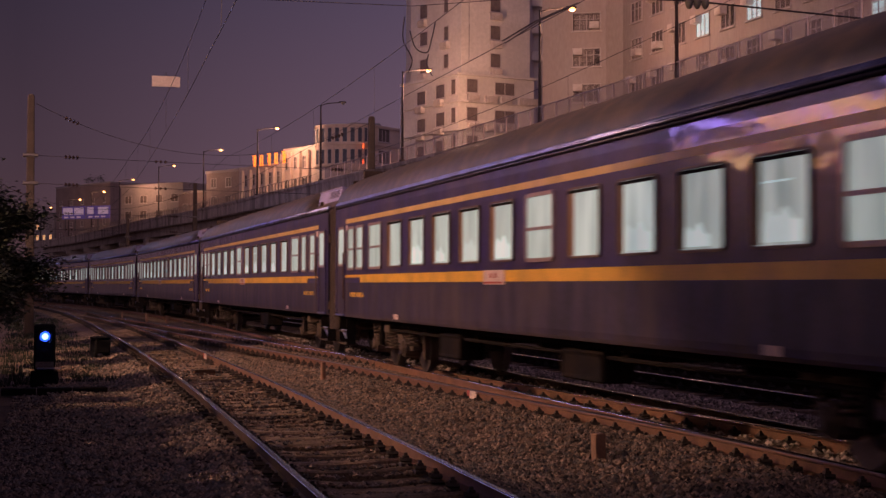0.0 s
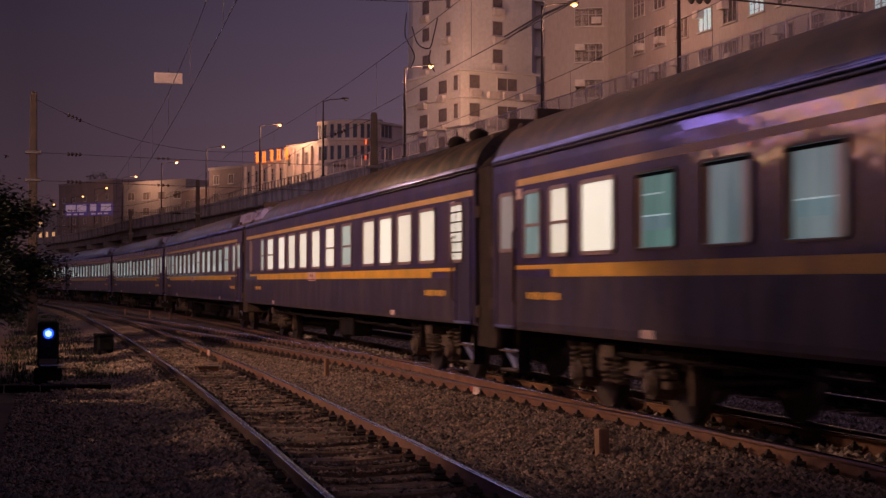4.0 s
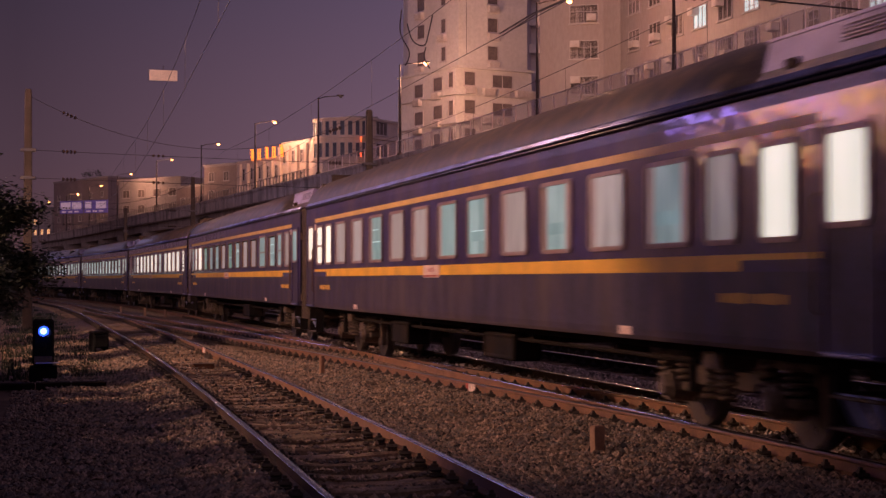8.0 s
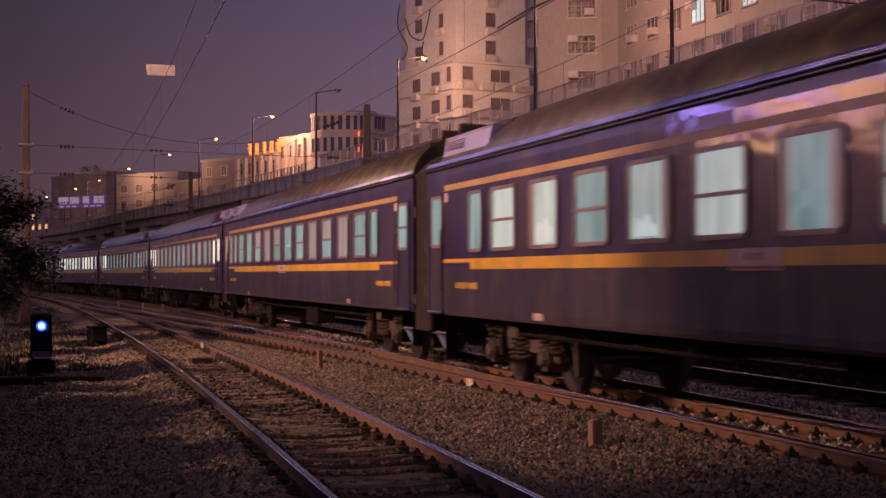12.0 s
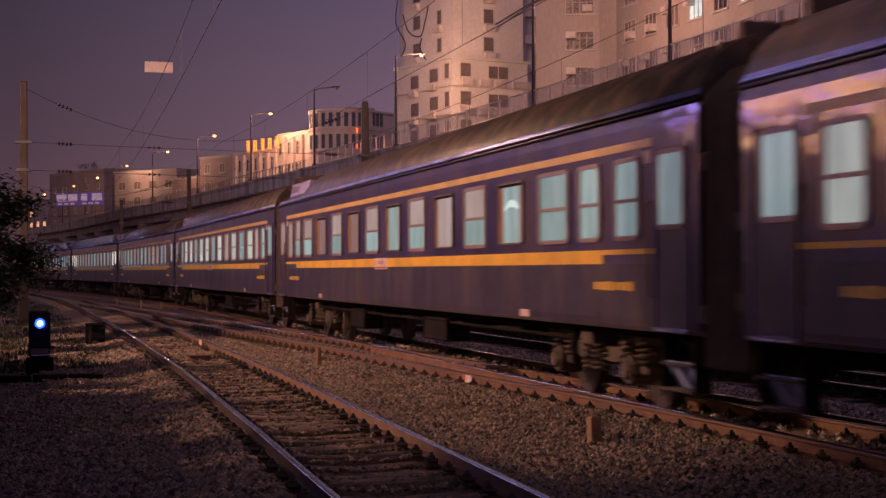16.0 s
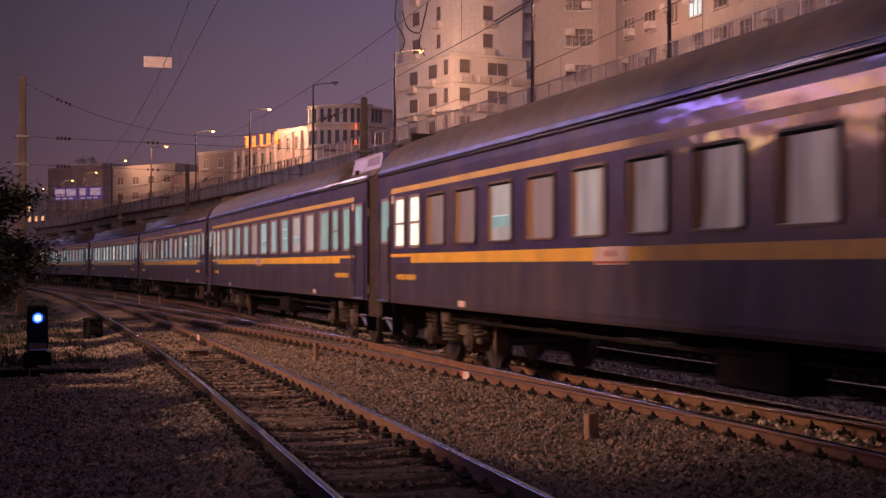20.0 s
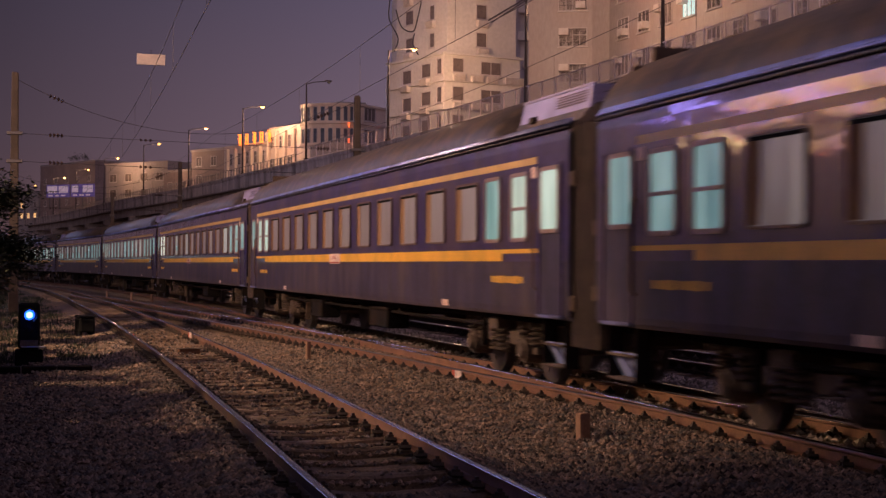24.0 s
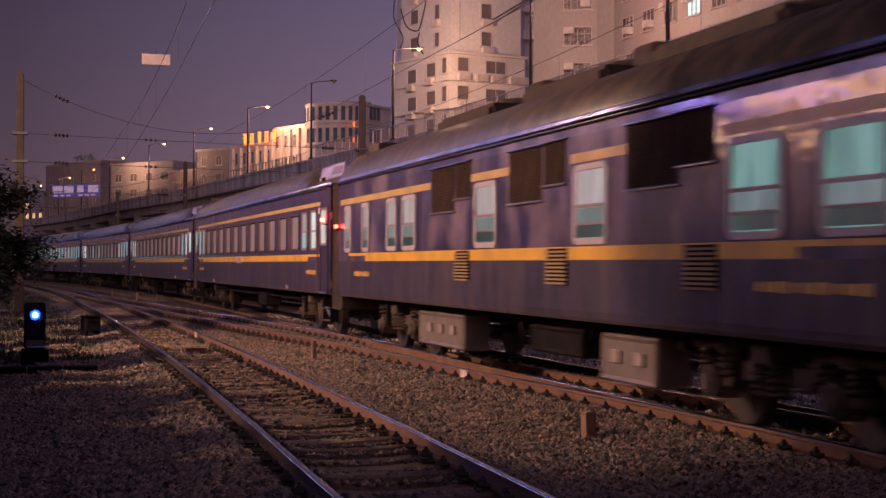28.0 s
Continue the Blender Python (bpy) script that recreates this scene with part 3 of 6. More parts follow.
def section(inset=0.0):
    """Half section of a coach from the sill up over the roof, x outwards."""
    return [(SIDE - 0.05, 1.07), (SIDE - 0.01, 1.12), (SIDE, 1.20), (SIDE, 1.84), (SIDE, 3.42), (SIDE - 0.01, 3.55)]


def roof_section():
    pts = []
    for k in range(13):
        a = math.pi * k / 24
        pts.append(((SIDE - 0.02) * math.cos(a) ** 0.85 if k < 12 else 0.0, 3.60 + 0.83 * math.sin(a) ** 1.05))
    return pts


def sweep(bm, pts, y0, y1, close=True):
    a = [bm.verts.new((x, y0, z)) for x, z in pts]
    b = [bm.verts.new((x, y1, z)) for x, z in pts]
    n = len(pts)
    for i in range(n if close else n - 1):
        j = (i + 1) % n
        bm.faces.new((a[i], a[j], b[j], b[i]))
    if close:
        bm.faces.new(a[::-1])
        bm.faces.new(b)
    return bm


def body_bm():
    s = section()
    loop = [(-x, z) for x, z in s] + [(x, z) for x, z in reversed(s)]
    return sweep(bmesh.new(), loop, -CAR_HALF, CAR_HALF)


def roof_bm(front=False, rear=False):
    """The arched roof; at an end that carries a fairing it drops to a low deck."""
    sec = roof_section()
    loop = [(x, z) for x, z in sec] + [(-x, z) for x, z in reversed(sec[:-1])]
    rings = [(-CAR_HALF + 0.02, 0.22 if rear else 1.0), (CAR_HALF - 0.02, 0.22 if front else 1.0)]
    if rear:
        rings[1:1] = [(-CAR_HALF + 2.75, 0.22), (-CAR_HALF + 3.0, 0.62), (-CAR_HALF + 3.35, 0.9), (-CAR_HALF + 3.8, 1.0)]
    if front:
        rings[-1:-1] = [(CAR_HALF - 3.8, 1.0), (CAR_HALF - 3.35, 0.9), (CAR_HALF - 3.0, 0.62), (CAR_HALF - 2.75, 0.22)]
    bm, made = bmesh.new(), []
    for y, k in rings:
        made.append([bm.verts.new((x, y, 3.60 + (z - 3.60) * k)) for x, z in loop])
    n = len(loop)
    for u, v in zip(made, made[1:]):
        for a in range(n):
            b = (a + 1) % n
            bm.faces.new((u[a], u[b], v[b], v[a]))
    bm.faces.new(made[0][::-1])
    bm.faces.new(made[-1])
    return bm


def gutter_bm():
    bm = bmesh.new()
    for sd in (-1, 1):
        tube(bm, [(sd * (SIDE + 0.008), -CAR_HALF, 3.565), (sd * (SIDE + 0.008), CAR_HALF, 3.565)], 0.024, 6)
    return bm


def edge_bm():
    """An added band on the lowest part of the roof above the gutter, for its highlight."""
    bm = tube(bmesh.new(), [(-SIDE + 0.005, -CAR_HALF + 0.02, 3.625), (-SIDE + 0.005, CAR_HALF - 0.02, 3.62)], 0.026, 10)
    sec = [(-SIDE + 0.004, 3.60), (-SIDE + 0.006, 3.65), (-SIDE + 0.012, 3.685), (-SIDE + 0.05, 3.69), (-SIDE + 0.05, 3.60)]
    return sweep(bm, sec, -CAR_HALF + 0.03, CAR_HALF - 0.03)


def frame_bm(w, h, t=0.055, d=0.03, r=0.05):
    """A window surround standing in the y-z plane, proud towards -x, corners rounded."""
    bm = bmesh.new()

    def ring(ww, hh, rr, x):
        out = []
        for cy, cz, a0 in ((ww / 2 - rr, hh / 2 - rr, 0), (-ww / 2 + rr, hh / 2 - rr, 90), (-ww / 2 + rr, -hh / 2 + rr, 180), (ww / 2 - rr, -hh / 2 + rr, 270)):
            for k in range(4):
                a = radians(a0 + 30 * k)
                out.append(bm.verts.new((x, cy + rr * math.cos(a), cz + rr * math.sin(a))))
        return out
    o0, o1 = ring(w + 2 * t, h + 2 * t, r + t, 0.0), ring(w + 2 * t, h + 2 * t, r + t, -d)
    i1, i0 = ring(w, h, r, -d), ring(w, h, r, -0.002)
    for u, v in ((o0, o1), (o1, i1), (i1, i0)):
        for k in range(16):
            bm.faces.new((u[k], u[(k + 1) % 16], v[(k + 1) % 16], v[k]))
    return bm


def spring_bm(x, y):
    bm = bmesh.new()
    pts = [(x + 0.10 * math.cos(k * 0.9), y + 0.10 * math.sin(k * 0.9), 0.50 + 0.34 * k / 34) for k in range(35)]
    return tube(bm, pts, 0.022, 4)


M_BODY, M_ROOF, M_GUTTER = mesh_of("body", body_bm(), BLUE), {k: mesh_of("roof", roof_bm(*k), ROOF, True) for k in ((False, False), (True, False), (False, True), (True, True))}, mesh_of("gutter", gutter_bm(), GUTTER, True)
M_EDGE = mesh_of("roof_edge_strip", edge_bm(), EDGE, True)
M_BODY.materials.append(DUSTY)
for p in M_BODY.polygons:
    p.material_index = 1 if p.center.z < 1.83 and abs(p.normal.y) < 0.5 else 0
for roof_mesh in M_ROOF.values():
    for p in roof_mesh.polygons:
        p.use_smooth = len(p.vertices) == 4 and p.center.z > 3.605


def stripe_mesh(z0, z1, y0, y1, paint=None):
    return mesh_of("stripe", box(bmesh.new(), -SIDE - 0.005, -SIDE + 0.01, y0, y1, z0, z1), paint or YELLOW)


def sole_bm():
    bm = bmesh.new()
    box(bm, -1.2, 1.2, -CAR_HALF + 0.1, CAR_HALF - 0.1, 0.96, 1.10)
    return bm


def gear_box(y0, y1, z0, x=-1.30):
    bm = bbox(x, -0.85, y0, y1, z0, 0.93, 0.03)
    side = [f for f in bm.faces if f.normal.x < -0.9 and f.calc_area() > 0.2]
    for f in side:
        bmesh.ops.inset_region(bm, faces=[f], thickness=0.06, depth=-0.025)
    return bm


def side_frame_bm(sd):
    """One side of a bogie: a dropped solebar with raised ends, as one bent bar."""
    x = sd * 1.02
    pts = [(-1.85, 0.86), (-0.95, 0.86), (-0.62, 0.60), (0.62, 0.60), (0.95, 0.86), (1.85, 0.86)]
    bm, rings = bmesh.new(), []
    for y, z in pts:
        rings.append([bm.verts.new((x - 0.09, y, z - 0.09)), bm.verts.new((x + 0.09, y, z - 0.09)), bm.verts.new((x + 0.09, y, z + 0.09)), bm.verts.new((x - 0.09, y, z + 0.09))])
    for u, v in zip(rings, rings[1:]):
        for k in range(4):
            bm.faces.new((u[k], u[(k + 1) % 4], v[(k + 1) % 4], v[k]))
    bm.faces.new(rings[0])
    bm.faces.new(rings[-1])
    return bm




def axlebox_bm():
    bm = bmesh.new()
    cyl(bm, (-1.22, 0, 0), (-0.92, 0, 0), 0.17, 0.19, 14)
    return bm


def wheelset_bm():
    bm = bmesh.new()
    for sd in (-1, 1):
        x = sd * HALF_GAUGE
        cyl(bm, (x - 0.065, 0, 0), (x + 0.065, 0, 0), 0.457, 0.457, 32)
        cyl(bm, (x - sd * 0.095, 0, 0), (x - sd * 0.06, 0, 0), 0.485, 0.485, 32)
        cyl(bm, (x + sd * 0.06, 0, 0), (x + sd * 0.10, 0, 0), 0.16, 0.13, 16)
        for k in range(3):
            a = k * math.tau / 3
            c = Vector((x + sd * 0.068, 0.28 * math.cos(a), 0.28 * math.sin(a)))
            cyl(bm, c - Vector((0.006, 0, 0)), c + Vector((0.006, 0, 0)), 0.05, 0.05, 8)
    cyl(bm, (-1.0, 0, 0), (1.0, 0, 0), 0.085, 0.085, 12)
    return bm


M_SOLE = mesh_of("underframe", sole_bm(), BLACK)
M_CROSS = mesh_of("cross_member", bbox(-1.2, 1.2, -0.07, 0.07, 0.82, 0.958, 0.01), BLACK)
M_BOGIE = mesh_of("bogie", bbox(-1.28, 1.28, -0.2, 0.2, 0.70, 0.88, 0.02), BOGIE)
M_SIDEFRAME = {sd: mesh_of("side_frame", side_frame_bm(sd), BOGIE) for sd in (-1, 1)}
M_HANGER = mesh_of("brake_hanger", bbox(-0.98, -0.86, -0.05, 0.05, 0.25, 0.80, 0.01), BOGIE)
M_ENDBEAM = mesh_of("end_beam", bbox(-1.1, 1.1, -0.06, 0.06, 0.80, 0.93, 0.01), BOGIE)
M_AXLEBOX = mesh_of("axle_box", axlebox_bm(), BOGIE)
M_WHEELS = mesh_of("wheelset", wheelset_bm(), WHEEL)
M_AXLECAP = mesh_of("axle_cap", cyl(bmesh.new(), (-1.275, 0, 0), (-1.222, 0, 0), 0.10, 0.13, 12), BOGIE)
M_ARM = mesh_of("guide_arm", bbox(-1.14, -0.95, -0.36, 0.36, -0.05, 0.05, 0.02), BOGIE)
M_SPRING = mesh_of("spring", spring_bm(-1.08, 0), BOGIE, True)
M_BOLSTER_SPRING = mesh_of("bolster_spring", spring_bm(-1.14, 0), BOGIE, True)
M_DAMPER = mesh_of("damper", cyl(cyl(bmesh.new(), (-1.27, 0.42, 0.45), (-1.27, 0.42, 0.72), 0.05), (-1.27, 0.42, 0.70), (-1.27, 0.42, 0.90), 0.035), BLACK)
M_BIG_PANES = {}
M_FRAMES = {}


def pane_mesh(w, h, material):
    key = (w, h, material.name)
    if key not in M_BIG_PANES:
        bm = bmesh.new()
        box(bm, -SIDE - 0.006, -SIDE + 0.02, -w / 2, w / 2, -h / 2, h / 2)
        M_BIG_PANES[key] = mesh_of("pane", bm, material)
    return M_BIG_PANES[key]


def frame_mesh(w, h, material, t):
    key = (w, h, material.name, t)
    if key not in M_FRAMES:
        M_FRAMES[key] = mesh_of("window_frame", frame_bm(w, h, t), material)
    return M_FRAMES[key]


# lamplight and shade on cloth, berths and bedding are put into their glow
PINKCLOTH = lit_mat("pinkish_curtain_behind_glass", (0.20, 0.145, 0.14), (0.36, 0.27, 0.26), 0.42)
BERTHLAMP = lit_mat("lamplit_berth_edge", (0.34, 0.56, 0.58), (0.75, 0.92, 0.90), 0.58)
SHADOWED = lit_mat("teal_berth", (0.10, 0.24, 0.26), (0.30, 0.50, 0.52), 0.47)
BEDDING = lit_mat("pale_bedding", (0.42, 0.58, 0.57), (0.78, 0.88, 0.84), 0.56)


def arc_bm(y, z, r, t):
    """A bowed lamplit fabric edge."""
    bm, rings = bmesh.new(), []
    for k in range(9):
        a = radians(20 + 17.5 * k)
        rings.append([bm.verts.new((-0.008, y + q * 1.3 * math.cos(a), z + q * 0.8 * math.sin(a))) for q in (r, r - t * math.sin(a))])
    for u, v in zip(rings, rings[1:]):
        bm.faces.new((u[0], v[0], v[1], u[1]))
    return bm


def bedding_bm(y0, y1, z0, z1):
    """A heap of bedding against the pane, its top line uneven."""
    bm = bmesh.new()
    top = [bm.verts.new((-0.0078, y0 + (y1 - y0) * k / 12, z1 - 0.10 * abs(math.sin(0.5 + 0.55 * k)) ** 2 - 0.12 * (k / 6 - 1) ** 4)) for k in range(13)]
    foot = [bm.verts.new((-0.0078, y0 + (y1 - y0) * k / 12, z0)) for k in range(13)]
    for k in range(12):
        bm.faces.new((foot[k], foot[k + 1], top[k + 1], top[k]))
    return bm


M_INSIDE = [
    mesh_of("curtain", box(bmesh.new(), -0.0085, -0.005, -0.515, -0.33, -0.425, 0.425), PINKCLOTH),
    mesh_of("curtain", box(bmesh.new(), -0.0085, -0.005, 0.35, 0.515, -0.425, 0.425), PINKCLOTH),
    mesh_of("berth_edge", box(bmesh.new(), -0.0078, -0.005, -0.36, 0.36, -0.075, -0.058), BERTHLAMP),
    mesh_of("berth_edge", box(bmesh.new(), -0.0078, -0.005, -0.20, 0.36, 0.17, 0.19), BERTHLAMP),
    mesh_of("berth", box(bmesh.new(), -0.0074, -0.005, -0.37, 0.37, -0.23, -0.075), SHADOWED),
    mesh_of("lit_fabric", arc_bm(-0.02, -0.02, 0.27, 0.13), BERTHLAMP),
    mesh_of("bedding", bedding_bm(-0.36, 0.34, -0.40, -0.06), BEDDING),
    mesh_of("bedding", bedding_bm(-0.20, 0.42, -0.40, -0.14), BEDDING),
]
INSIDE = ((1,), (0, 1), (1,), (2, 4), (0, 2, 4), (2, 4), (0, 1, 4), (1, 2, 3, 4), (0, 1, 5))
INSIDE_PALE = ((6,), (7,), (1, 6), (0, 7), (6, 3), (1,))


def car_window(car, e, w, h, z, material, sash=False, frame_material=None, t=0.05, gap=False):
    """One window of the side towards the siding; e metres behind the leading end."""
    y = CAR_HALF - e
    fr = share("window", frame_mesh(w, h, frame_material or ALU, t), car, pose(-SIDE - 0.002, y, z))
    share("pane", pane_mesh(w, h, material), fr, pose(SIDE + (0.002 if 1 < e < 24.4 else -0.008), 0, 0))
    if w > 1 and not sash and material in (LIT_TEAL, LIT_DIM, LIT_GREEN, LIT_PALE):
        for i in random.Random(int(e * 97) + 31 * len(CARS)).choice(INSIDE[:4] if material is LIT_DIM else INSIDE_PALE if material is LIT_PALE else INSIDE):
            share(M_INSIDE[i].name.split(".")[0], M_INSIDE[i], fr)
    if w > 1 and not sash and frame_material is BRONZE:
        key = "drape" if material is CURTAIN else "edge"
        if key not in M_FRAMES:
            M_FRAMES[key] = mesh_of("curtain", bbox(-0.016, -0.008, 0.30 if key == "drape" else 0.39, 0.51, -0.42, 0.42, 0.003), CLOTH)
        share("curtain", M_FRAMES[key], fr, None, "orange-brown tied curtain")
        # black strip across the pane's top, painting in the shade there
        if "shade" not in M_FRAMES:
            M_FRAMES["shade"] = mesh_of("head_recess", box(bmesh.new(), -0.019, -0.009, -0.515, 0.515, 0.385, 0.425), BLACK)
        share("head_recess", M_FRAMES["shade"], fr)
    if sash:
        key = ("bar", w)
        if key not in M_FRAMES:
            M_FRAMES[key] = mesh_of("sash_bar", box(bmesh.new(), -0.03, -0.004, -w / 2, w / 2, -0.022, 0.022), ALU)
        share("sash_bar", M_FRAMES[key], fr, pose(0, 0, -0.02))
        if material in (LIT_DIM, LIT_GREEN):
            key = ("low", w, h)
            if key not in M_FRAMES:
                M_FRAMES[key] = [mesh_of("lower_pane", box(bmesh.new(), -0.014, -0.006, -w / 2 + 0.02, w / 2 - 0.02, a, b), m) for a, b, m in ((-h / 2 + 0.20, -0.05, LIT_LOW), (-h / 2 + 0.015, -h / 2 + 0.17, GAPGREEN), (-h / 2 + 0.02, -0.05, LIT_TEAL))]
                M_FRAMES[("lowbar", w)] = mesh_of("sash_bar", box(bmesh.new(), -0.022, -0.005, -w / 2, w / 2, -h / 2 + 0.17, -h / 2 + 0.20), ALU)
            share("lower_pane", M_FRAMES[key][0 if gap else 2], fr)
            if gap:
                share("lower_pane", M_FRAMES[key][1], fr, None, "dark open gap under the sash")
                share("sash_bar", M_FRAMES[("lowbar", w)], fr)
    return fr


def grab_bm(y):
    return tube(bmesh.new(), [(-SIDE - 0.005, y, 1.45), (-SIDE - 0.06, y, 1.5), (-SIDE - 0.06, y, 2.5), (-SIDE - 0.005, y, 2.55)], 0.016, 6)


def bellows_bm(front):
    """Half of a gangway bellows: one sheet folded in and out, closed at its outer end."""
    bm, rings = bmesh.new(), []
    m = pose(0, 0, 0) if front else pose(0, 0, 0, 0, 0, 180)
    for k in range(15):
        y = CAR_HALF + 0.005 + 0.0335 * k
        g = (0.0, 0.05, 0.05)[k % 3]
        x, z0, z1, c = 1.46 + g, 0.80 - g, 3.84 + g, 0.3
        rings.append([bm.verts.new(m @ Vector((px, y, pz))) for px, pz in ((-x, z0), (x, z0), (x, z1 - c), (x - c, z1), (-x + c, z1), (-x, z1 - c))])
    for u, v in zip(rings, rings[1:]):
        for k in range(6):
            bm.faces.new((u[k], u[(k + 1) % 6], v[(k + 1) % 6], v[k]))
    bm.faces.new(rings[0])
    bm.faces.new(rings[-1])
    return bm


M_BELLOWS = [mesh_of("bellows", bellows_bm(f), RUBBER) for f in (True, False)]
M_END = [mesh_of("end_post", bbox(-SIDE + 0.01, -1.52, s * (CAR_HALF + 0.04) - 0.035, s * (CAR_HALF + 0.04) + 0.035, 1.12, 3.5, 0.01), BLACK) for s in (1, -1)]


def door_bm(s):
    bm = bmesh.new()
    y = s * (CAR_HALF - 0.62)
    box(bm, -SIDE - 0.008, -SIDE + 0.02, y - 0.38, y + 0.38, 1.16, 3.08)
    return bm


def door_frame_bm(s):
    bm = frame_bm(0.78, 1.98, 0.05, 0.022, 0.06)
    bmesh.ops.translate(bm, verts=bm.verts[:], vec=(-SIDE - 0.001, s * (CAR_HALF - 0.62), 2.12))
    return bm


M_DOOR = {s: mesh_of("door", door_bm(s), DUSTY) for s in (1, -1)}
M_DOORFRAME = {s: mesh_of("door_frame", door_frame_bm(s), BLUE) for s in (1, -1)}
M_SILL = mesh_of("door_sill", bbox(-SIDE - 0.05, -SIDE + 0.02, -0.42, 0.42, 1.09, 1.13, 0.008), EDGE)
M_TREAD = mesh_of("tread", bbox(-SIDE + 0.03, -1.25, -0.36, 0.36, 0, 0.03, 0.006), BOGIE)
# the steps' blue reflection is put into this panel's base colour
M_STEPPANEL = mesh_of("step_panel", box(bmesh.new(), -0.012, 0.012, -0.15, 0.15, -0.17, 0.17), mat("blue_step_steel", (0.40, 0.48, 0.92), 0.34, metal=0.3, vary=0.25, scale=6))
M_CHEEK = mesh_of("cheek", bbox(-SIDE + 0.05, -1.30, -0.012, 0.012, 0.44, 1.06, 0.004), BLACK)
M_ENDPLATE = mesh_of("end_plate", bbox(-SIDE - 0.012, -SIDE - 0.002, -0.10, 0.10, 2.98, 3.13, 0.003), PLATE)
M_GRAB = {s: mesh_of("grab_rail", grab_bm(s * (CAR_HALF - 1.12)), BRONZE) for s in (1, -1)}
M_STRIPE_LOW = stripe_mesh(1.845, 2.015, -CAR_HALF + 2.58, CAR_HALF - 2.58)
M_STRIPE_END = [stripe_mesh(1.955, 2.015, s * (CAR_HALF - 1.81) - 0.768, s * (CAR_HALF - 1.81) + 0.768) for s in (1, -1)]
M_STRIPE_UP = stripe_mesh(3.168, 3.265, -CAR_HALF + 1.15, CAR_HALF - 1.15, PALESTRIPE)


M_CHAR = [mesh_of("character", box(bmesh.new(), -SIDE - 0.004, -SIDE + 0.005, -w, w, 1.525 + d, 1.635 - d), YELLOW) for w, d in ((0.075, 0.0), (0.055, 0.01), (0.085, 0.006))]


def lettering(car, s, n, back=0.0):
    """A row of stencilled characters as plain bars."""
    for k in range(n):
        share("character", M_CHAR[(k * 2 + n) % 3], car, pose(0, s * (CAR_HALF - 2.3) - 0.55 - back + 0.205 * k, 0), "yellow stencilled character")


M_DEST = mesh_of("destination_plate", bbox(-SIDE - 0.02, -SIDE - 0.006, -0.5, 0.5, 1.80, 2.02, 0.004), PLATE)
M_DEST_RED = mesh_of("plate_lettering", box(box(box(bmesh.new(), -SIDE - 0.023, -SIDE - 0.02, -0.46, 0.46, 1.815, 1.845), -SIDE - 0.023, -SIDE - 0.02, -0.16, -0.06, 1.90, 1.97), -SIDE - 0.023, -SIDE - 0.02, 0.05, 0.15, 1.90, 1.97), REDMARK)
M_TAG = mesh_of("small_plate", box(bmesh.new(), -SIDE - 0.004, -SIDE + 0.004, -0.17, 0.17, 1.12, 1.22), PLATE)


def vent_bm(low):
    """A mushroom ventilator: a stem, a flared skirt and a round hood."""
    bm = cyl(bmesh.new(), (0, 0, 4.2), (0, 0, 4.56 - low), 0.10, 0.10, 10)
    cyl(bm, (0, 0, 4.50 - low), (0, 0, 4.60 - low), 0.12, 0.19, 14)
    return ball(bm, (0, 0, 4.65 - low), 0.205, 2, (1, 1, 0.78))


VENTBLACK = mat("black_ventilator_hood", (0.018, 0.013, 0.011), 0.85, vary=0.4, scale=5, spec=0.1)
M_VENT = [mesh_of("roof_vent", vent_bm(d), VENTBLACK, True) for d in (0.0, 0.05)]
M_GEAR = {k: mesh_of("equipment_box", gear_box(*v), m) for k, v, m in (("a", (-2.6, -1.1, 0.52), BLACK), ("b", (0.4, 3.0, 0.38), BLACK), ("c", (3.7, 5.0, 0.5), BLACK), ("g1", (4.3, 7.05, 0.34), GREYBOX), ("g2", (-3.15, -1.5, 0.34), GREYBOX), ("g3", (-0.9, 1.1, 0.55), BLACK))}
M_PIPE = mesh_of("air_pipe", tube(bmesh.new(), [(-1.2, -9, 0.86), (-1.2, 9, 0.86)], 0.03, 6), BLACK)
M_HOSE = {s: mesh_of("brake_hose", tube(bmesh.new(), [(0, s * (CAR_HALF - 0.06), 0.98), (-0.01, s * (CAR_HALF + 0.06), 0.80), (-0.02, s * (CAR_HALF + 0.20), 0.58), (0, s * (CAR_HALF + 0.36), 0.50), (0.02, s * (CAR_HALF + 0.44), 0.56)], 0.032, 6), RUBBER, True) for s in (1, -1)}
M_ENDBOX = {s: mesh_of("cable_socket", bbox(-SIDE + 0.0, -1.40, s * (CAR_HALF + 0.09) - 0.07, s * (CAR_HALF + 0.09) + 0.07, -0.10, 0.10, 0.02), CAPBROWN) for s in (1, -1)}
M_COUPLER = mesh_of("coupler", bbox(-0.16, 0.16, -0.46, 0.46, 0.74, 1.02, 0.03), BLACK)

WHEELS_FRONT, WHEELS_REAR, CARS = [], [], []


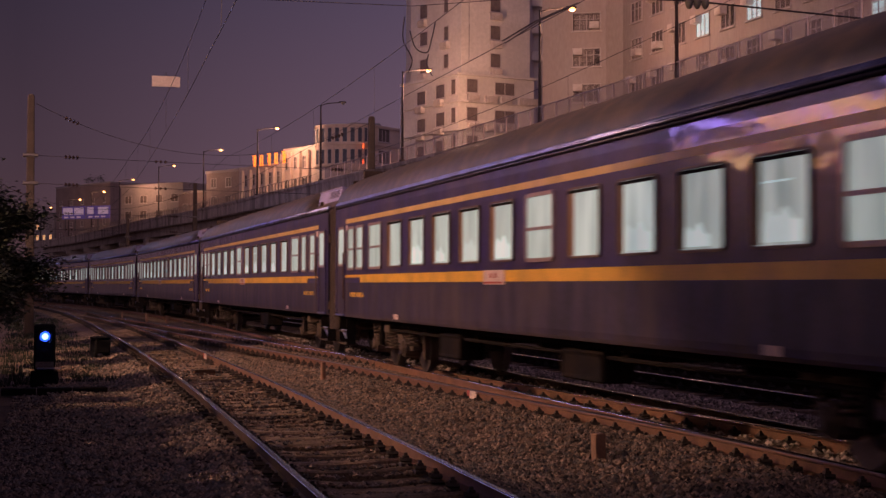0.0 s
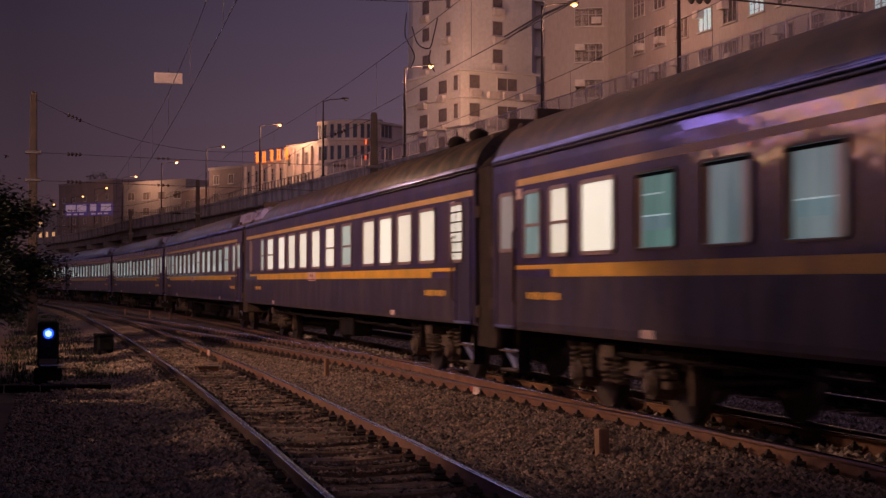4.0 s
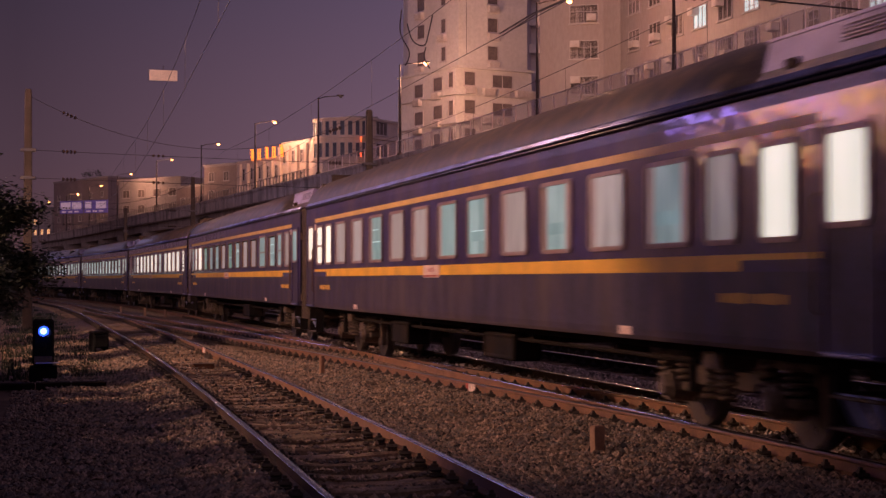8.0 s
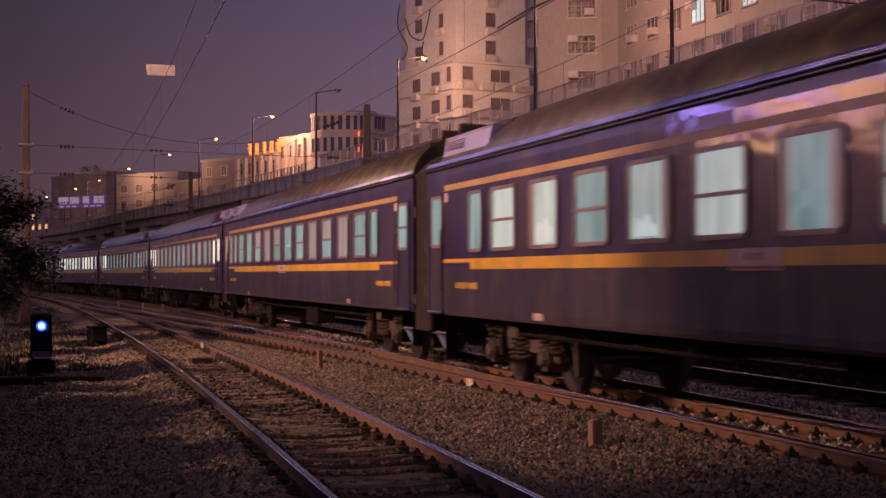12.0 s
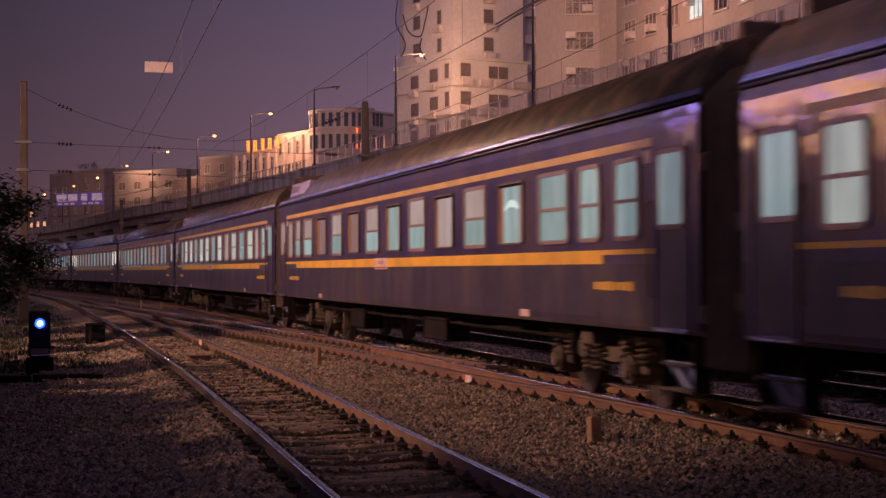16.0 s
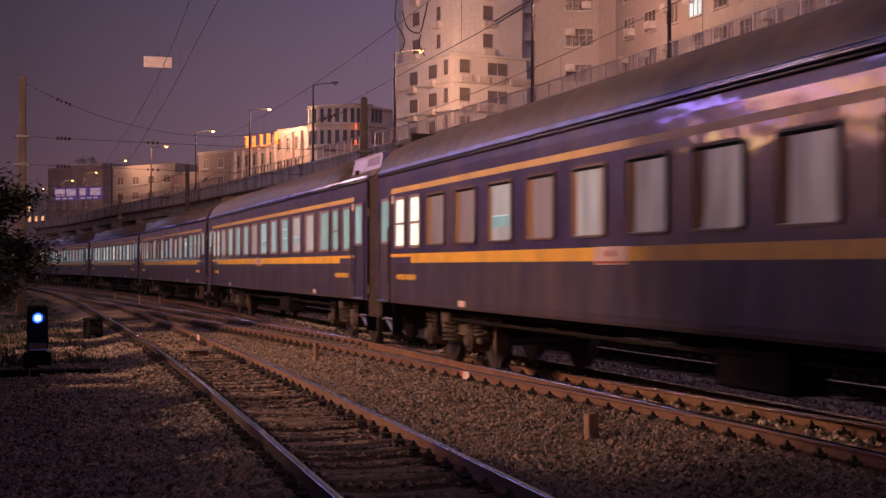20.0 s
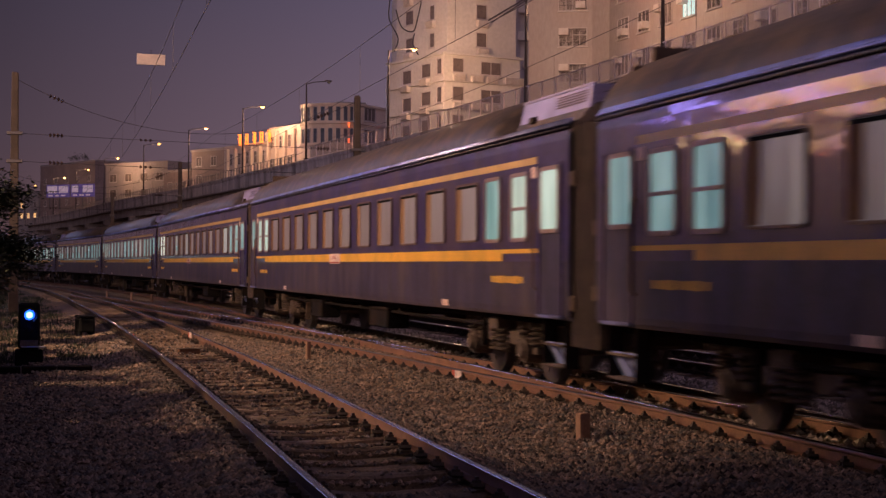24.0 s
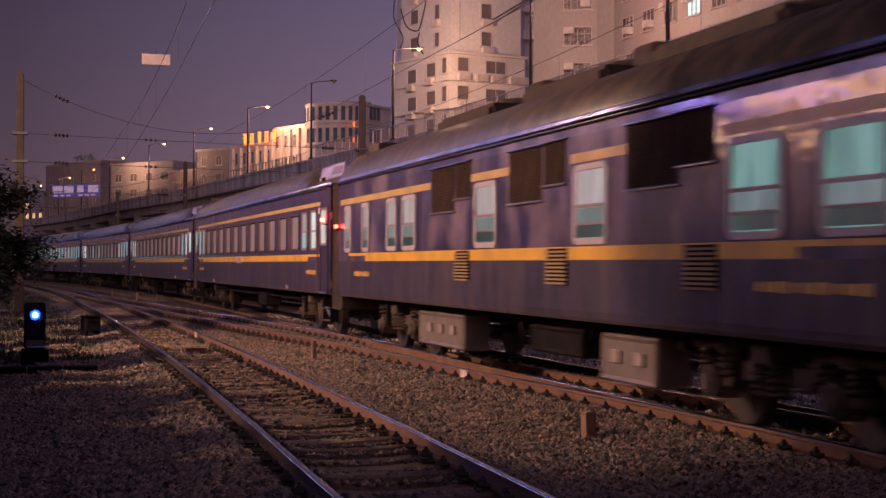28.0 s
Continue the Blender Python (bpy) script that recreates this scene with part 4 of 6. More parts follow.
def bogie(car, y):
    bg = share("bogie", M_BOGIE, car, pose(0, y, 0))
    for e in (1.2, -1.2):
        ws = share("wheelset", M_WHEELS, bg, pose(0, e, 0.457))
        (WHEELS_FRONT if e > 0 else WHEELS_REAR).append(ws)
        share("axle_box", M_AXLEBOX, bg, pose(0, e, 0.457))
        share("axle_cap", M_AXLECAP, bg, pose(0, e, 0.457))
        share("guide_arm", M_ARM, bg, pose(0, e, 0.457))
        share("brake_hanger", M_HANGER, bg, pose(0, e * 1.48, 0))
        for d in (-0.26, 0.26):
            share("spring", M_SPRING, bg, pose(0, e + d, 0.02))
    for d in (-0.17, 0.17):
        share("bolster_spring", M_BOLSTER_SPRING, bg, pose(0, d, -0.12))
    share("damper", M_DAMPER, bg)
    for sd in (-1, 1):
        share("side_frame", M_SIDEFRAME[sd], bg)
        share("end_beam", M_ENDBEAM, bg, pose(0, sd * 1.85, 0))


def fairing_bm():
    """A painted housing over the coach end: sides leaning in a little, a flat top with a rim."""
    bm = bmesh.new()
    a = [bm.verts.new(p) for p in ((-1.27, -1.30, 3.83), (1.27, -1.30, 3.83), (1.27, 1.30, 3.83), (-1.27, 1.30, 3.83))]
    b = [bm.verts.new(p) for p in ((-1.20, -1.27, 4.16), (1.20, -1.27, 4.16), (1.20, 1.28, 4.16), (-1.20, 1.28, 4.16))]
    for k in range(4):
        bm.faces.new((a[k], a[(k + 1) % 4], b[(k + 1) % 4], b[k]))
    bm.faces.new(b)
    bmesh.ops.bevel(bm, geom=[e for e in bm.edges if e.verts[0].co.z > 4 and e.verts[1].co.z > 4], offset=0.025, segments=2, affect="EDGES")
    box(bm, -1.215, -1.15, -1.29, 1.30, 4.14, 4.172)
    return bm


M_FAIRING = mesh_of("end_fairing", fairing_bm(), LAVENDER)
M_FBASE = mesh_of("fairing_base", bbox(-1.33, 1.33, -1.34, 1.33, 3.62, 3.835, 0.05, 2), ROOF)
M_FSLAT = mesh_of("slat", bbox(-0.010, 0.010, -0.5, 0.5, -0.0055, 0.0055), mat("dull_violet_slat", (0.19, 0.145, 0.19), 0.6, vary=0.2))
M_FBOX = mesh_of("junction_box", bbox(-1.33, -1.24, -0.09, 0.09, 3.80, 3.90, 0.02), SOOT)
M_LUG = mesh_of("vent_cowl", bbox(-0.17, 0.17, -0.16, 0.16, 4.15, 4.47, 0.05, 2), SOOT)
M_ENDCAP = mesh_of("end_cap", bbox(-1.20, 1.20, -0.28, 0.28, 3.7, 4.45, 0.24, 4), CAPBROWN)
M_LOWCAP = mesh_of("end_cap", bbox(-1.16, 1.16, -0.30, 0.02, 3.7, 4.06, 0.10, 3), CAPBROWN)
M_MAT = mesh_of("walkway_mat", bbox(-0.42, 0.42, -1.6, 1.6, 4.385, 4.465, 0.02), SOOT)
M_STACK = mesh_of("roof_stack", bbox(-0.22, 0.22, -0.2, 0.2, 4.36, 4.57, 0.05, 2), SOOT)
M_DOME = mesh_of("end_fairing", bbox(-1.24, 1.24, -0.75, 0.75, 3.66, 4.42, 0.26, 4), CAPBROWN)


def roof_end(car, s, kind):
    """What stands on one end of a coach's roof."""
    turned = pose(0, 0, 0) if s > 0 else pose(0, 0, 0) @ Matrix.Diagonal((1, -1, 1, 1))
    if kind == "fairing":
        f = share("end_fairing", M_FAIRING, car, pose(0, s * (CAR_HALF - 1.34), 0), "lavender louvred fairing")
        for k in range(5):
            share("slat", M_FSLAT, f, pose(-1.258 + 0.0085 * k, s * 0.62, 3.935 + 0.036 * k))
        share("fairing_base", M_FBASE, car, pose(0, s * (CAR_HALF - 1.34), 0))
        if s < 0:
            for d in (-0.95, -0.3, 0.35, 0.95):
                share("vent_cowl", M_LUG, f, pose(0.05, d, 0), "sooty brown vent cowl")
        if s < 0:
            share("junction_box", M_FBOX, f, pose(0, 0.7, 0), "small brown junction box")
        share("end_cap", M_ENDCAP if s > 0 else M_LOWCAP, car, pose(0, s * (CAR_HALF + 0.02), 0) @ turned)
    elif kind == "stacks":
        share("end_cap", M_ENDCAP, car, pose(0, s * (CAR_HALF - 0.22), 0))
        share("walkway_mat", M_MAT, car, pose(0, s * (CAR_HALF - 2.3), 0), "dark walkway strip along the roof")
        for e in (0.62, 2.75):
            share("roof_stack", M_STACK, car, pose(0, s * (CAR_HALF - e), 0))
    elif kind == "dome":
        share("end_fairing", M_DOME, car, pose(0, s * (CAR_HALF - 0.80), 0), "brown domed fairing")
    elif kind == "vents":
        share("end_cap", M_ENDCAP, car, pose(0, s * (CAR_HALF - 0.22), 0))
        for k, x, e in ((0, 0.0, 6.4), (0, 0.0, 4.9), (1, 0.5, 3.2), (1, 0.5, 2.5)):
            share("roof_vent", M_VENT[k], car, pose(x, s * (CAR_HALF - e), -0.1 if x else 0), "black mushroom ventilator")


M_DOORBAR = mesh_of("window_bar", box(bmesh.new(), -SIDE - 0.028, -SIDE - 0.008, -0.33, 0.33, -0.012, 0.012), BLACK)
DINING = [(1.35, 0.42, 0.9), (3.75, 0.60, 0.9), (5.3, 1.04, 0.88)] + [(e, 1.0, 0.88) for e in (7.3, 8.95, 10.65, 12.4, 14.15, 16.0, 18.2, 19.7, 21.2, 22.8)] + [(24.65, 0.62, 0.9)]


# twelve evenly spaced windows between the narrow end ones
TWELVE = [(0.72, 0.60, 0.78), (1.70, 0.62, 0.86), (2.58, 0.62, 0.86)] + [(4.0 + 1.64 * k, 1.04, 0.86) for k in range(12)] + [(23.88, 0.62, 0.86), (25.0, 0.60, 0.78)]


def coach(label, states, marks=(6, 7), gear="abc", roof=("stacks", "fairing"), places=None, pale=False):
    """A blue sleeping coach. states: one letter a window from the leading end; capitals have a sash bar."""
    car = thing("passenger_coach", pose(0, 0, 0), label, "train car", "coaches of the train")
    CARS.append(car)
    share("body", M_BODY, car)
    share("roof", M_ROOF[(roof[0] == "fairing", roof[1] == "fairing")], car)
    share("gutter", M_GUTTER, car)
    share("roof_edge_strip", M_EDGE, car, None, "bluish strip standing in for the highlight on the roof's edge")
    sole = share("underframe", M_SOLE, car)
    for y in (-6.2, -3.1, 0.0, 3.1, 6.2):
        share("cross_member", M_CROSS, sole, pose(0, y, 0))
    share("air_pipe", M_PIPE, car)
    for y in (CAR_HALF + 0.06, -CAR_HALF - 0.06):
        share("coupler", M_COUPLER, car, pose(0, y, 0))
    for g in gear:
        share("equipment_box", M_GEAR[g], car)
    for y in (9.0, -9.0):
        bogie(car, y)
    for i in (0, 1):
        share("bellows", M_BELLOWS[i], car)
        share("end_post", M_END[i], car)
        share("stripe", M_STRIPE_END[i], car)
    for s in (1, -1):
        for x in (-0.95, -0.6):
            share("brake_hose", M_HOSE[s], car, pose(x, 0, 0), "dusty rubber hose")
        for z in (1.45, 2.25) if s > 0 else (1.3, 2.9):
            share("cable_socket", M_ENDBOX[s], car, pose(0, 0, z), "brown cable socket on the end wall")
        lettering(car, s, marks[0] if s > 0 else marks[1], 0.4 if places is DINING and s > 0 else 0.0)
        if places is DINING and s > 0:
            continue  # the kitchen end has no door
        share("door", M_DOOR[s], car)
        y = s * (CAR_HALF - 0.62)
        share("door_frame", M_DOORFRAME[s], car)
        share("door_sill", M_SILL, car, pose(0, y, 0))
        for z in (0.44, 0.72):
            share("tread", M_TREAD, car, pose(0, y, z), "worn steel step")
        for d in (-0.21, 0.21):
            share("step_panel", M_STEPPANEL, car, pose(-1.38, y + d, 0.61, 0, -28, 0), "step panel coloured for the blue reflection on it")
        for d in (-0.385, 0.385):
            share("cheek", M_CHEEK, car, pose(0, y + d, 0))
        share("end_plate", M_ENDPLATE, car, pose(0, s * (CAR_HALF - 1.25), 0))
        share("grab_rail", M_GRAB[s], car)
    share("stripe", M_STRIPE_LOW, car)
    share("stripe", M_STRIPE_UP, car)
    dest = share("destination_plate", M_DEST, car, pose(0, 1.0, 0))
    share("plate_lettering", M_DEST_RED, dest)
    for y in (7.1, -7.4):
        share("small_plate", M_TAG, car, pose(0, y, 0))
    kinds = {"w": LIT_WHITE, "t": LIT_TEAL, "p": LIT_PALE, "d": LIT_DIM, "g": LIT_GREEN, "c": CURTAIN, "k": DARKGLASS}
    places = places or [(0.72, 0.60, 0.78), (1.84, 0.62, 0.86), (2.90, 0.62, 0.86)] + [(4.24 + 1.716 * k, 1.04, 0.86) for k in range(11)] + [(22.66, 0.62, 0.86), (23.80, 0.62, 0.86), (24.98, 0.60, 0.78)]
    for (e, w, h), c in zip(places, states):
        if c == "-":
            continue
        m = kinds[c.lower()]
        thin = c.islower() and c != "w" and w > 1 and not pale
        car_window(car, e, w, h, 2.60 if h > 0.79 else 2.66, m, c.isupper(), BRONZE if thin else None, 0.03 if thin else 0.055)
    if places is DINING:
        for k in range(5):
            share("window_bar", M_DOORBAR, car, pose(0, CAR_HALF - 24.65, 2.27 + 0.168 * k), "steel bar across the door window")
        for e0, e1 in ((0.25, 1.15), (24.47, 25.5)):
            share("stripe", stripe_mesh(3.168, 3.265, CAR_HALF - e1, CAR_HALF - e0, PALESTRIPE), car)
    roof_end(car, 1, roof[0])
    roof_end(car, -1, roof[1])
    return car


M_LOUVRE_FRAME = mesh_of("louvre_panel", bbox(-SIDE - 0.012, -SIDE + 0.01, -0.37, 0.37, 1.52, 2.0, 0.01), BLACK)
M_LOUVRE_SLAT = mesh_of("slat", box(bmesh.new(), -SIDE - 0.04, -SIDE - 0.012, -0.35, 0.35, -0.016, 0.012), mat("dirty_ochre_slat", (0.34, 0.21, 0.09), 0.6, vary=0.3, scale=8))


def grille_bm(w):
    """A pleated intake panel: one sheet folded into louvres."""
    bm, n = bmesh.new(), 28
    z0, z1 = 2.66, 3.40 if w > 1 else 3.22
    rows = []
    for k in range(n * 2 + 1):
        z = z0 + (z1 - z0) * k / (2 * n)
        x = -SIDE - (0.012 if k % 2 else 0.004)
        rows.append((bm.verts.new((x, -w / 2, z)), bm.verts.new((x, w / 2, z))))
    for u, v in zip(rows, rows[1:]):
        bm.faces.new((u[0], u[1], v[1], v[0]))
    back = (bm.verts.new((-SIDE + 0.01, -w / 2, z1)), bm.verts.new((-SIDE + 0.01, w / 2, z1)), bm.verts.new((-SIDE + 0.01, w / 2, z0)), bm.verts.new((-SIDE + 0.01, -w / 2, z0)))
    bm.faces.new((rows[-1][0], rows[-1][1], back[1], back[0]))
    bm.faces.new((rows[0][1], rows[0][0], back[3], back[2]))
    return bm


M_GRILLE = {w: mesh_of("intake_grille", grille_bm(w), mat("black_brown_mesh", (0.050, 0.030, 0.020), 0.9, vary=0.6, scale=5, stretch=(1, 2, 0.3), spec=0.1)) for w in (1.35, 0.8)}
M_LIP = {w: mesh_of("hood_lip", bbox(-SIDE - 0.05, -SIDE + 0.005, -w / 2 - 0.02, w / 2 + 0.02, 0.0, 0.03, 0.008), EDGE) for w in (1.35, 0.8)}
M_GSILL = {w: mesh_of("sill", bbox(-SIDE - 0.045, -SIDE + 0.005, -w / 2 - 0.03, w / 2 + 0.03, -0.03, 0.0, 0.008), STEPSTEEL) for w in (1.35, 0.8)}
M_BODY_CLOUDY = M_BODY.copy()
M_BODY_CLOUDY.materials[0] = CLOUDY
GEN_LENGTH = 22.1
SHORT = pose(0, CAR_HALF - GEN_LENGTH / 2, 0) @ Matrix.Diagonal((1, GEN_LENGTH / (2 * CAR_HALF), 1, 1))
M_EXHAUST = mesh_of("roof_exhaust", bbox(-0.4, 0.4, -0.35, 0.35, 4.25, 4.76, 0.06), SOOT)
M_COVER = mesh_of("cover_plate", bbox(-1.325, -1.27, -0.12, 0.12, 0.58, 0.74, 0.008), CONCRETE)
M_HOOD = mesh_of("fan_hood", cyl(bmesh.new(), (0, 0, 4.40), (0, 0, 4.63), 0.62, 0.50, 16), SOOT)
M_FAN = mesh_of("roof_cooling_fan", bbox(-0.9, 0.9, -1.6, 1.6, 4.10, 4.50, 0.08, 2), SOOT)
M_TAIL = mesh_of("tail_lamp", ball(bmesh.new(), (-SIDE - 0.14, -CAR_HALF + 0.20, 2.80), 0.042), TAIL)
M_REDLAMP = mesh_of("marker_lamp", ball(bmesh.new(), (-SIDE - 0.08, CAR_HALF - 0.10, 2.62), 0.045, 2, (0.8, 1, 1)), glow_mat("red_lamp_glass", (1.0, 0.016, 0.006), 55.0))
M_REDBRACKET = mesh_of("lamp_bracket", tube(bmesh.new(), [(-SIDE + 0.01, CAR_HALF - 0.10, 2.54), (-SIDE - 0.08, CAR_HALF - 0.10, 2.54), (-SIDE - 0.08, CAR_HALF - 0.10, 2.59)], 0.014, 5), BLACK)
M_TAILBRACKET = mesh_of("lamp_bracket", tube(bmesh.new(), [(-SIDE + 0.01, -CAR_HALF + 0.20, 2.70), (-SIDE - 0.12, -CAR_HALF + 0.20, 2.70), (-SIDE - 0.14, -CAR_HALF + 0.20, 2.77)], 0.015, 5), BLACK)


def generator_car(label):
    """Shorter than the coaches: intake openings, louvres, rounded sash windows, machinery on the roof."""
    car = thing("generator_car", pose(0, 0, 0), label, "train car", "coaches of the train")
    CARS.append(car)
    back = pose(0, 2 * CAR_HALF - GEN_LENGTH, 0)
    share("body", M_BODY_CLOUDY, car, SHORT)
    share("roof", M_ROOF[(False, False)], car, SHORT)
    share("gutter", M_GUTTER, car, SHORT)
    share("roof_edge_strip", M_EDGE, car, SHORT, "bluish strip standing in for the highlight on the roof's edge")
    sole = share("underframe", M_SOLE, car, SHORT)
    for y in (-6.2, -3.1, 0.0, 3.1, 6.2):
        share("cross_member", M_CROSS, sole, pose(0, y, 0))
    for y in (CAR_HALF + 0.06, CAR_HALF - GEN_LENGTH - 0.06):
        share("coupler", M_COUPLER, car, pose(0, y, 0))
    for g in ("g1", "g2", "g3"):
        gear = share("equipment_box", M_GEAR[g], car, label="steel equipment box under the floor")
        for y in {"g1": (6.3, 5.6, 4.9), "g2": (-2.0, -2.7)}.get(g, ()):
            share("cover_plate", M_COVER, gear, pose(0, y, 0))
    for y in (9.0, CAR_HALF - 18.3):
        bogie(car, y)
    for i in (0, 1):
        share("bellows", M_BELLOWS[i], car, back if i else None)
        share("end_post", M_END[i], car, back if i else None)
    share("stripe", M_STRIPE_END[0], car)
    lettering(car, 1, 7)
    for k in range(9):
        share("character", M_CHAR[(k * 2) % 3], car, pose(0, CAR_HALF - 20.6 + 0.225 * k, 0), "yellow stencilled character")
    share("stripe", stripe_mesh(1.845, 2.015, CAR_HALF - 19.5, CAR_HALF - 2.58), car)
    share("stripe", stripe_mesh(1.955, 2.015, CAR_HALF - 21.7, CAR_HALF - 19.5), car)
    for e0, e1 in ((0.2, 7.45), (9.75, 11.58), (13.95, 15.75), (18.05, 21.8)):
        share("stripe", stripe_mesh(3.08, 3.20, CAR_HALF - e1, CAR_HALF - e0, PALESTRIPE), car)
    for e, w in ((0.95, 0.5), (2.6, 0.5), (4.73, 0.62), (6.0, 0.8), (10.45, 0.95), (14.6, 0.95), (18.7, 0.95), (20.4, 0.95)):
        car_window(car, e + 0.05, w, 0.86, 2.54, LIT_DIM if e < 16 else LIT_GREEN, True, PALE, 0.075, True)
    for e, w in ((8.2, 1.35), (9.35, 0.8), (12.25, 1.35), (13.4, 0.8), (16.4, 1.35), (17.5, 0.8)):
        up = 0.0 if w > 1 else 0.19
        grille = share("intake_grille", M_GRILLE[w], car, pose(0, CAR_HALF - e, up))
        share("hood_lip", M_LIP[w], grille, pose(0, 0, 3.40 if w > 1 else 3.22))
        share("sill", M_GSILL[w], grille, pose(0, 0, 2.66))
    for e in (9.3, 13.5, 17.6):
        lv = share("louvre_panel", M_LOUVRE_FRAME, car, pose(0, CAR_HALF - e, 0))
        for k in range(9):
            share("slat", M_LOUVRE_SLAT, lv, pose(0, 0, 1.54 + 0.052 * k))
    roof_end(car, 1, "dome")
    share("end_fairing", M_DOME, car, pose(0, CAR_HALF - GEN_LENGTH + 0.80, 0), "brown domed fairing")
    lamp = share("marker_lamp", M_REDLAMP, car, None, "small red marker lamp beside the end")
    share("lamp_bracket", M_REDBRACKET, lamp)
    for y in (5.8, 1.06, -3.6):
        fan = share("roof_cooling_fan", M_FAN, car, pose(0, y, 0))
        for d in (-0.8, 0.8):
            share("fan_hood", M_HOOD, fan, pose(0, d, 0))
    for y in (3.5, -0.65, -6.0):
        share("roof_exhaust", M_EXHAUST, car, pose(0, y, 0))
    return car


# from the generator car at the rear to the leading coach in view
generator_car("blue generator car with dark intake grilles and louvres")
COACHES = [
    ("blue coach with drawn beige curtains and lit end windows", "tTTcccccccccccDPp"),
    ("blue coach with drawn curtains between bright end windows", "tPPccccccccccctPp"),
    ("blue coach with grey curtained windows and orange drapes", "tWWccdcdcccccdtTt"),
    ("blue coach with teal-lit windows", "tPPdtttdtttddtTtt"),
    ("blue coach with curtained windows and half-open sashes", "ddDDcDcDtDdDtTTTt"),
    ("blue coach with dim reflecting windows", "t-tPpTpPtPdPtPdTt"),
    ("blue coach with half-open sash windows", "ddtTtDdDtTdDdTt-T"),
    ("blue coach with bright end windows and mixed compartments", "wWwddtddttdtdtdww"),
    ("blue coach with mixed dim and lit windows", "dTWwgttdgtddTtTdt"),
    ("blue dining coach with bright white drawn blinds", "CPWwwwwWPwwwww"),
    ("blue coach with pale lit windows", "tTTTtttttTttttTtt"),
    ("blue coach with rows of pale lit windows", "tTTttttTtttttTtTt"),
    ("blue coach with greenish lit windows", "tTtttttttdtttttTt"),
    ("blue coach with dim windows far down the line", "tTtdtdtddtdttdtTt"),
    ("blue coach with rows of dim windows", "tTtdtddtddtdtdtTt"),
    ("blue coach with lit windows near the bend", "tTtttdtttdttttTtt"),
    ("blue coach at the head of the visible train", "tTtdtddtddtdtdtTt"),
]
for i, (lab, st) in enumerate(COACHES):
    if i > 9:
        st = st.replace("t", "p").replace("T", "P")
    tail = coach(lab, st, marks=(6, 7) if i % 2 else (7, 6), gear=("a", "ac", "a")[i % 3], roof=("fairing", "vents") if i == 9 else ("fairing", "stacks") if i in (4, 5, 6) else ("stacks", "fairing"), places=DINING if i == 9 else TWELVE if i == 10 else None, pale=i in (3, 5, 6, 7))
    if i == 0:
        lamp = share("tail_lamp", M_TAIL, tail, label="glowing red tail lamp")
        share("lamp_bracket", M_TAILBRACKET, lamp)


# all that the bogies carry, brought to the coaches' true height
CARRIED = pose(0, 0, -0.06) @ Matrix.Diagonal((1, 1, 0.955, 1))
for car in CARS:
    for ob in car.children:
        if not ob.name.startswith("bogie"):
            ob.matrix_basis = CARRIED @ ob.matrix_basis


def car_pose(n, t):
    """The nth car from the rear at t seconds: both bogie centres on the line."""
    mid = TRAIN_AT + TRAIN_SPEED * t + (n - 11.5) * CAR_PITCH
    a, b = main_line(mid - 9.0)[0], main_line(mid + 9.0)[0]
    c = (a + b) / 2
    return pose(c.x, c.y, climb(c.y), math.degrees(math.atan(GRADE)), 0, math.degrees(math.atan2(b.y - a.y, b.x - a.x)) - 90)


# ---- elevated road ----
VIA = spline([(37.6, 30), (37.4, 60), (37.2, 80), (36.5, 101), (34.4, 132.5), (32.0, 158.5), (29.3, 187), (25.9, 224), (22.2, 253), (18.3, 286), (12.4, 346), (5.0, 395)], 2.5)


def via_rise(y):
    return 0.0048 * max(0.0, y - 130)


def ribbon(bm, line, o0, o1, z0, z1, rise=via_rise):
    """A bar of rectangular section along a plan line, between two offsets to its right."""
    a, b = offset_line(line, o0), offset_line(line, o1)
    rings = []
    for p, q in zip(a, b):
        h = rise(p[1])
        rings.append([bm.verts.new((p[0], p[1], z0 + h)), bm.verts.new((q[0], q[1], z0 + h)), bm.verts.new((q[0], q[1], z1 + h)), bm.verts.new((p[0], p[1], z1 + h))])
    for u, v in zip(rings, rings[1:]):
        for k in range(4):
            bm.faces.new((u[k], u[(k + 1) % 4], v[(k + 1) % 4], v[k]))
    bm.faces.new(rings[0])
    bm.faces.new(rings[-1])
    return bm


def via_at(y, off=0.0):
    i = int(np.argmin(abs(VIA[:, 1] - y)))
    d = VIA[min(i + 1, len(VIA) - 1)] - VIA[max(i - 1, 0)]
    d /= np.linalg.norm(d)
    x = np.interp(y, VIA[:, 1], VIA[:, 0])
    return Vector((x + off * d[1], y - off * d[0], via_rise(y))), math.degrees(math.atan2(d[1], d[0])) - 90


via = thing("elevated_road", pose(0, 0, 0), "grey concrete elevated road on piers behind the tracks", "viaduct", kind="structure")
part("deck", ribbon(bmesh.new(), VIA, 0.0, 10.0, 12.2, 13.0), CONCRETE, via)
part("parapet", ribbon(bmesh.new(), VIA, -0.12, 0.18, 12.35, 13.72), PARAPET, via, "stained pale parapet")
part("parapet_coping", ribbon(bmesh.new(), VIA, -0.22, 0.26, 13.72, 14.06), PARAPET, via)
part("parapet", ribbon(bmesh.new(), VIA, 9.8, 10.1, 13.0, 15.6), PARAPET, via, "tall pale wall along the far edge")
part("girder", ribbon(bmesh.new(), VIA, 0.8, 2.0, 10.9, 12.2), CONCRETE, via)
part("girder", ribbon(bmesh.new(), VIA, 7.8, 9.0, 10.9, 12.2), CONCRETE, via)
part("road_surface", ribbon(bmesh.new(), VIA, 0.2, 9.8, 13.0, 13.02), ASPHALT, via)
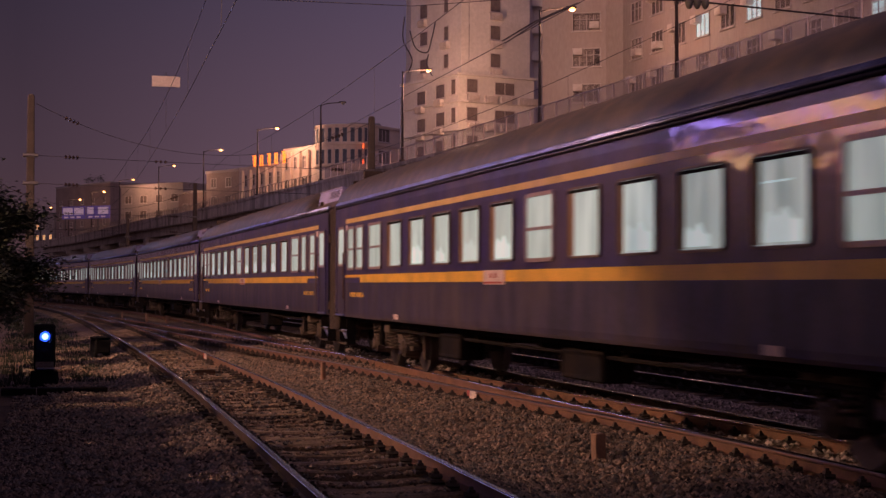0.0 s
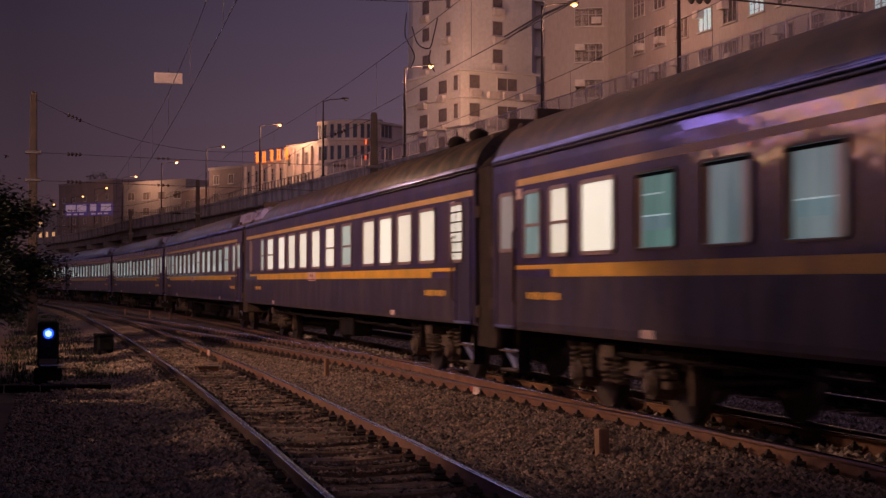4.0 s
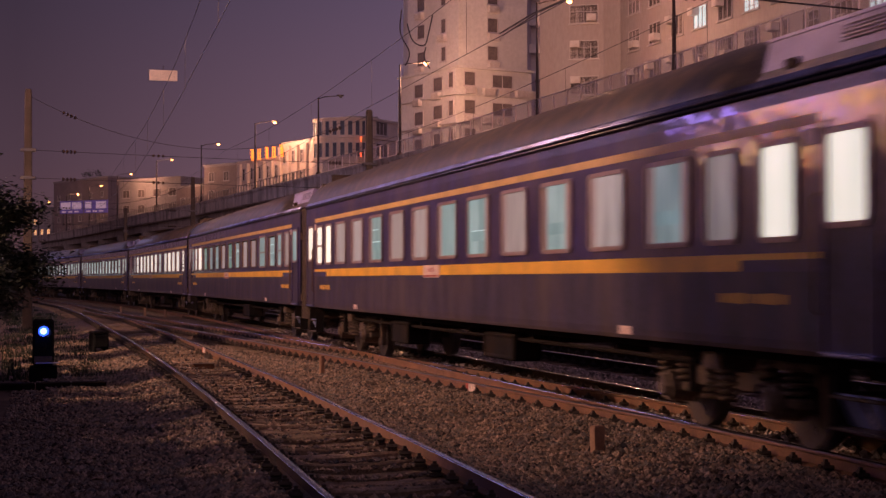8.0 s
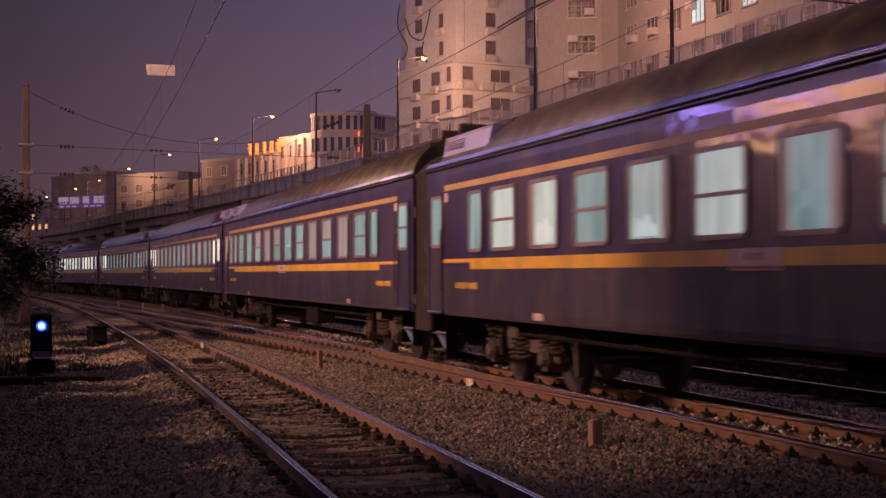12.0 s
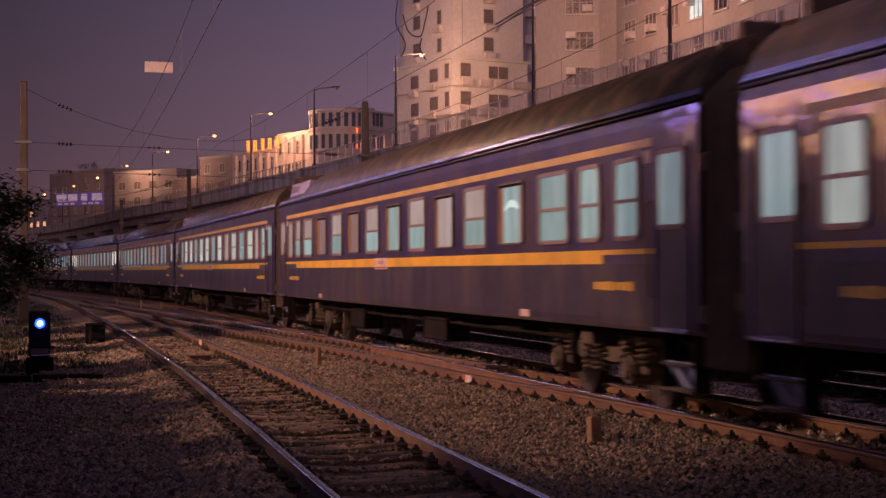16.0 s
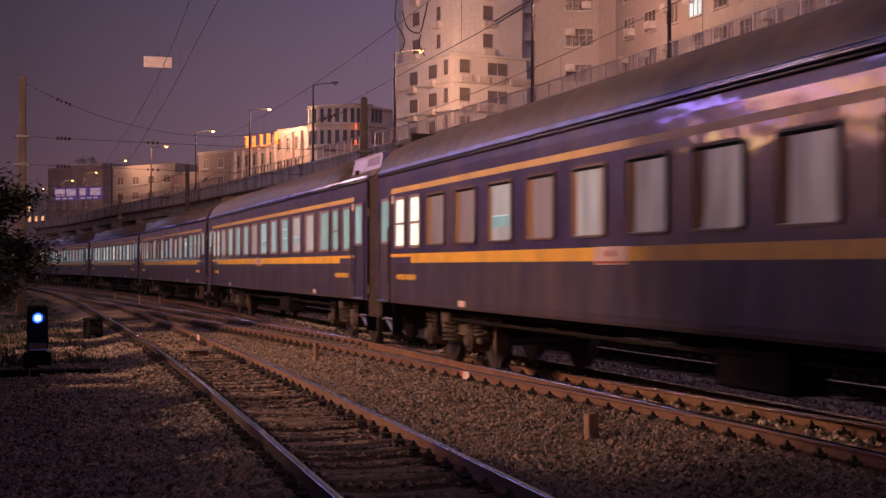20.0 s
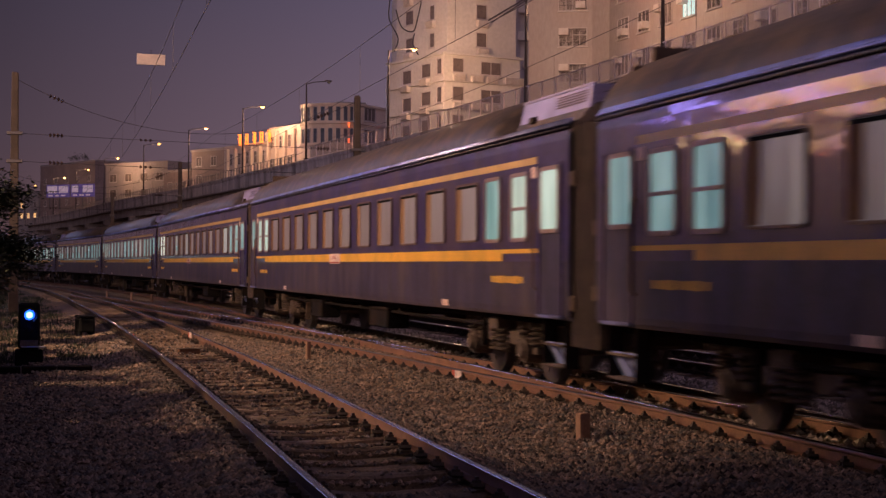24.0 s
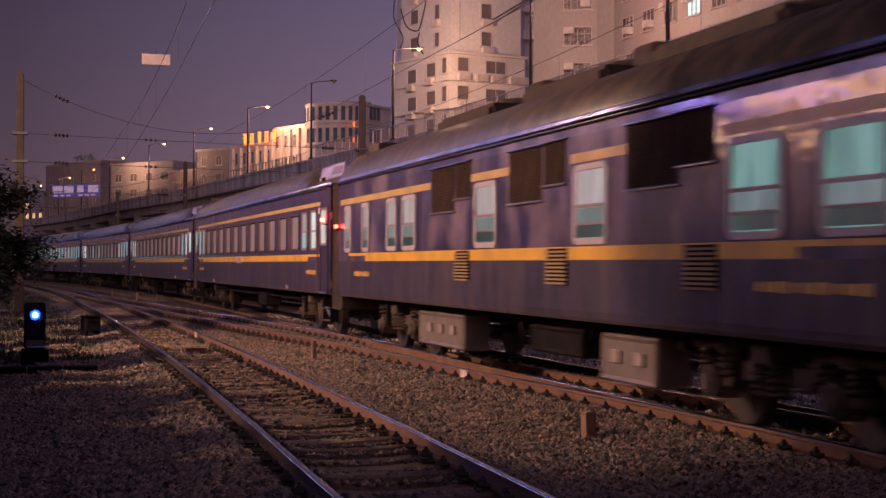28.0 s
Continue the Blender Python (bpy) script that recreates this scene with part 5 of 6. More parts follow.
pier_bm = bbox(-0.8, 0.8, -0.7, 0.7, -1.4, 9.9, 0.08)
box(pier_bm, -1.2, 9.2, -0.8, 0.8, 9.9, 10.9)
box(pier_bm, 6.6, 8.2, -0.7, 0.7, -1.4, 9.9)
M_PIER = mesh_of("pier", pier_bm, CONCRETE)
for y in range(46, 400, 24):
    p, a = via_at(y, 1.2)
    share("pier", M_PIER, via, pose(p.x, p.y, p.z, 0, 0, a))

# wall along the foot of the viaduct, closing the railway land
wall_line = offset_line(VIA, -4.0)
single("wall_boundary", ribbon(bmesh.new(), wall_line, -0.12, 0.12, -0.5, 0.9, climb), GREYWALL, "low dark boundary wall beside the outer track", "wall", kind="structure")

CLEAR = mat("clear_noise_panel", (0.5, 0.38, 0.36), 0.4, vary=0.05, spec=0.1)
CLEAR.node_tree.nodes["Principled BSDF"].inputs["Alpha"].default_value = 0.24
fence = thing("noise_fence", pose(0, 0, 0), "clear noise fence with thin steel posts on the parapet", "fence")
M_FPOST = mesh_of("post", bbox(-0.05, 0.05, -0.05, 0.05, 14.05, 15.5, 0.01), FENCEPOST)
M_FPANEL = mesh_of("panel", bbox(-0.012, 0.012, 0.06, 2.34, 14.2, 15.4, 0.004), CLEAR)
for k in range(46):
    p, a = via_at(48 + 2.4 * k, 0.02)
    share("post", M_FPOST, fence, pose(p.x, p.y, p.z, 0, 0, a))
    share("panel", M_FPANEL, fence, pose(p.x, p.y, p.z, 0, 0, a))
part("top_rail", ribbon(bmesh.new(), VIA[(VIA[:, 1] > 47) & (VIA[:, 1] < 160)], -0.02, 0.05, 15.38, 15.44), FENCEPOST, fence)
low = thing("road_railing", pose(0, 0, 0), "low lit metal railing along the elevated road", "railing")
M_LPOST = mesh_of("post", bbox(-0.05, 0.05, -0.05, 0.05, 14.1, 15.0), STEEL)
for k in range(120):
    p, a = via_at(164 + 1.5 * k, 0.02)
    share("post", M_LPOST, low, pose(p.x, p.y, p.z, 0, 0, a))


part("top_rail", ribbon(bmesh.new(), VIA[(VIA[:, 1] > 163) & (VIA[:, 1] < 342)], -0.02, 0.06, 14.94, 15.0), STEEL, low)


def street_lamp(p, a, top, base, arm, lit, label, watts, group="street lamps on the elevated road", tint=(1.0, 0.54, 0.31)):
    """A tapered post with an outreach arm to its right and a flat lamp head."""
    sl = thing("street_lamp", pose(p[0], p[1], p[2], 0, 0, a), label, "street lamp", group)
    bm = cyl(bmesh.new(), (0, 0, base), (0, 0, top), 0.13, 0.07, 10)
    box(bm, -0.22, 0.22, -0.22, 0.22, base, base + 0.25)
    part("post", bm, LAMPPOST, sl)
    part("arm", tube(bmesh.new(), [(0, 0, top - 0.15), (arm * 0.35, 0, top + 0.12), (arm, 0, top + 0.28)], 0.05, 6), LAMPPOST, sl)
    h = part("lamp_head", bbox(arm - 0.1, arm + 0.75, -0.17, 0.17, top + 0.30, top + 0.42, 0.05, 2), LAMPPOST, sl)
    part("lens", ball(bmesh.new(), (arm + 0.38, 0, top + 0.22), 0.23, 2, (1.05, 0.85, 0.7)), SODIUM if lit else DEADLAMP, h, "glowing orange lens" if lit else "unlit lens")
    if watts:
        li = bpy.data.lights.new("sodium_light", "POINT")
        li.energy, li.color, li.shadow_soft_size = watts, tint, 0.4
        lo = new("sodium_light", li)
        lo.matrix_basis = sl.matrix_basis @ pose(arm + 0.38, 0, top - 0.7)
    return sl


# stations along the parapet; lit or not, and the lamp's power
LAMPS = [(32.0, 2500), (53.5, 1100), (79.7, 0), (101.5, 3400), (133.4, 6200), (160.0, 0), (188.0, 3000), (220.6, 2900), (251.2, 2500), (286.6, 1600), (323.6, 2000), (355.9, 2000), (394.0, 1600)]
for y, watts in LAMPS:
    p, a = via_at(y, 0.05)
    street_lamp((p.x, p.y, p.z), a, 22.55, 14.0, 2.2, watts > 0, "grey street lamp on the parapet with a glowing sodium head" if watts else "grey street lamp on the parapet, unlit", watts)

# lamps on the camera's side of the line, behind the trees
for x, y, w in ((-19.0, 30.0, 25500), (-36.0, 50.0, 4500)):
    street_lamp((x, y, 0.0), 0, 13.5, -0.35, 1.6, True, "sodium street lamp on the lane beside the tracks", w, "street lamps on the lane", (1.0, 0.59, 0.38))
# unseen added wall; its tops set how far its shadow reaches
for pts, top in (([(-3.3, -14.0), (-3.3, 10.0), (-3.3, 24.0)], 1.2), ([(-3.3, 24.0), (-3.6, 46.0), (-5.5, 75.0), (-12.0, 110.0)], 1.4)):
    single("wall_lane", ribbon(bmesh.new(), np.array(pts), -0.12, 0.12, -0.5, top, climb), GREYWALL, "unseen wall added between the lane and the railway", "wall", kind="structure")


# ---- buildings ----
def prism(bm, poly, z0, z1):
    a = [bm.verts.new((x, y, z0)) for x, y in poly]
    b = [bm.verts.new((x, y, z1)) for x, y in poly]
    for i in range(len(poly)):
        j = (i + 1) % len(poly)
        bm.faces.new((a[i], a[j], b[j], b[i]))
    bm.faces.new(a[::-1])
    bm.faces.new(b)
    return bm


M_WIN = {}


def frame_ring(w, h, t, f):
    """A plain rectangular surround as one closed ring."""
    bm, rings = bmesh.new(), []
    for o, y in ((t, 0.0), (t, -f), (0.0, -f), (0.0, 0.0)):
        rings.append([bm.verts.new(p) for p in ((-w / 2 - o, y, -o), (w / 2 + o, y, -o), (w / 2 + o, y, h + o), (-w / 2 - o, y, h + o))])
    for u, v in zip(rings, rings[1:]):
        for k in range(4):
            bm.faces.new((u[k], u[(k + 1) % 4], v[(k + 1) % 4], v[k]))
    return bm


M_MULLION = {True: mesh_of("mullion", bbox(-0.03, 0.03, -0.07, -0.013, 0.0, 1.5), WINFRAME), False: mesh_of("mullion", bbox(-0.03, 0.03, -0.07, -0.013, 0.0, 1.25), WINFRAME)}


def building_window(parent, p, q, along, z, w, h, pane=None, lights=2, ac=False, cage=False, transom=False):
    """A framed window on the wall that runs from p to q in plan; the wall's outside is to the right of that way. z: sill."""
    p, q = Vector((*p, 0)), Vector((*q, 0))
    d = (q - p).normalized()
    c = p + d * along
    m = pose(c.x, c.y, z, 0, 0, math.degrees(math.atan2(d.y, d.x)))
    key = (w, h, lights, transom)
    if key not in M_WIN:
        bm, t, f = frame_ring(w, h, 0.07, 0.09), 0.07, 0.09
        sill = bmesh.new()
        box(sill, -w / 2 - 0.15, w / 2 + 0.15, -0.2, 0.0, -t - 0.1, -t - 0.004)
        gl = bmesh.new()
        box(gl, -w / 2, w / 2, -0.012, 0.05, 0, h)
        M_WIN[key] = (mesh_of("window", bm, WINFRAME), mesh_of("sill", sill, WINFRAME), gl_mesh(gl))
    fr, si, gl = M_WIN[key]
    win = share("window", fr, parent, m)
    share("sill", si, win)
    for k in range(1, lights):
        share("mullion", M_MULLION[h > 1.48], win, pose(-w / 2 + w * k / lights, 0, 0))
    if transom:
        if ("tr", w) not in M_WIN:
            M_WIN[("tr", w)] = mesh_of("transom", box(bmesh.new(), -w / 2, w / 2, -0.06, -0.013, 0, 0.05), WINFRAME)
        share("transom", M_WIN[("tr", w)], win, pose(0, 0, h * 0.62))
    g = gl if pane is None else gl.copy()
    if pane is not None:
        g.materials.clear()
        g.materials.append(pane)
    share("pane", g, win)
    if ac:
        share("ac_unit", M_ACBOX, win, pose(-w / 2 + 0.45 if ac == 1 else w / 2 - 0.45, -0.35, h - 0.6 if ac == 1 else 0.05))
    if cage:
        share("cage", M_CAGE, win, pose(0, -0.012, -0.95))
    return win


def gl_mesh(bm):
    return mesh_of("pane", bm, ROOMDARK)


ac_bm = bbox(-0.42, 0.42, -0.3, 0.3, 0, 0.58, 0.03)
cyl(ac_bm, (0.1, -0.33, 0.29), (0.1, -0.29, 0.29), 0.22, 0.22, 14)
M_ACBOX = mesh_of("ac_unit", ac_bm, ACUNIT)
cage_bm, fold = bmesh.new(), []
for k in range(13):
    z, d = 0.02 + 0.06 * k, -0.53 if k % 2 else -0.44
    fold.append([cage_bm.verts.new(p) for p in ((-0.62, 0.0, z), (-0.62, d, z), (0.62, d, z), (0.62, 0.0, z))])
for u, v in zip(fold, fold[1:]):
    for k in range(3):
        cage_bm.faces.new((u[k], u[k + 1], v[k + 1], v[k]))
cage_bm.faces.new(fold[0])
cage_bm.faces.new(fold[-1])
M_CAGE = mesh_of("cage", cage_bm, ACUNIT)

# tower: the near corner, its right-hand face and its left-hand face
TC, TR, TL = (42.8, 143.4), (51.6, 145.2), (39.6, 153.2)
tower = thing("tower_block", pose(0, 0, 0), "tall beige apartment tower with belt ledges and small windows", "apartment building")
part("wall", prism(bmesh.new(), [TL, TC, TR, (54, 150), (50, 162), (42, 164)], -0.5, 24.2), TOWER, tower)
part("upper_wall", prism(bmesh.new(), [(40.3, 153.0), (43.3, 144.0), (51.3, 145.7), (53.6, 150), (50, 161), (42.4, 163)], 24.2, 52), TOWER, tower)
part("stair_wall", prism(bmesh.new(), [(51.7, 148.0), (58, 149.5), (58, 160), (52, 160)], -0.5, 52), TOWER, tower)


def ledge(parent, z, h=0.35, o=0.5):
    bm = bmesh.new()
    for a, b in ((TC, TR), (TL, TC)):
        p, q = Vector((*a, 0)), Vector((*b, 0))
        d = (q - p).normalized()
        n = Vector((d.y, -d.x, 0))
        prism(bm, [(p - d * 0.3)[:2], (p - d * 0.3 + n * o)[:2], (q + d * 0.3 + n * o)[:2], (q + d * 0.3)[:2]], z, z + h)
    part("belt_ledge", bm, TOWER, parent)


for z in (24.05, 21.3, 18.4, 15.5, 12.6):
    ledge(tower, z, 0.25 if z > 24 else 0.16, 0.3)
for k in range(8):
    z = 16.5 - 5.8 + 2.9 * k
    if z < 23:
        building_window(tower, TC, TR, 1.6, z + 0.05, 1.2, 1.35, lights=1, cage=True)
        building_window(tower, TC, TR, 5.45, z, 2.3, 1.25, lights=2, cage=True)
        building_window(tower, TL, TC, 3.5, z - 0.6, 1.6, 1.35, lights=1, cage=True)
        building_window(tower, TL, TC, 7.1, z - 0.28, 1.6, 1.35, lights=1, cage=True)
        building_window(tower, TL, TC, 9.5, z - 0.15, 0.8, 1.5, lights=1)
        for along in (3.7, 7.6, 8.6):
            spot = Vector((*TC, 0)).lerp(Vector((*TR, 0)), along / 8.98)
            share("cage", M_CAGE, tower, pose(spot.x, spot.y - 0.012, z - 0.95, 0, 0, 11.6))
UC, UR, UL = (43.3, 144.0), (51.3, 145.7), (40.3, 153.0)
for k in range(9):
    z = 25.2 + 2.9 * k
    building_window(tower, UC, UR, 4.0, z, 1.15, 1.4, lights=1, cage=True)
    building_window(tower, UL, UC, 2.6, z, 1.4, 1.4, lights=1, cage=k % 2 == 0)
    building_window(tower, UL, UC, 6.8, z, 0.8, 1.4, lights=1, cage=k % 2 == 1)
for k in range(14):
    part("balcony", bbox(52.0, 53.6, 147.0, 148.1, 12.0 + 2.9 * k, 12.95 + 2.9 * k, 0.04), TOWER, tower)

# long tiled block: end face, splayed corner and the long side along the viaduct
BL, BR, BC, BE = (42.5, 117.45), (47.25, 114.9), (48.25, 113.6), (51.2, 53.0)
block = thing("tiled_block", pose(0, 0, 0), "long pale tiled building with air conditioners under the windows", "office building")
part("wall", prism(bmesh.new(), [BL, BR, BC, BE, (66, 53), (62, 126), (52, 128)], -0.5, 40), TILE, block)
bands = bmesh.new()
for k in range(66):
    z = 10 + 0.45 * k
    for a, b in ((BL, BR), (BR, BC), (BC, BE)):
        p, q = Vector((*a, 0)), Vector((*b, 0))
        d = (q - p).normalized()
        n = Vector((d.y, -d.x, 0)) * 0.012
        prism(bands, [p[:2], (p + n)[:2], (q + n)[:2], q[:2]], z, z + 0.40)
tagged(part("tiling", bands, TILE, block), kind="stuff")
rb = random.Random(11)
for k in range(9):
    z = 11.88 + 3.02 * k
    building_window(block, BL, BR, 3.75, z, 2.3, 1.45, lights=4, ac=2 if k in (1, 4, 6) else 1, transom=True)
    for j in range(17):
        lit = (j, k) in ((3, 3), (5, 3), (4, 5), (9, 2))
        building_window(block, BC, BE, 2.6 + 3.68 * j, z + 0.1, 1.9, 1.55, ROOMLIT if lit else None, 3, rb.choice((0, 1, 1, 2)), transom=rb.random() < 0.5)

# cream building with lit sign letters
CL, CM, CR, CS = (29.4, 205.4), (36.6, 186.9), (42.3, 181.0), (48.0, 186.0)
cream = thing("cream_building", pose(0, 0, 0), "cream colonnaded building warmly lit from below with a roof sign", "hotel building")
CD = (33.72, 194.3)
part("wall", prism(bmesh.new(), [CL, CD, (42.8, 202), (38, 213)], -0.5, 19.0), CREAM, cream)
part("upper_wall", prism(bmesh.new(), [CD, CM, (46, 195), (42.8, 202)], -0.5, 20.6), CREAM, cream)
BAYGLASS = mat("blue_grey_room_glass", (0.085, 0.095, 0.13), 0.45, vary=0.4, scale=1, spec=0.2)
bay = [CM]
for k in range(9):
    a = radians(200 + 12 * k)
    bay.append((40.6 + 4.6 * math.cos(a), 187.0 + 5.4 * math.sin(a)))
part("bay", prism(bmesh.new(), bay + [CR, CS, (52, 200), (44, 200)], -0.5, 22.9), CREAM, cream)
for z in (20.6, 17.9, 22.9):
    part("cornice", prism(bmesh.new(), [((x - 40.6) * 1.04 + 40.6, (y - 188) * 1.04 + 188) for x, y in bay + [CR, CS]], z, z + 0.28), CREAM, cream)
for k in range(8):
    for z in (18.25, 20.98):
        building_window(cream, bay[k + 1], bay[k + 2] if k < 7 else CR, 0.5, z, 0.52, 1.75, BAYGLASS, lights=1)
for z in (18.4, 21.2):
    building_window(cream, CR, CS, 3.2, z, 2.4, 1.6, lights=3)
cd = (Vector((*CM, 0)) - Vector((*CL, 0))).normalized()
for k in range(9):
    c = Vector((*CL, 0)) + cd * (1.2 + 2.15 * k)
    part("pilaster", bbox(-0.3, 0.3, -0.42, 0.0, 10, 18.8 if k < 5 else 20.4, 0.04), CREAM, cream).matrix_basis = pose(c.x, c.y, 0, 0, 0, math.degrees(math.atan2(cd.y, cd.x)))
    if k < 8:
        for z in (13.6, 16.6) if k < 5 else (15.3, 18.2):
            building_window(cream, CL, CM, 2.28 + 2.15 * k, z, 1.1, 1.5, lights=2, transom=True)
part("parapet_wall", prism(bmesh.new(), [CL, CD, (34.1, 194.5), (29.8, 205.6)], 19.0, 19.3), CREAM, cream)
part("parapet_wall", prism(bmesh.new(), [CD, CM, (37.0, 187.1), (34.1, 194.5)], 20.6, 21.0), CREAM, cream)
part("roof_plant", bbox(41, 45, 186, 190, 22.9, 23.9, 0.05), GREYWALL, cream)


def sign_letters(name, label, p0, step, count, size, z, angle, material, vertical=False):
    """Lit characters as plain strokes."""
    sg = thing(name, pose(0, 0, 0), label, "sign")
    rs = random.Random(count * 7 + 1)
    for k in range(count):
        bm = bmesh.new()
        s, n = size, 0.40 * size
        for zz in (0.10, 0.52, 0.90) if k % 2 else (0.34, 0.64, 0.96):
            w = rs.uniform(0.55, 0.95)
            box(bm, -n * w / 2, n * w / 2, -0.06, 0.06, zz * s - 0.05 * s, zz * s + 0.05 * s)
        for xx in ((-0.3, 0.3) if k % 2 else (0.0, 0.36)):
            box(bm, xx * n - 0.05 * s, xx * n + 0.05 * s, -0.05, 0.05, 0, s * rs.uniform(0.75, 1.0))
        ob = part("character", bm, material, sg)
        x, y = p0[0] + step[0] * k, p0[1] + step[1] * k
        ob.matrix_basis = pose(x, y, z - (3.2 * size * k if vertical else 0), 0, 0, angle)
    return sg


sign_letters("roof_sign", "five glowing orange sign characters on the roof edge", (30.75, 200.4), (0.70, -1.80), 5, 1.55, 19.05, -50.0, NEON)
sign_letters("wall_sign", "small glowing red characters on the wall", (41.55, 181.1), (0.0, 0.0), 2, 0.62, 20.1, 16, NEONRED, True)
sign_letters("wall_sign", "small glowing red characters on the wall", (42.4, 180.9), (0.0, 0.0), 2, 0.62, 20.0, 16, NEONRED, True)


def plain_house(name, label, p, q, depth, top, wall, cols, rows, sill0, w=1.3, h=1.4, lit=(), glow=None):
    ho = thing(name, pose(0, 0, 0), label, "building")
    a, b = Vector((*p, 0)), Vector((*q, 0))
    d = (b - a).normalized()
    n = Vector((-d.y, d.x, 0)) * depth
    part("wall", prism(bmesh.new(), [p, q, (b + n)[:2], (a + n)[:2]], -0.5, top), wall, ho)
    part("roof", prism(bmesh.new(), [(a - d * 0.2 - n * 0.01)[:2], (b + d * 0.2 - n * 0.01)[:2], (b + n)[:2], (a + n)[:2]], top, top + 0.4), GREYWALL, ho)
    length = (b - a).length
    for j in range(cols):
        for k in range(rows):
            building_window(ho, p, q, length * (j + 0.5) / cols, sill0 + 3.0 * k, w, h, (glow or ROOMLIT) if (j, k) in lit else None)
    return ho


WARMROOM = lit_mat("warm_lit_room", (1.0, 0.45, 0.16), (1.0, 0.62, 0.3), 0.8)


plain_house("brown_house", "dark brown flat-roofed house behind the elevated road", (30.3, 250.0), (36.4, 240.0), 12, 22.0, BROWNWALL, 3, 3, 13.6)
plain_house("brown_house", "low brown flat-roofed house behind the elevated road", (26.9, 262.0), (30.6, 254.0), 10, 19.2, BROWNWALL, 2, 2, 13.0)
plain_house("pale_house", "pale grey house with paired windows in the haze", (19.2, 296.0), (29.8, 282.7), 14, 22.6, GREYWALL, 4, 3, 13.4, 1.8)
plain_house("dark_house", "dark house with plants on its roof", (9.8, 425.0), (23.0, 398.0), 14, 31.0, BROWNWALL, 5, 4, 17, lit=((3, 0),))
plain_house("low_house", "low lit house beyond the elevated road", (2.5, 440.0), (9.4, 428.0), 12, 24.0, GREYWALL, 4, 2, 17.0, lit=((1, 0), (2, 0), (3, 0), (1, 1)), glow=WARMROOM)
for x, y, z in ((18.0, 409.0, 31.25), (20.5, 404.0, 31.25)):
    bm = bmesh.new()
    rr = random.Random(int(x * 10))
    for k in range(120):
        c = Vector((rr.gauss(0, 0.7), rr.gauss(0, 0.7), 1.2 + rr.gauss(0, 0.5)))
        s = rr.uniform(0.15, 0.32)
        u, v = Vector((rr.uniform(-1, 1), rr.uniform(-1, 1), rr.uniform(-1, 1))), Vector((rr.uniform(-1, 1), rr.uniform(-1, 1), rr.uniform(-1, 1)))
        bm.faces.new([bm.verts.new(c + u * s), bm.verts.new(c + v * s), bm.verts.new(c - u * s)])
    single("roof_shrub", bm, LEAF, "dark shrub growing on the roof of a house", "shrub", m=pose(x, y, z))

sign = thing("road_sign", pose(7.0, 263.4, 0, 0, 0, math.degrees(math.atan2(255.9 - 263.4, 14.96 - 7.0))), "blue and white road sign boards over the elevated road", "road sign")
for x0 in (0.2, 5.6):
    b = part("board", bbox(x0, x0 + 5.1, -0.1, 0.1, 14.55, 16.75, 0.03), SIGNBLUE, sign)
    part("board_face", bbox(x0 + 0.25, x0 + (2.4 if x0 < 1 else 1.6), -0.13, -0.1, 15.3, 16.5), SIGNWHITE, b)
    part("board_face", bbox(x0 + (2.75 if x0 < 1 else 2.6), x0 + 4.8, -0.13, -0.1, 15.3, 16.5), SIGNWHITE, b)
    for k in range(3):
        part("lettering", bbox(x0 + 0.5 + 1.4 * k, x0 + 1.4 + 1.4 * k, -0.135, -0.1, 14.75, 15.0), SIGNWHITE, b)
for x in (0.8, 3.0, 8.0):
    part("post", cyl(bmesh.new(), (x, 0.1, 12.5), (x, 0.1, 15.0), 0.12), STEEL, sign)


# ---- overhead line ----
def mast(x, y, top, label):
    ma = thing("catenary_mast", pose(x, y, 0), label, "mast", "masts of the overhead line")
    bm, rings = bmesh.new(), []
    for z in (-0.5, 0.6, 3.0, 5.5, 8.0, top - 0.1, top):
        w, d = 0.20 - 0.007 * z, 0.17 - 0.006 * z
        if z == top:
            w, d = w - 0.03, d - 0.03
        rings.append([bm.verts.new(p) for p in ((-w, -d + 0.04, z), (-w + 0.04, -d, z), (w - 0.04, -d, z), (w, -d + 0.04, z), (w, d - 0.04, z), (w - 0.04, d, z), (-w + 0.04, d, z), (-w, d - 0.04, z))])
    for u, v in zip(rings, rings[1:]):
        for k in range(8):
            bm.faces.new((u[k], u[(k + 1) % 8], v[(k + 1) % 8], v[k]))
    bm.faces.new(rings[-1])
    part("post", bm, MAST, ma)
    for z in (7.1, 6.0):
        part("clamp", bbox(-0.3, 0.3, -0.2, 0.2, z - 0.06, z + 0.06, 0.01), STEEL, ma)
    return ma


mast(0.4, 60.2, 9.5, "pale concrete overhead line mast beside the siding")
mast(14.9, 63.3, 9.5, "pale concrete overhead line mast beyond the train")
mast(11.9, 104.8, 9.5, "concrete overhead line mast beyond the bend")
mast(9.9, 143.0, 9.3, "concrete overhead line mast far down the bend")
mast(-1.6, 101.0, 9.3, "concrete overhead line mast beside the siding")


def insulator(bm, p, q, n=4, r=0.09):
    p, q = Vector(p), Vector(q)
    for k in range(n):
        c = p.lerp(q, (k + 0.5) / n)
        d = (q - p).normalized() * 0.035
        cyl(bm, c - d, c + d, r, r * 0.55, 10)
    return bm


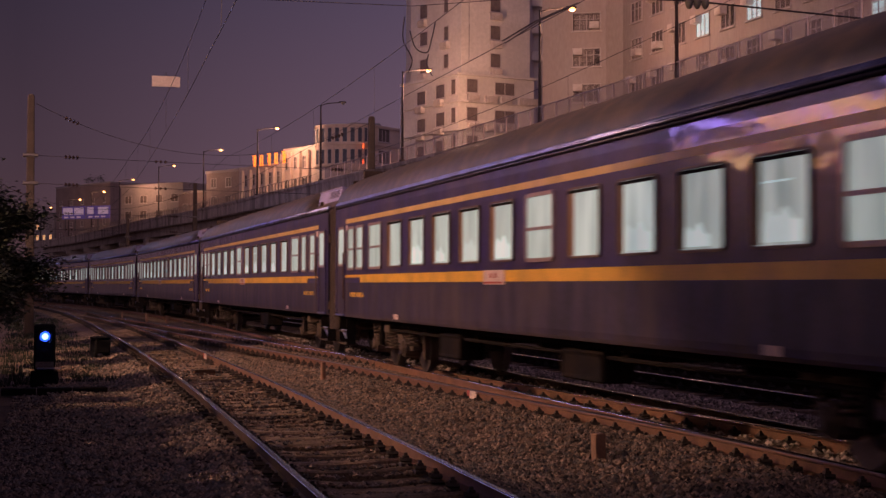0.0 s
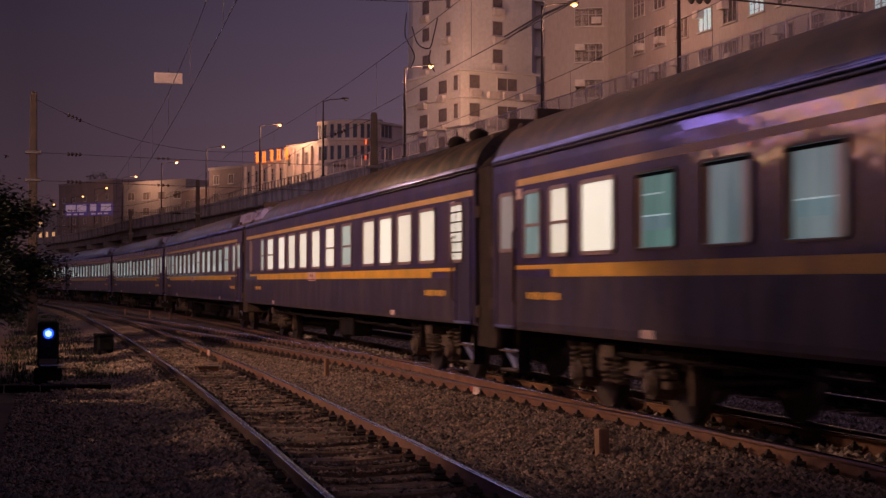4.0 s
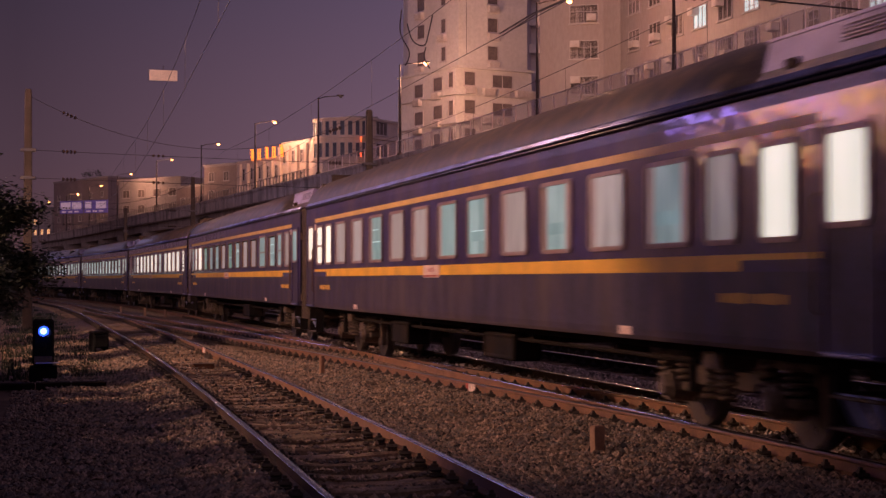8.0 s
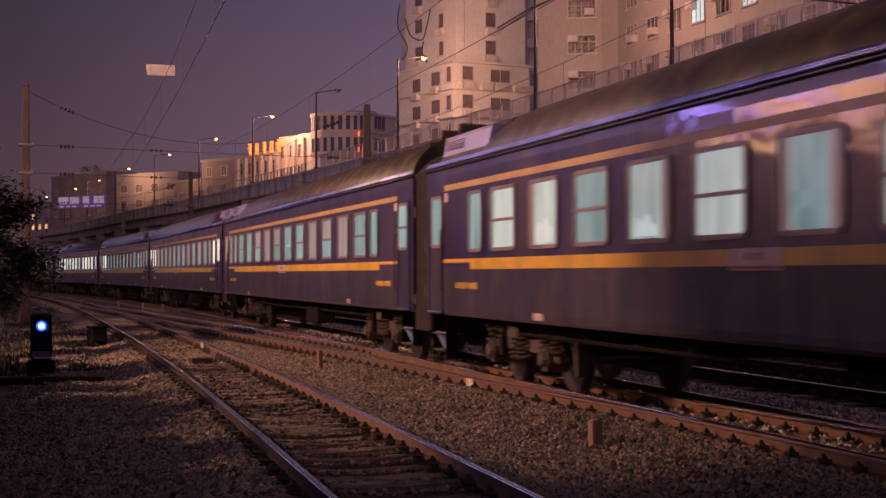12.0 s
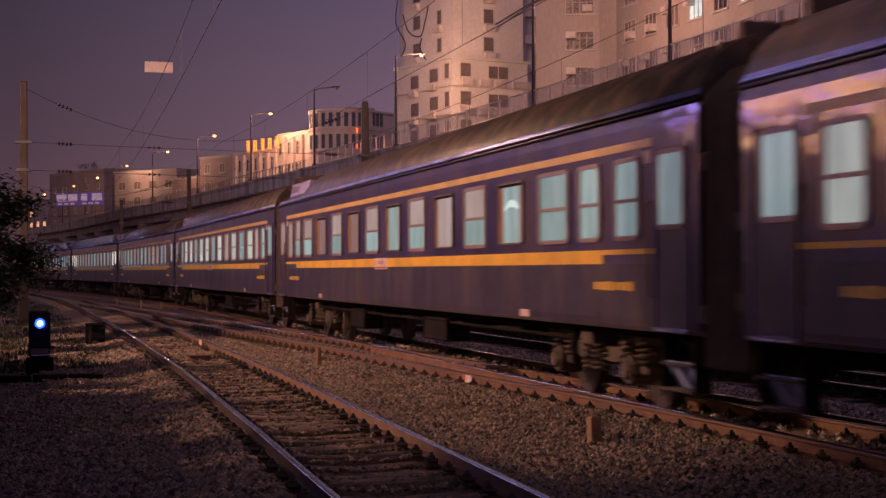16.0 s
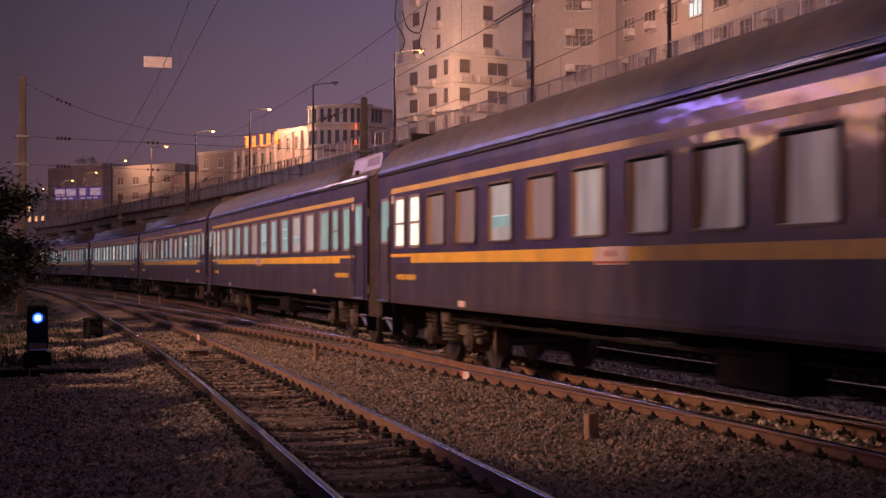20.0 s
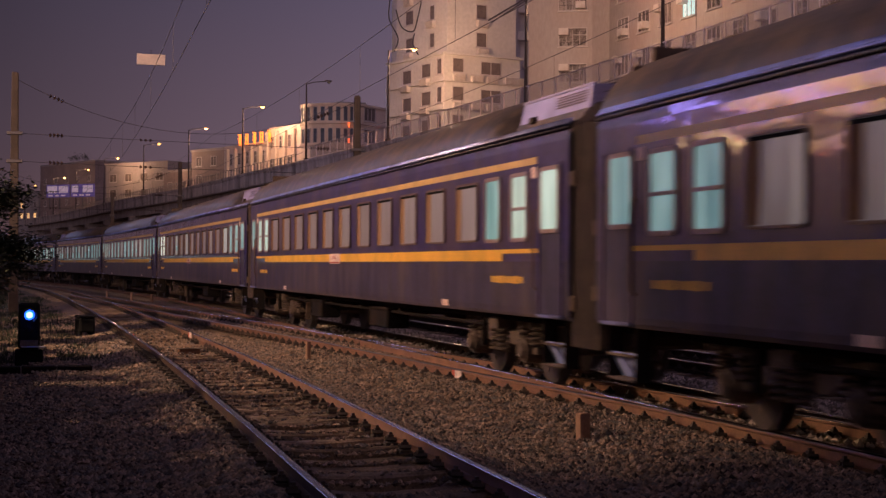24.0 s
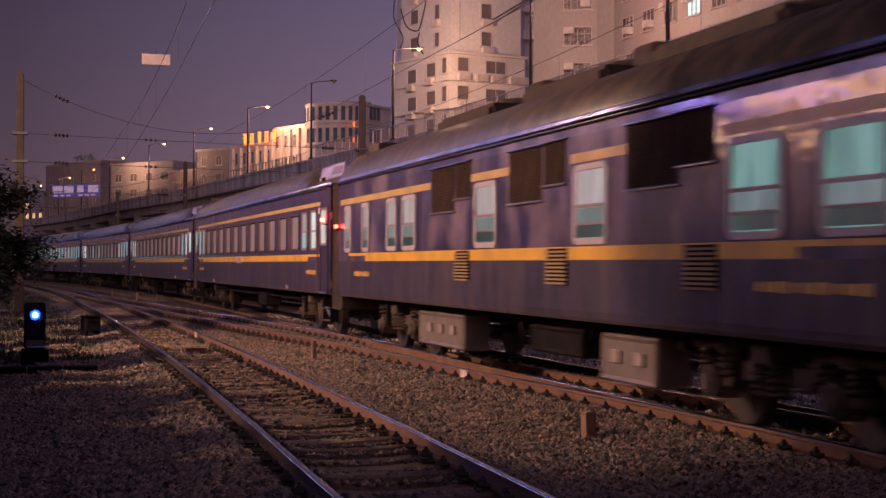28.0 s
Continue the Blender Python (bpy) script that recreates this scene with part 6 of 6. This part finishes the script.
def headspan(a, b, zs, sag, label):
    hs = thing("cross_span", pose(0, 0, 0), label, "overhead wires")
    a, b = Vector(a), Vector(b)
    for i, z in enumerate(zs):
        pts = []
        for k in range(25):
            u = k / 24
            p = a.lerp(b, u)
            pts.append((p.x, p.y, z - (sag * 4 * u * (1 - u) if i == 0 else 0.12 * u * (1 - u))))
        part("span_wire", tube(bmesh.new(), pts, 0.013, 4), WIRE, hs)
        part("insulator", insulator(bmesh.new(), pts[2], pts[3], 4), CERAMIC, hs)
        part("insulator", insulator(bmesh.new(), pts[-4], pts[-3], 4), CERAMIC, hs)
        if i:
            part("insulator", insulator(bmesh.new(), pts[8], pts[9], 3, 0.07), CERAMIC, hs)
    return hs


headspan((0.5, 60.2, 0), (14.8, 63.3, 0), (9.2, 7.1, 6.0), 1.75, "thin sagging cross-span wires with insulators between masts")
headspan((-1.5, 101.0, 0), (11.8, 104.8, 0), (9.0, 7.1, 6.0), 1.6, "thin cross-span wires between the farther masts")


def catenary(name, label, line, contact, carrier, span, first, sag, r=0.0075, stagger=0.2):
    """Contact wire, sagging carrier wire and droppers over a track."""
    ca = thing(name, pose(0, 0, 0), label, "overhead wires")
    pts = even(line, 2.0)
    low_pts, high = [], []
    for i, (x, y, a) in enumerate(pts):
        u = ((y - first) / span) % 1.0
        off = stagger * (2 * abs(2 * (((y - first) / (2 * span)) % 1.0) - 1) - 1)
        low_pts.append((x + off, y, contact))
        high.append((x + off, y, carrier - sag * 4 * u * (1 - u)))
    part("contact_wire", tube(bmesh.new(), low_pts, r, 4), WIRE, ca)
    part("carrier_wire", tube(bmesh.new(), high, r, 4), WIRE, ca)
    for i in range(1, len(pts), 4):
        if 10 < pts[i][1] < 140:
            part("dropper", tube(bmesh.new(), [low_pts[i], high[i]], 0.005, 3), WIRE, ca)
    return ca


def clip_line(line, y0, y1):
    return line[(line[:, 1] > y0) & (line[:, 1] < y1)]


WIRE_SIDING = spline([(2.25, 0), (2.72, 10.4), (3.15, 19.5), (3.37, 26), (3.75, 39), (4.15, 60), (4.25, 80), (4.05, 100), (3.05, 120), (1.15, 145), (-2.6, 175)], 3.0)
WIRE_MAIN = spline([(8.2, -10), (8.2, 30), (8.2, 62), (7.9, 81), (7.08, 100), (5.6, 120), (3.49, 140), (0.8, 160), (-2.6, 180)], 3.0)
WIRE_FAR = spline([(13.15, -10), (13.15, 30), (13.15, 62), (12.8, 81), (11.95, 100), (10.4, 120), (8.2, 140), (5.4, 160), (2.0, 180)], 3.0)


catenary("catenary_siding", "contact and carrier wires over the siding", clip_line(WIRE_SIDING, 5, 150), 6.0, 7.35, 42, 61, 0.35)
catenary("catenary_main", "contact and carrier wires over the running line", clip_line(WIRE_MAIN, 5, 180), 6.0, 7.45, 42, 62, 0.4)
catenary("catenary_far", "contact and carrier wires over the outer track", clip_line(WIRE_FAR, 5, 180), 6.0, 7.45, 42, 62, 0.4)

plate = thing("wire_plate", pose(3.6, 38.4, 0), "white rectangular plate hanging from the carrier wire", "sign")
part("board", bbox(-0.36, 0.36, -0.012, 0.012, 6.98, 7.26, 0.004), mat("white_enamel", (0.72, 0.58, 0.52), 0.5), plate)
part("hanger", tube(bmesh.new(), [(0, 0, 7.2), (0, 0, 7.36)], 0.01, 4), WIRE, plate)

jump = thing("jumper_cables", pose(0, 0, 0), "drooping black jumper cables above the running line", "cable")
for knots in ([(8.75, 33.79, 8.24), (8.72, 33.81, 7.70), (8.93, 33.76, 7.23), (8.84, 33.79, 6.91)],
              [(8.62, 32.79, 7.73), (8.75, 32.76, 7.33), (9.00, 32.69, 7.23), (9.10, 32.66, 7.53), (9.18, 32.63, 7.92)],
              [(8.77, 31.72, 7.02), (8.74, 31.74, 6.79), (8.86, 31.71, 6.54)]):
    pts = []
    kn = [Vector(p) for p in (knots[0], *knots, knots[-1])]
    for a, b, c, d in zip(kn, kn[1:], kn[2:], kn[3:]):
        for k in range(6):
            u = k / 6
            pts.append(0.5 * (2 * b + (c - a) * u + (2 * a - 5 * b + 4 * c - d) * u * u + (3 * b - a - 3 * c + d) * u ** 3))
    part("cable", tube(bmesh.new(), pts + [kn[-1]], 0.016, 5), WIRE, jump)
part("hanger_wire", tube(bmesh.new(), [(1.0, 36.8, 9.0), (9.0, 34.0, 8.55), (16.0, 31.5, 9.0)], 0.01, 4), WIRE, jump)

arm = thing("registration_arm", pose(0, 0, 0), "slim steel registration arms holding the contact wire", "overhead fitting")
part("tube_arm", tube(bmesh.new(), [(7.68, 23.20, 5.85), (8.22, 23.04, 6.19), (8.89, 22.84, 6.49)], 0.014, 6), STEEL, arm)
part("steady_arm", tube(bmesh.new(), [(7.51, 22.53, 5.70), (8.07, 22.36, 6.08), (8.64, 22.19, 6.35)], 0.011, 6), STEEL, arm)
span = thing("cross_span", pose(0, 0, 0), "cross-span wire with a glass insulator string above the train", "overhead wires")
part("span_wire", tube(bmesh.new(), [(9.6, 28.2, 7.75), (13.1, 27.3, 7.62), (18.2, 25.9, 7.1), (24, 24.3, 6.8)], 0.018, 5), WIRE, span)
glass_bm = bmesh.new()
for k in range(3):
    ball(glass_bm, (13.05 + 0.16 * k, 27.32 - 0.04 * k, 7.60), 0.15, 2, (0.55, 0.55, 1))
part("insulator", glass_bm, mat("green_glass_insulator", (0.16, 0.15, 0.12), 0.12), span)


# ---- things beside the tracks ----
def marker(x, y, w, h, label, round_post=False):
    bm = bmesh.new()
    if round_post:
        cyl(bm, (0, 0, -0.4), (0, 0, h - 0.3), w, w * 0.9, 10)
    else:
        bm = bbox(-w, w, -w, w, -0.5, h - 0.3, 0.015)
    for v in bm.verts:
        v.co.x += random.uniform(-0.006, 0.006)
    return single("marker_post", bm, POSTWHITE, label, "marker post", "marker posts along the tracks", m=pose(x, y, climb(y), 0, 0, 12))


marker(5.87, 29.1, 0.055, 0.40, "short round concrete marker post in the ballast", True)
marker(5.97, 14.75, 0.062, 0.37, "short square weathered wooden stake in the ballast")
marker(6.77, 70.9, 0.07, 0.5, "small pale marker post between the tracks", True)
marker(6.13, 74.6, 0.06, 0.5, "small pale marker post between the tracks", True)
marker(5.3, 80.0, 0.06, 0.5, "small pale marker post between the tracks", True)

dw = thing("dwarf_signal", pose(0.50, 29.7, -0.13, 0, 0, 0), "black dwarf shunting signal with a glowing blue lamp", "signal")
part("foot", bbox(-0.26, 0.26, -0.2, 0.2, -0.1, 0.28, 0.02), SIGNAL, dw)
part("case", bbox(-0.2, 0.2, -0.12, 0.14, 0.28, 1.18, 0.04), SIGNAL, dw)
part("door_plate", bbox(-0.17, 0.17, -0.135, -0.12, 0.32, 0.46, 0.003), BOGIE, dw)
visor, arcs = bmesh.new(), []
for y, r in ((-0.12, 0.13), (-0.86, 0.135), (-0.86, 0.128), (-0.12, 0.122)):
    arcs.append([visor.verts.new((r * math.cos(a), y, 0.95 + r * math.sin(a))) for a in (radians(-60 + 15 * k) for k in range(18))])
for u, v in zip(arcs, arcs[1:]):
    for k in range(17):
        visor.faces.new((u[k], u[k + 1], v[k + 1], v[k]))
part("visor", visor, SIGNAL, dw)
part("blue_glass", ball(bmesh.new(), (0, -0.29, 0.95), 0.10, 2, (1, 0.4, 1)), glow_mat("deep_blue_glass", (0.02, 0.10, 1.0), 2.6), dw, "deep blue glass ring")
part("blue_lens", ball(bmesh.new(), (0, -0.33, 0.95), 0.062, 2, (1, 0.5, 1)), BLUELAMP, dw, "glowing blue-white lens")
part("bracket", bbox(-0.14, 0.30, -0.42, -0.14, 0.33, 0.345, 0.004), STEPSTEEL, dw, "thin polished bracket catching the blue light")
part("lower_lens", ball(bmesh.new(), (0, -0.13, 0.66), 0.07, 2, (1, 0.5, 1)), SIGNAL, dw)
blue = bpy.data.lights.new("signal_light", "POINT")
blue.energy, blue.color, blue.shadow_soft_size = 0.6, (0.03, 0.10, 1.0), 0.06
new("signal_light", blue).matrix_basis = pose(0.50, 29.33, 0.82)
sm = thing("switch_machine", pose(2.1, 40.2, -0.05, 0, 0, 8), "dark point machine on legs beside the siding", "switch machine")
part("case", bbox(-0.2, 0.2, -0.35, 0.35, 0.12, 0.5, 0.04), SIGNAL, sm)
part("lid", bbox(-0.22, 0.22, -0.37, 0.37, 0.5, 0.56, 0.03), SIGNAL, sm)
for sx in (-0.16, 0.16):
    part("leg", bbox(sx - 0.04, sx + 0.04, -0.3, 0.3, -0.1, 0.14, 0.01), SIGNAL, sm)
part("throw_rod", tube(bmesh.new(), [(0.3, 0.2, 0.15), (1.4, 0.2, 0.12)], 0.025, 6), STEEL, sm)
clampred = mat("worn_red_paint", (0.42, 0.07, 0.04), 0.7, vary=0.4, scale=20)
clampwhite = mat("worn_white_paint", (0.62, 0.50, 0.44), 0.7, vary=0.4, scale=20)


def rail_mark(x, y, z, a, label, both=True):
    """A painted band on the side of a rail."""
    mk = thing("rail_marker", pose(x, y, climb(y) + z, 0, 0, a), label, "rail marker", "painted marks on the rails")
    part("red_band", bbox(-0.012, 0.012, -0.02, 0.10, -0.075, 0.045, 0.003), clampred, mk)
    if both:
        part("white_band", bbox(-0.012, 0.012, -0.30, -0.02, -0.075, 0.045, 0.003), clampwhite, mk)
    return mk


rail_mark(6.885, 22.4, -0.065, 3, "white and red painted band on the rail's web")
rail_mark(4.235, 35.1, -0.02, 1, "white and red painted band on the siding rail")
rail_mark(2.905, 34.6, -0.02, 1, "faded red painted band on the siding rail", False)
rx = thing("rail_lubricator", pose(3.72, 30.9, climb(30.9) - 0.23, 0, 0, 4), "small rusty iron box between the siding rails", "iron box")
part("case", bbox(-0.22, 0.22, -0.12, 0.12, 0, 0.10, 0.02), RUST, rx)
part("lid", bbox(-0.24, 0.24, -0.14, 0.14, 0.10, 0.118, 0.006), BOGIE, rx)
cb = thing("cable_trough", pose(0.3, 27.4, -0.16, 0, 0, 0), "low black cable trough cover at the ballast edge", "cable trough")
for k in range(4):
    part("cover", bbox(-1.2 + 0.62 * k, -0.6 + 0.62 * k, -0.18, 0.18, 0, 0.12, 0.01), BLACK, cb)


def weeds(count, seed, label, material, region, tall):
    """Scrubby weeds on the soil, as one sheet of blades; region gives the clumps' places."""
    r = np.random.RandomState(seed)
    cx, cy = region(r, count // 14)
    verts, faces = [], []
    for x, y in zip(cx, cy):
        g, s = ground_height(x, y), r.uniform(0.5, 1.3)
        for _ in range(14):
            a, h = r.uniform(0, math.tau), s * tall * r.uniform(0.3, 1.0)
            px, py = x + r.normal(0, 0.12), y + r.normal(0, 0.12)
            dx, dy, n = math.cos(a), math.sin(a), len(verts)
            verts += [(px - dy * 0.02, py + dx * 0.02, g - 0.03), (px + dy * 0.02, py - dx * 0.02, g - 0.03), (px + dx * h * 0.5, py + dy * h * 0.5, g + h)]
            faces.append((n, n + 1, n + 2))
    me = bpy.data.meshes.new("weeds")
    me.from_pydata(verts, [], faces)
    me.materials.append(material)
    return tagged(new("weeds", me), label, "weeds", kind="stuff")


def beside_siding(r, n):
    y = 30 + 75 * r.uniform(0, 1, n) ** 1.4
    return np.interp(y, LINE_NEAR[:, 1], LINE_NEAR[:, 0]) - 1.5 - 2.6 * r.uniform(0, 1, n) ** 0.8, y


def beyond_tracks(r, n):
    return r.uniform(19.8, 31.0, n), r.uniform(22, 75, n)


weeds(9000, 8, "dark scrubby weeds on the soil beside the siding", LEAF, beside_siding, 0.17)
weeds(16000, 9, "dry golden grass beyond the outer track", GRASS, beyond_tracks, 0.75)


# ---- trees ----
def tree(x, y, height, spread, seed, label, base=0.9, leaves=2600, size=0.16, lean=(0, 0)):
    r = random.Random(seed)
    tr = thing("tree", pose(x, y, climb(y) - 0.35), label, "tree", "trees beside the siding")
    bm = bmesh.new()
    trunk = [(lean[0] * k / 6 + r.uniform(-0.05, 0.05), lean[1] * k / 6 + r.uniform(-0.05, 0.05), height * 0.75 * k / 6) for k in range(7)]
    for k in range(6):
        cyl(bm, trunk[k], trunk[k + 1], 0.13 * (1 - k / 8), 0.13 * (1 - (k + 1) / 8), 8)
    tips = []
    for k in range(16):
        a, b = r.uniform(0, math.tau), trunk[r.randint(2, 6)]
        e = Vector(b) + Vector((math.cos(a) * spread * r.uniform(0.5, 1), math.sin(a) * spread * r.uniform(0.5, 1), r.uniform(0.1, 0.35) * height))
        cyl(bm, b, e, 0.045, 0.015, 5)
        tips += [Vector(b).lerp(e, u) for u in (0.45, 0.7, 0.9, 1.05)]
    part("trunk", bm, BARK, tr)
    verts, faces = [], []
    for k in range(leaves):
        c = r.choice(tips) + Vector((r.gauss(0, 1), r.gauss(0, 1), r.gauss(0, 0.7))) * spread * 0.2
        if c.z < base:
            c.z = base + r.uniform(0, 0.6)
        a = r.uniform(0, math.tau)
        u = Vector((math.cos(a), math.sin(a), r.uniform(-0.7, 0.3))) * size * r.uniform(0.6, 1.3)
        v = Vector((-math.sin(a), math.cos(a), r.uniform(-0.4, 0.4))) * size * 0.34
        n = len(verts)
        verts += [c[:], (c + u * 0.5 + v)[:], (c + u)[:], (c + u * 0.5 - v)[:]]
        faces.append((n, n + 1, n + 2, n + 3))
    me = bpy.data.meshes.new("crown")
    me.from_pydata(verts, [], faces)
    me.materials.append(LEAF)
    share("crown", me, tr)
    return tr


tree(-0.75, 40.5, 5.0, 1.5, 5, "dark leafy tree beside the siding", 0.3, 16000, 0.15)
tree(-0.95, 46.0, 3.4, 1.3, 6, "dark leafy shrub tree beside the siding", 0.2, 12000, 0.14)
tree(-2.2, 44.5, 6.2, 1.9, 7, "dark leafy tree beside the siding", 0.8, 8000, 0.13)
tree(-0.95, 36.0, 2.4, 0.9, 8, "low dark shrub tree at the ballast edge", 0.1, 8000, 0.13)
tree(-1.9, 29.0, 3.2, 1.3, 9, "dark leafy shrub tree at the ballast edge", 0.1, 3000, 0.18)
tree(-1.6, 55.0, 4.5, 1.8, 12, "dark leafy tree beside the siding", 0.4, 3000, 0.2)
# unseen row of shrubs, added to keep lamplight off the left ground
for k in range(15):
    tree(-2.3 - 0.25 * (k % 3), 3.0 + 2.1 * k, (2.52 if k < 9 else 2.3) + 0.2 * (k % 2), 1.25, 20 + k, "unseen dense shrub added to shade the ground by the siding", 0.05, 4500, 0.22)

# unseen crown, added between lane lamp and train to darken the near end
tree(-8.4, 21.5, 12.6, 2.2, 43, "unseen high-crowned tree added to shade the nearest coach", 8.3, 20000, 0.36)

# ---- unseen violet-lit tower, added to be mirrored in roofs and rails ----
FACADE = lit_mat("violet_lit_facade", (0.36, 0.38, 0.95), (0.60, 0.62, 1.0), 4.2, (0.1, 0.1, 0.1))
gt = thing("glass_tower", pose(-34.0, 195.0, 0, 0, 0, 9.9), "unseen tower added for violet and blue reflections", "office building")
part("wall", bbox(-13.5, 13.5, 0.3, 24, -0.5, 64, 0.2), GREYWALL, gt)
for k in range(2, 6):
    part("lit_storey", bbox(-13, 13, 0.0, 0.3, 19.0 + 7.0 * k, 24.5 + 7.0 * k, 0.05), FACADE, gt, "violet-lit glass storey")

# ---- lit shop house across the lane, mirrored in the coaches ----
shop = thing("shop_house", pose(-26.5, 57.5, 0, 0, 0, 30), "shop house with glowing orange and violet sign boards", "building")
part("wall", bbox(-2, 14, 0.05, 10, -0.5, 16, 0.05), BROWNWALL, shop)
rs = random.Random(3)
WARM = lit_mat("warm_sign_board", (1.0, 0.45, 0.16), (1.0, 0.66, 0.34), 5.5)
ROSE = lit_mat("rose_sign_board", (1.0, 0.45, 0.42), (0.9, 0.55, 0.75), 4.5)
VIOLET = lit_mat("violet_sign_board", (0.30, 0.16, 1.0), (0.45, 0.34, 1.0), 8.0)
# glow of the added roof panel that tints the shadows blue
SCREEN = lit_mat("dim_violet_screen", (0.26, 0.18, 0.8), (0.5, 0.42, 1.0), 3.5)
for k in range(52):
    x, z = 0.6 + 0.178 * k + rs.uniform(-0.2, 0.2), rs.choice((7.6, 8.2, 8.7, 9.1, 9.6, 10.1, 10.6, 11.1, 11.5))
    part("sign_board", bbox(x, x + rs.uniform(0.5, 1.5), -0.12 - 0.002 * k, 0.05, z, z + rs.uniform(0.2, 0.62), 0.02), ROSE if k % 4 == 3 else WARM, shop, "glowing sign board")
for k in range(11):
    x, z = 3.0 + 0.95 * k, 8.9 + 0.62 * ((k * 3) % 5)
    part("sign_board", bbox(x, x + 0.4 + 0.25 * (k % 3), -0.27 - 0.006 * k, 0.05, z, z + 0.35, 0.02), VIOLET if k % 3 else ROSE, shop, "glowing violet sign board")
for k in range(9):
    x, z = -0.9 + 0.9 * (k % 2), 4.6 + 0.42 * k
    part("light_line", bbox(x, x + rs.uniform(0.6, 1.0), -0.14, 0.05, z, z + 0.16, 0.02), WARM, shop, "glowing orange window band")
# unseen glowing panel, added to cast violet over ground and shadows
part("led_billboard", bbox(-1.0, 13.5, 0.4, 0.8, 17.0, 23.5, 0.05), SCREEN, shop, "large unseen violet panel added to tint the ground")
part("light_strip", bbox(-1.9, 13.9, -0.2, 0.05, 13.2, 13.6, 0.02), VIOLET, shop, "violet light strip under the eaves")


# added behind the camera, out of view, to hold the afterglow off the foreground
shade_shed = thing("depot_shed", pose(0, 0, 0), "plain unseen shed added to block the afterglow", "building")
part("wall", prism(bmesh.new(), [(-30, -9), (14, -36), (18, -30), (-26, -3)], -0.5, 11.5), GREYWALL, shade_shed)
part("roof", prism(bmesh.new(), [(-30.4, -9.2), (14, -36.5), (18.4, -30), (-26, -2.6)], 11.5, 12.0), CONCRETE, shade_shed)


# ---- motion ----
def motions():
    times = [k * 1.0 for k in range(29)]
    for n, car in enumerate(CARS):
        walk(car, [(t, car_pose(n, t)) for t in times])
    spin = math.degrees(TRAIN_SPEED / 0.457)
    count = int(28.0 * 30 / 2)
    for group, y in ((WHEELS_FRONT, 1.2), (WHEELS_REAR, -1.2)):
        walk(group[0], [(k / 15, pose(0, y, 0.457, -spin * k / 15)) for k in range(count + 1)])
        first = group[0].animation_data
        for w in group[1:]:
            w.rotation_mode = "QUATERNION"
            w.animation_data_create().action = first.action
            w.animation_data.action_slot = first.action_slot


motions()
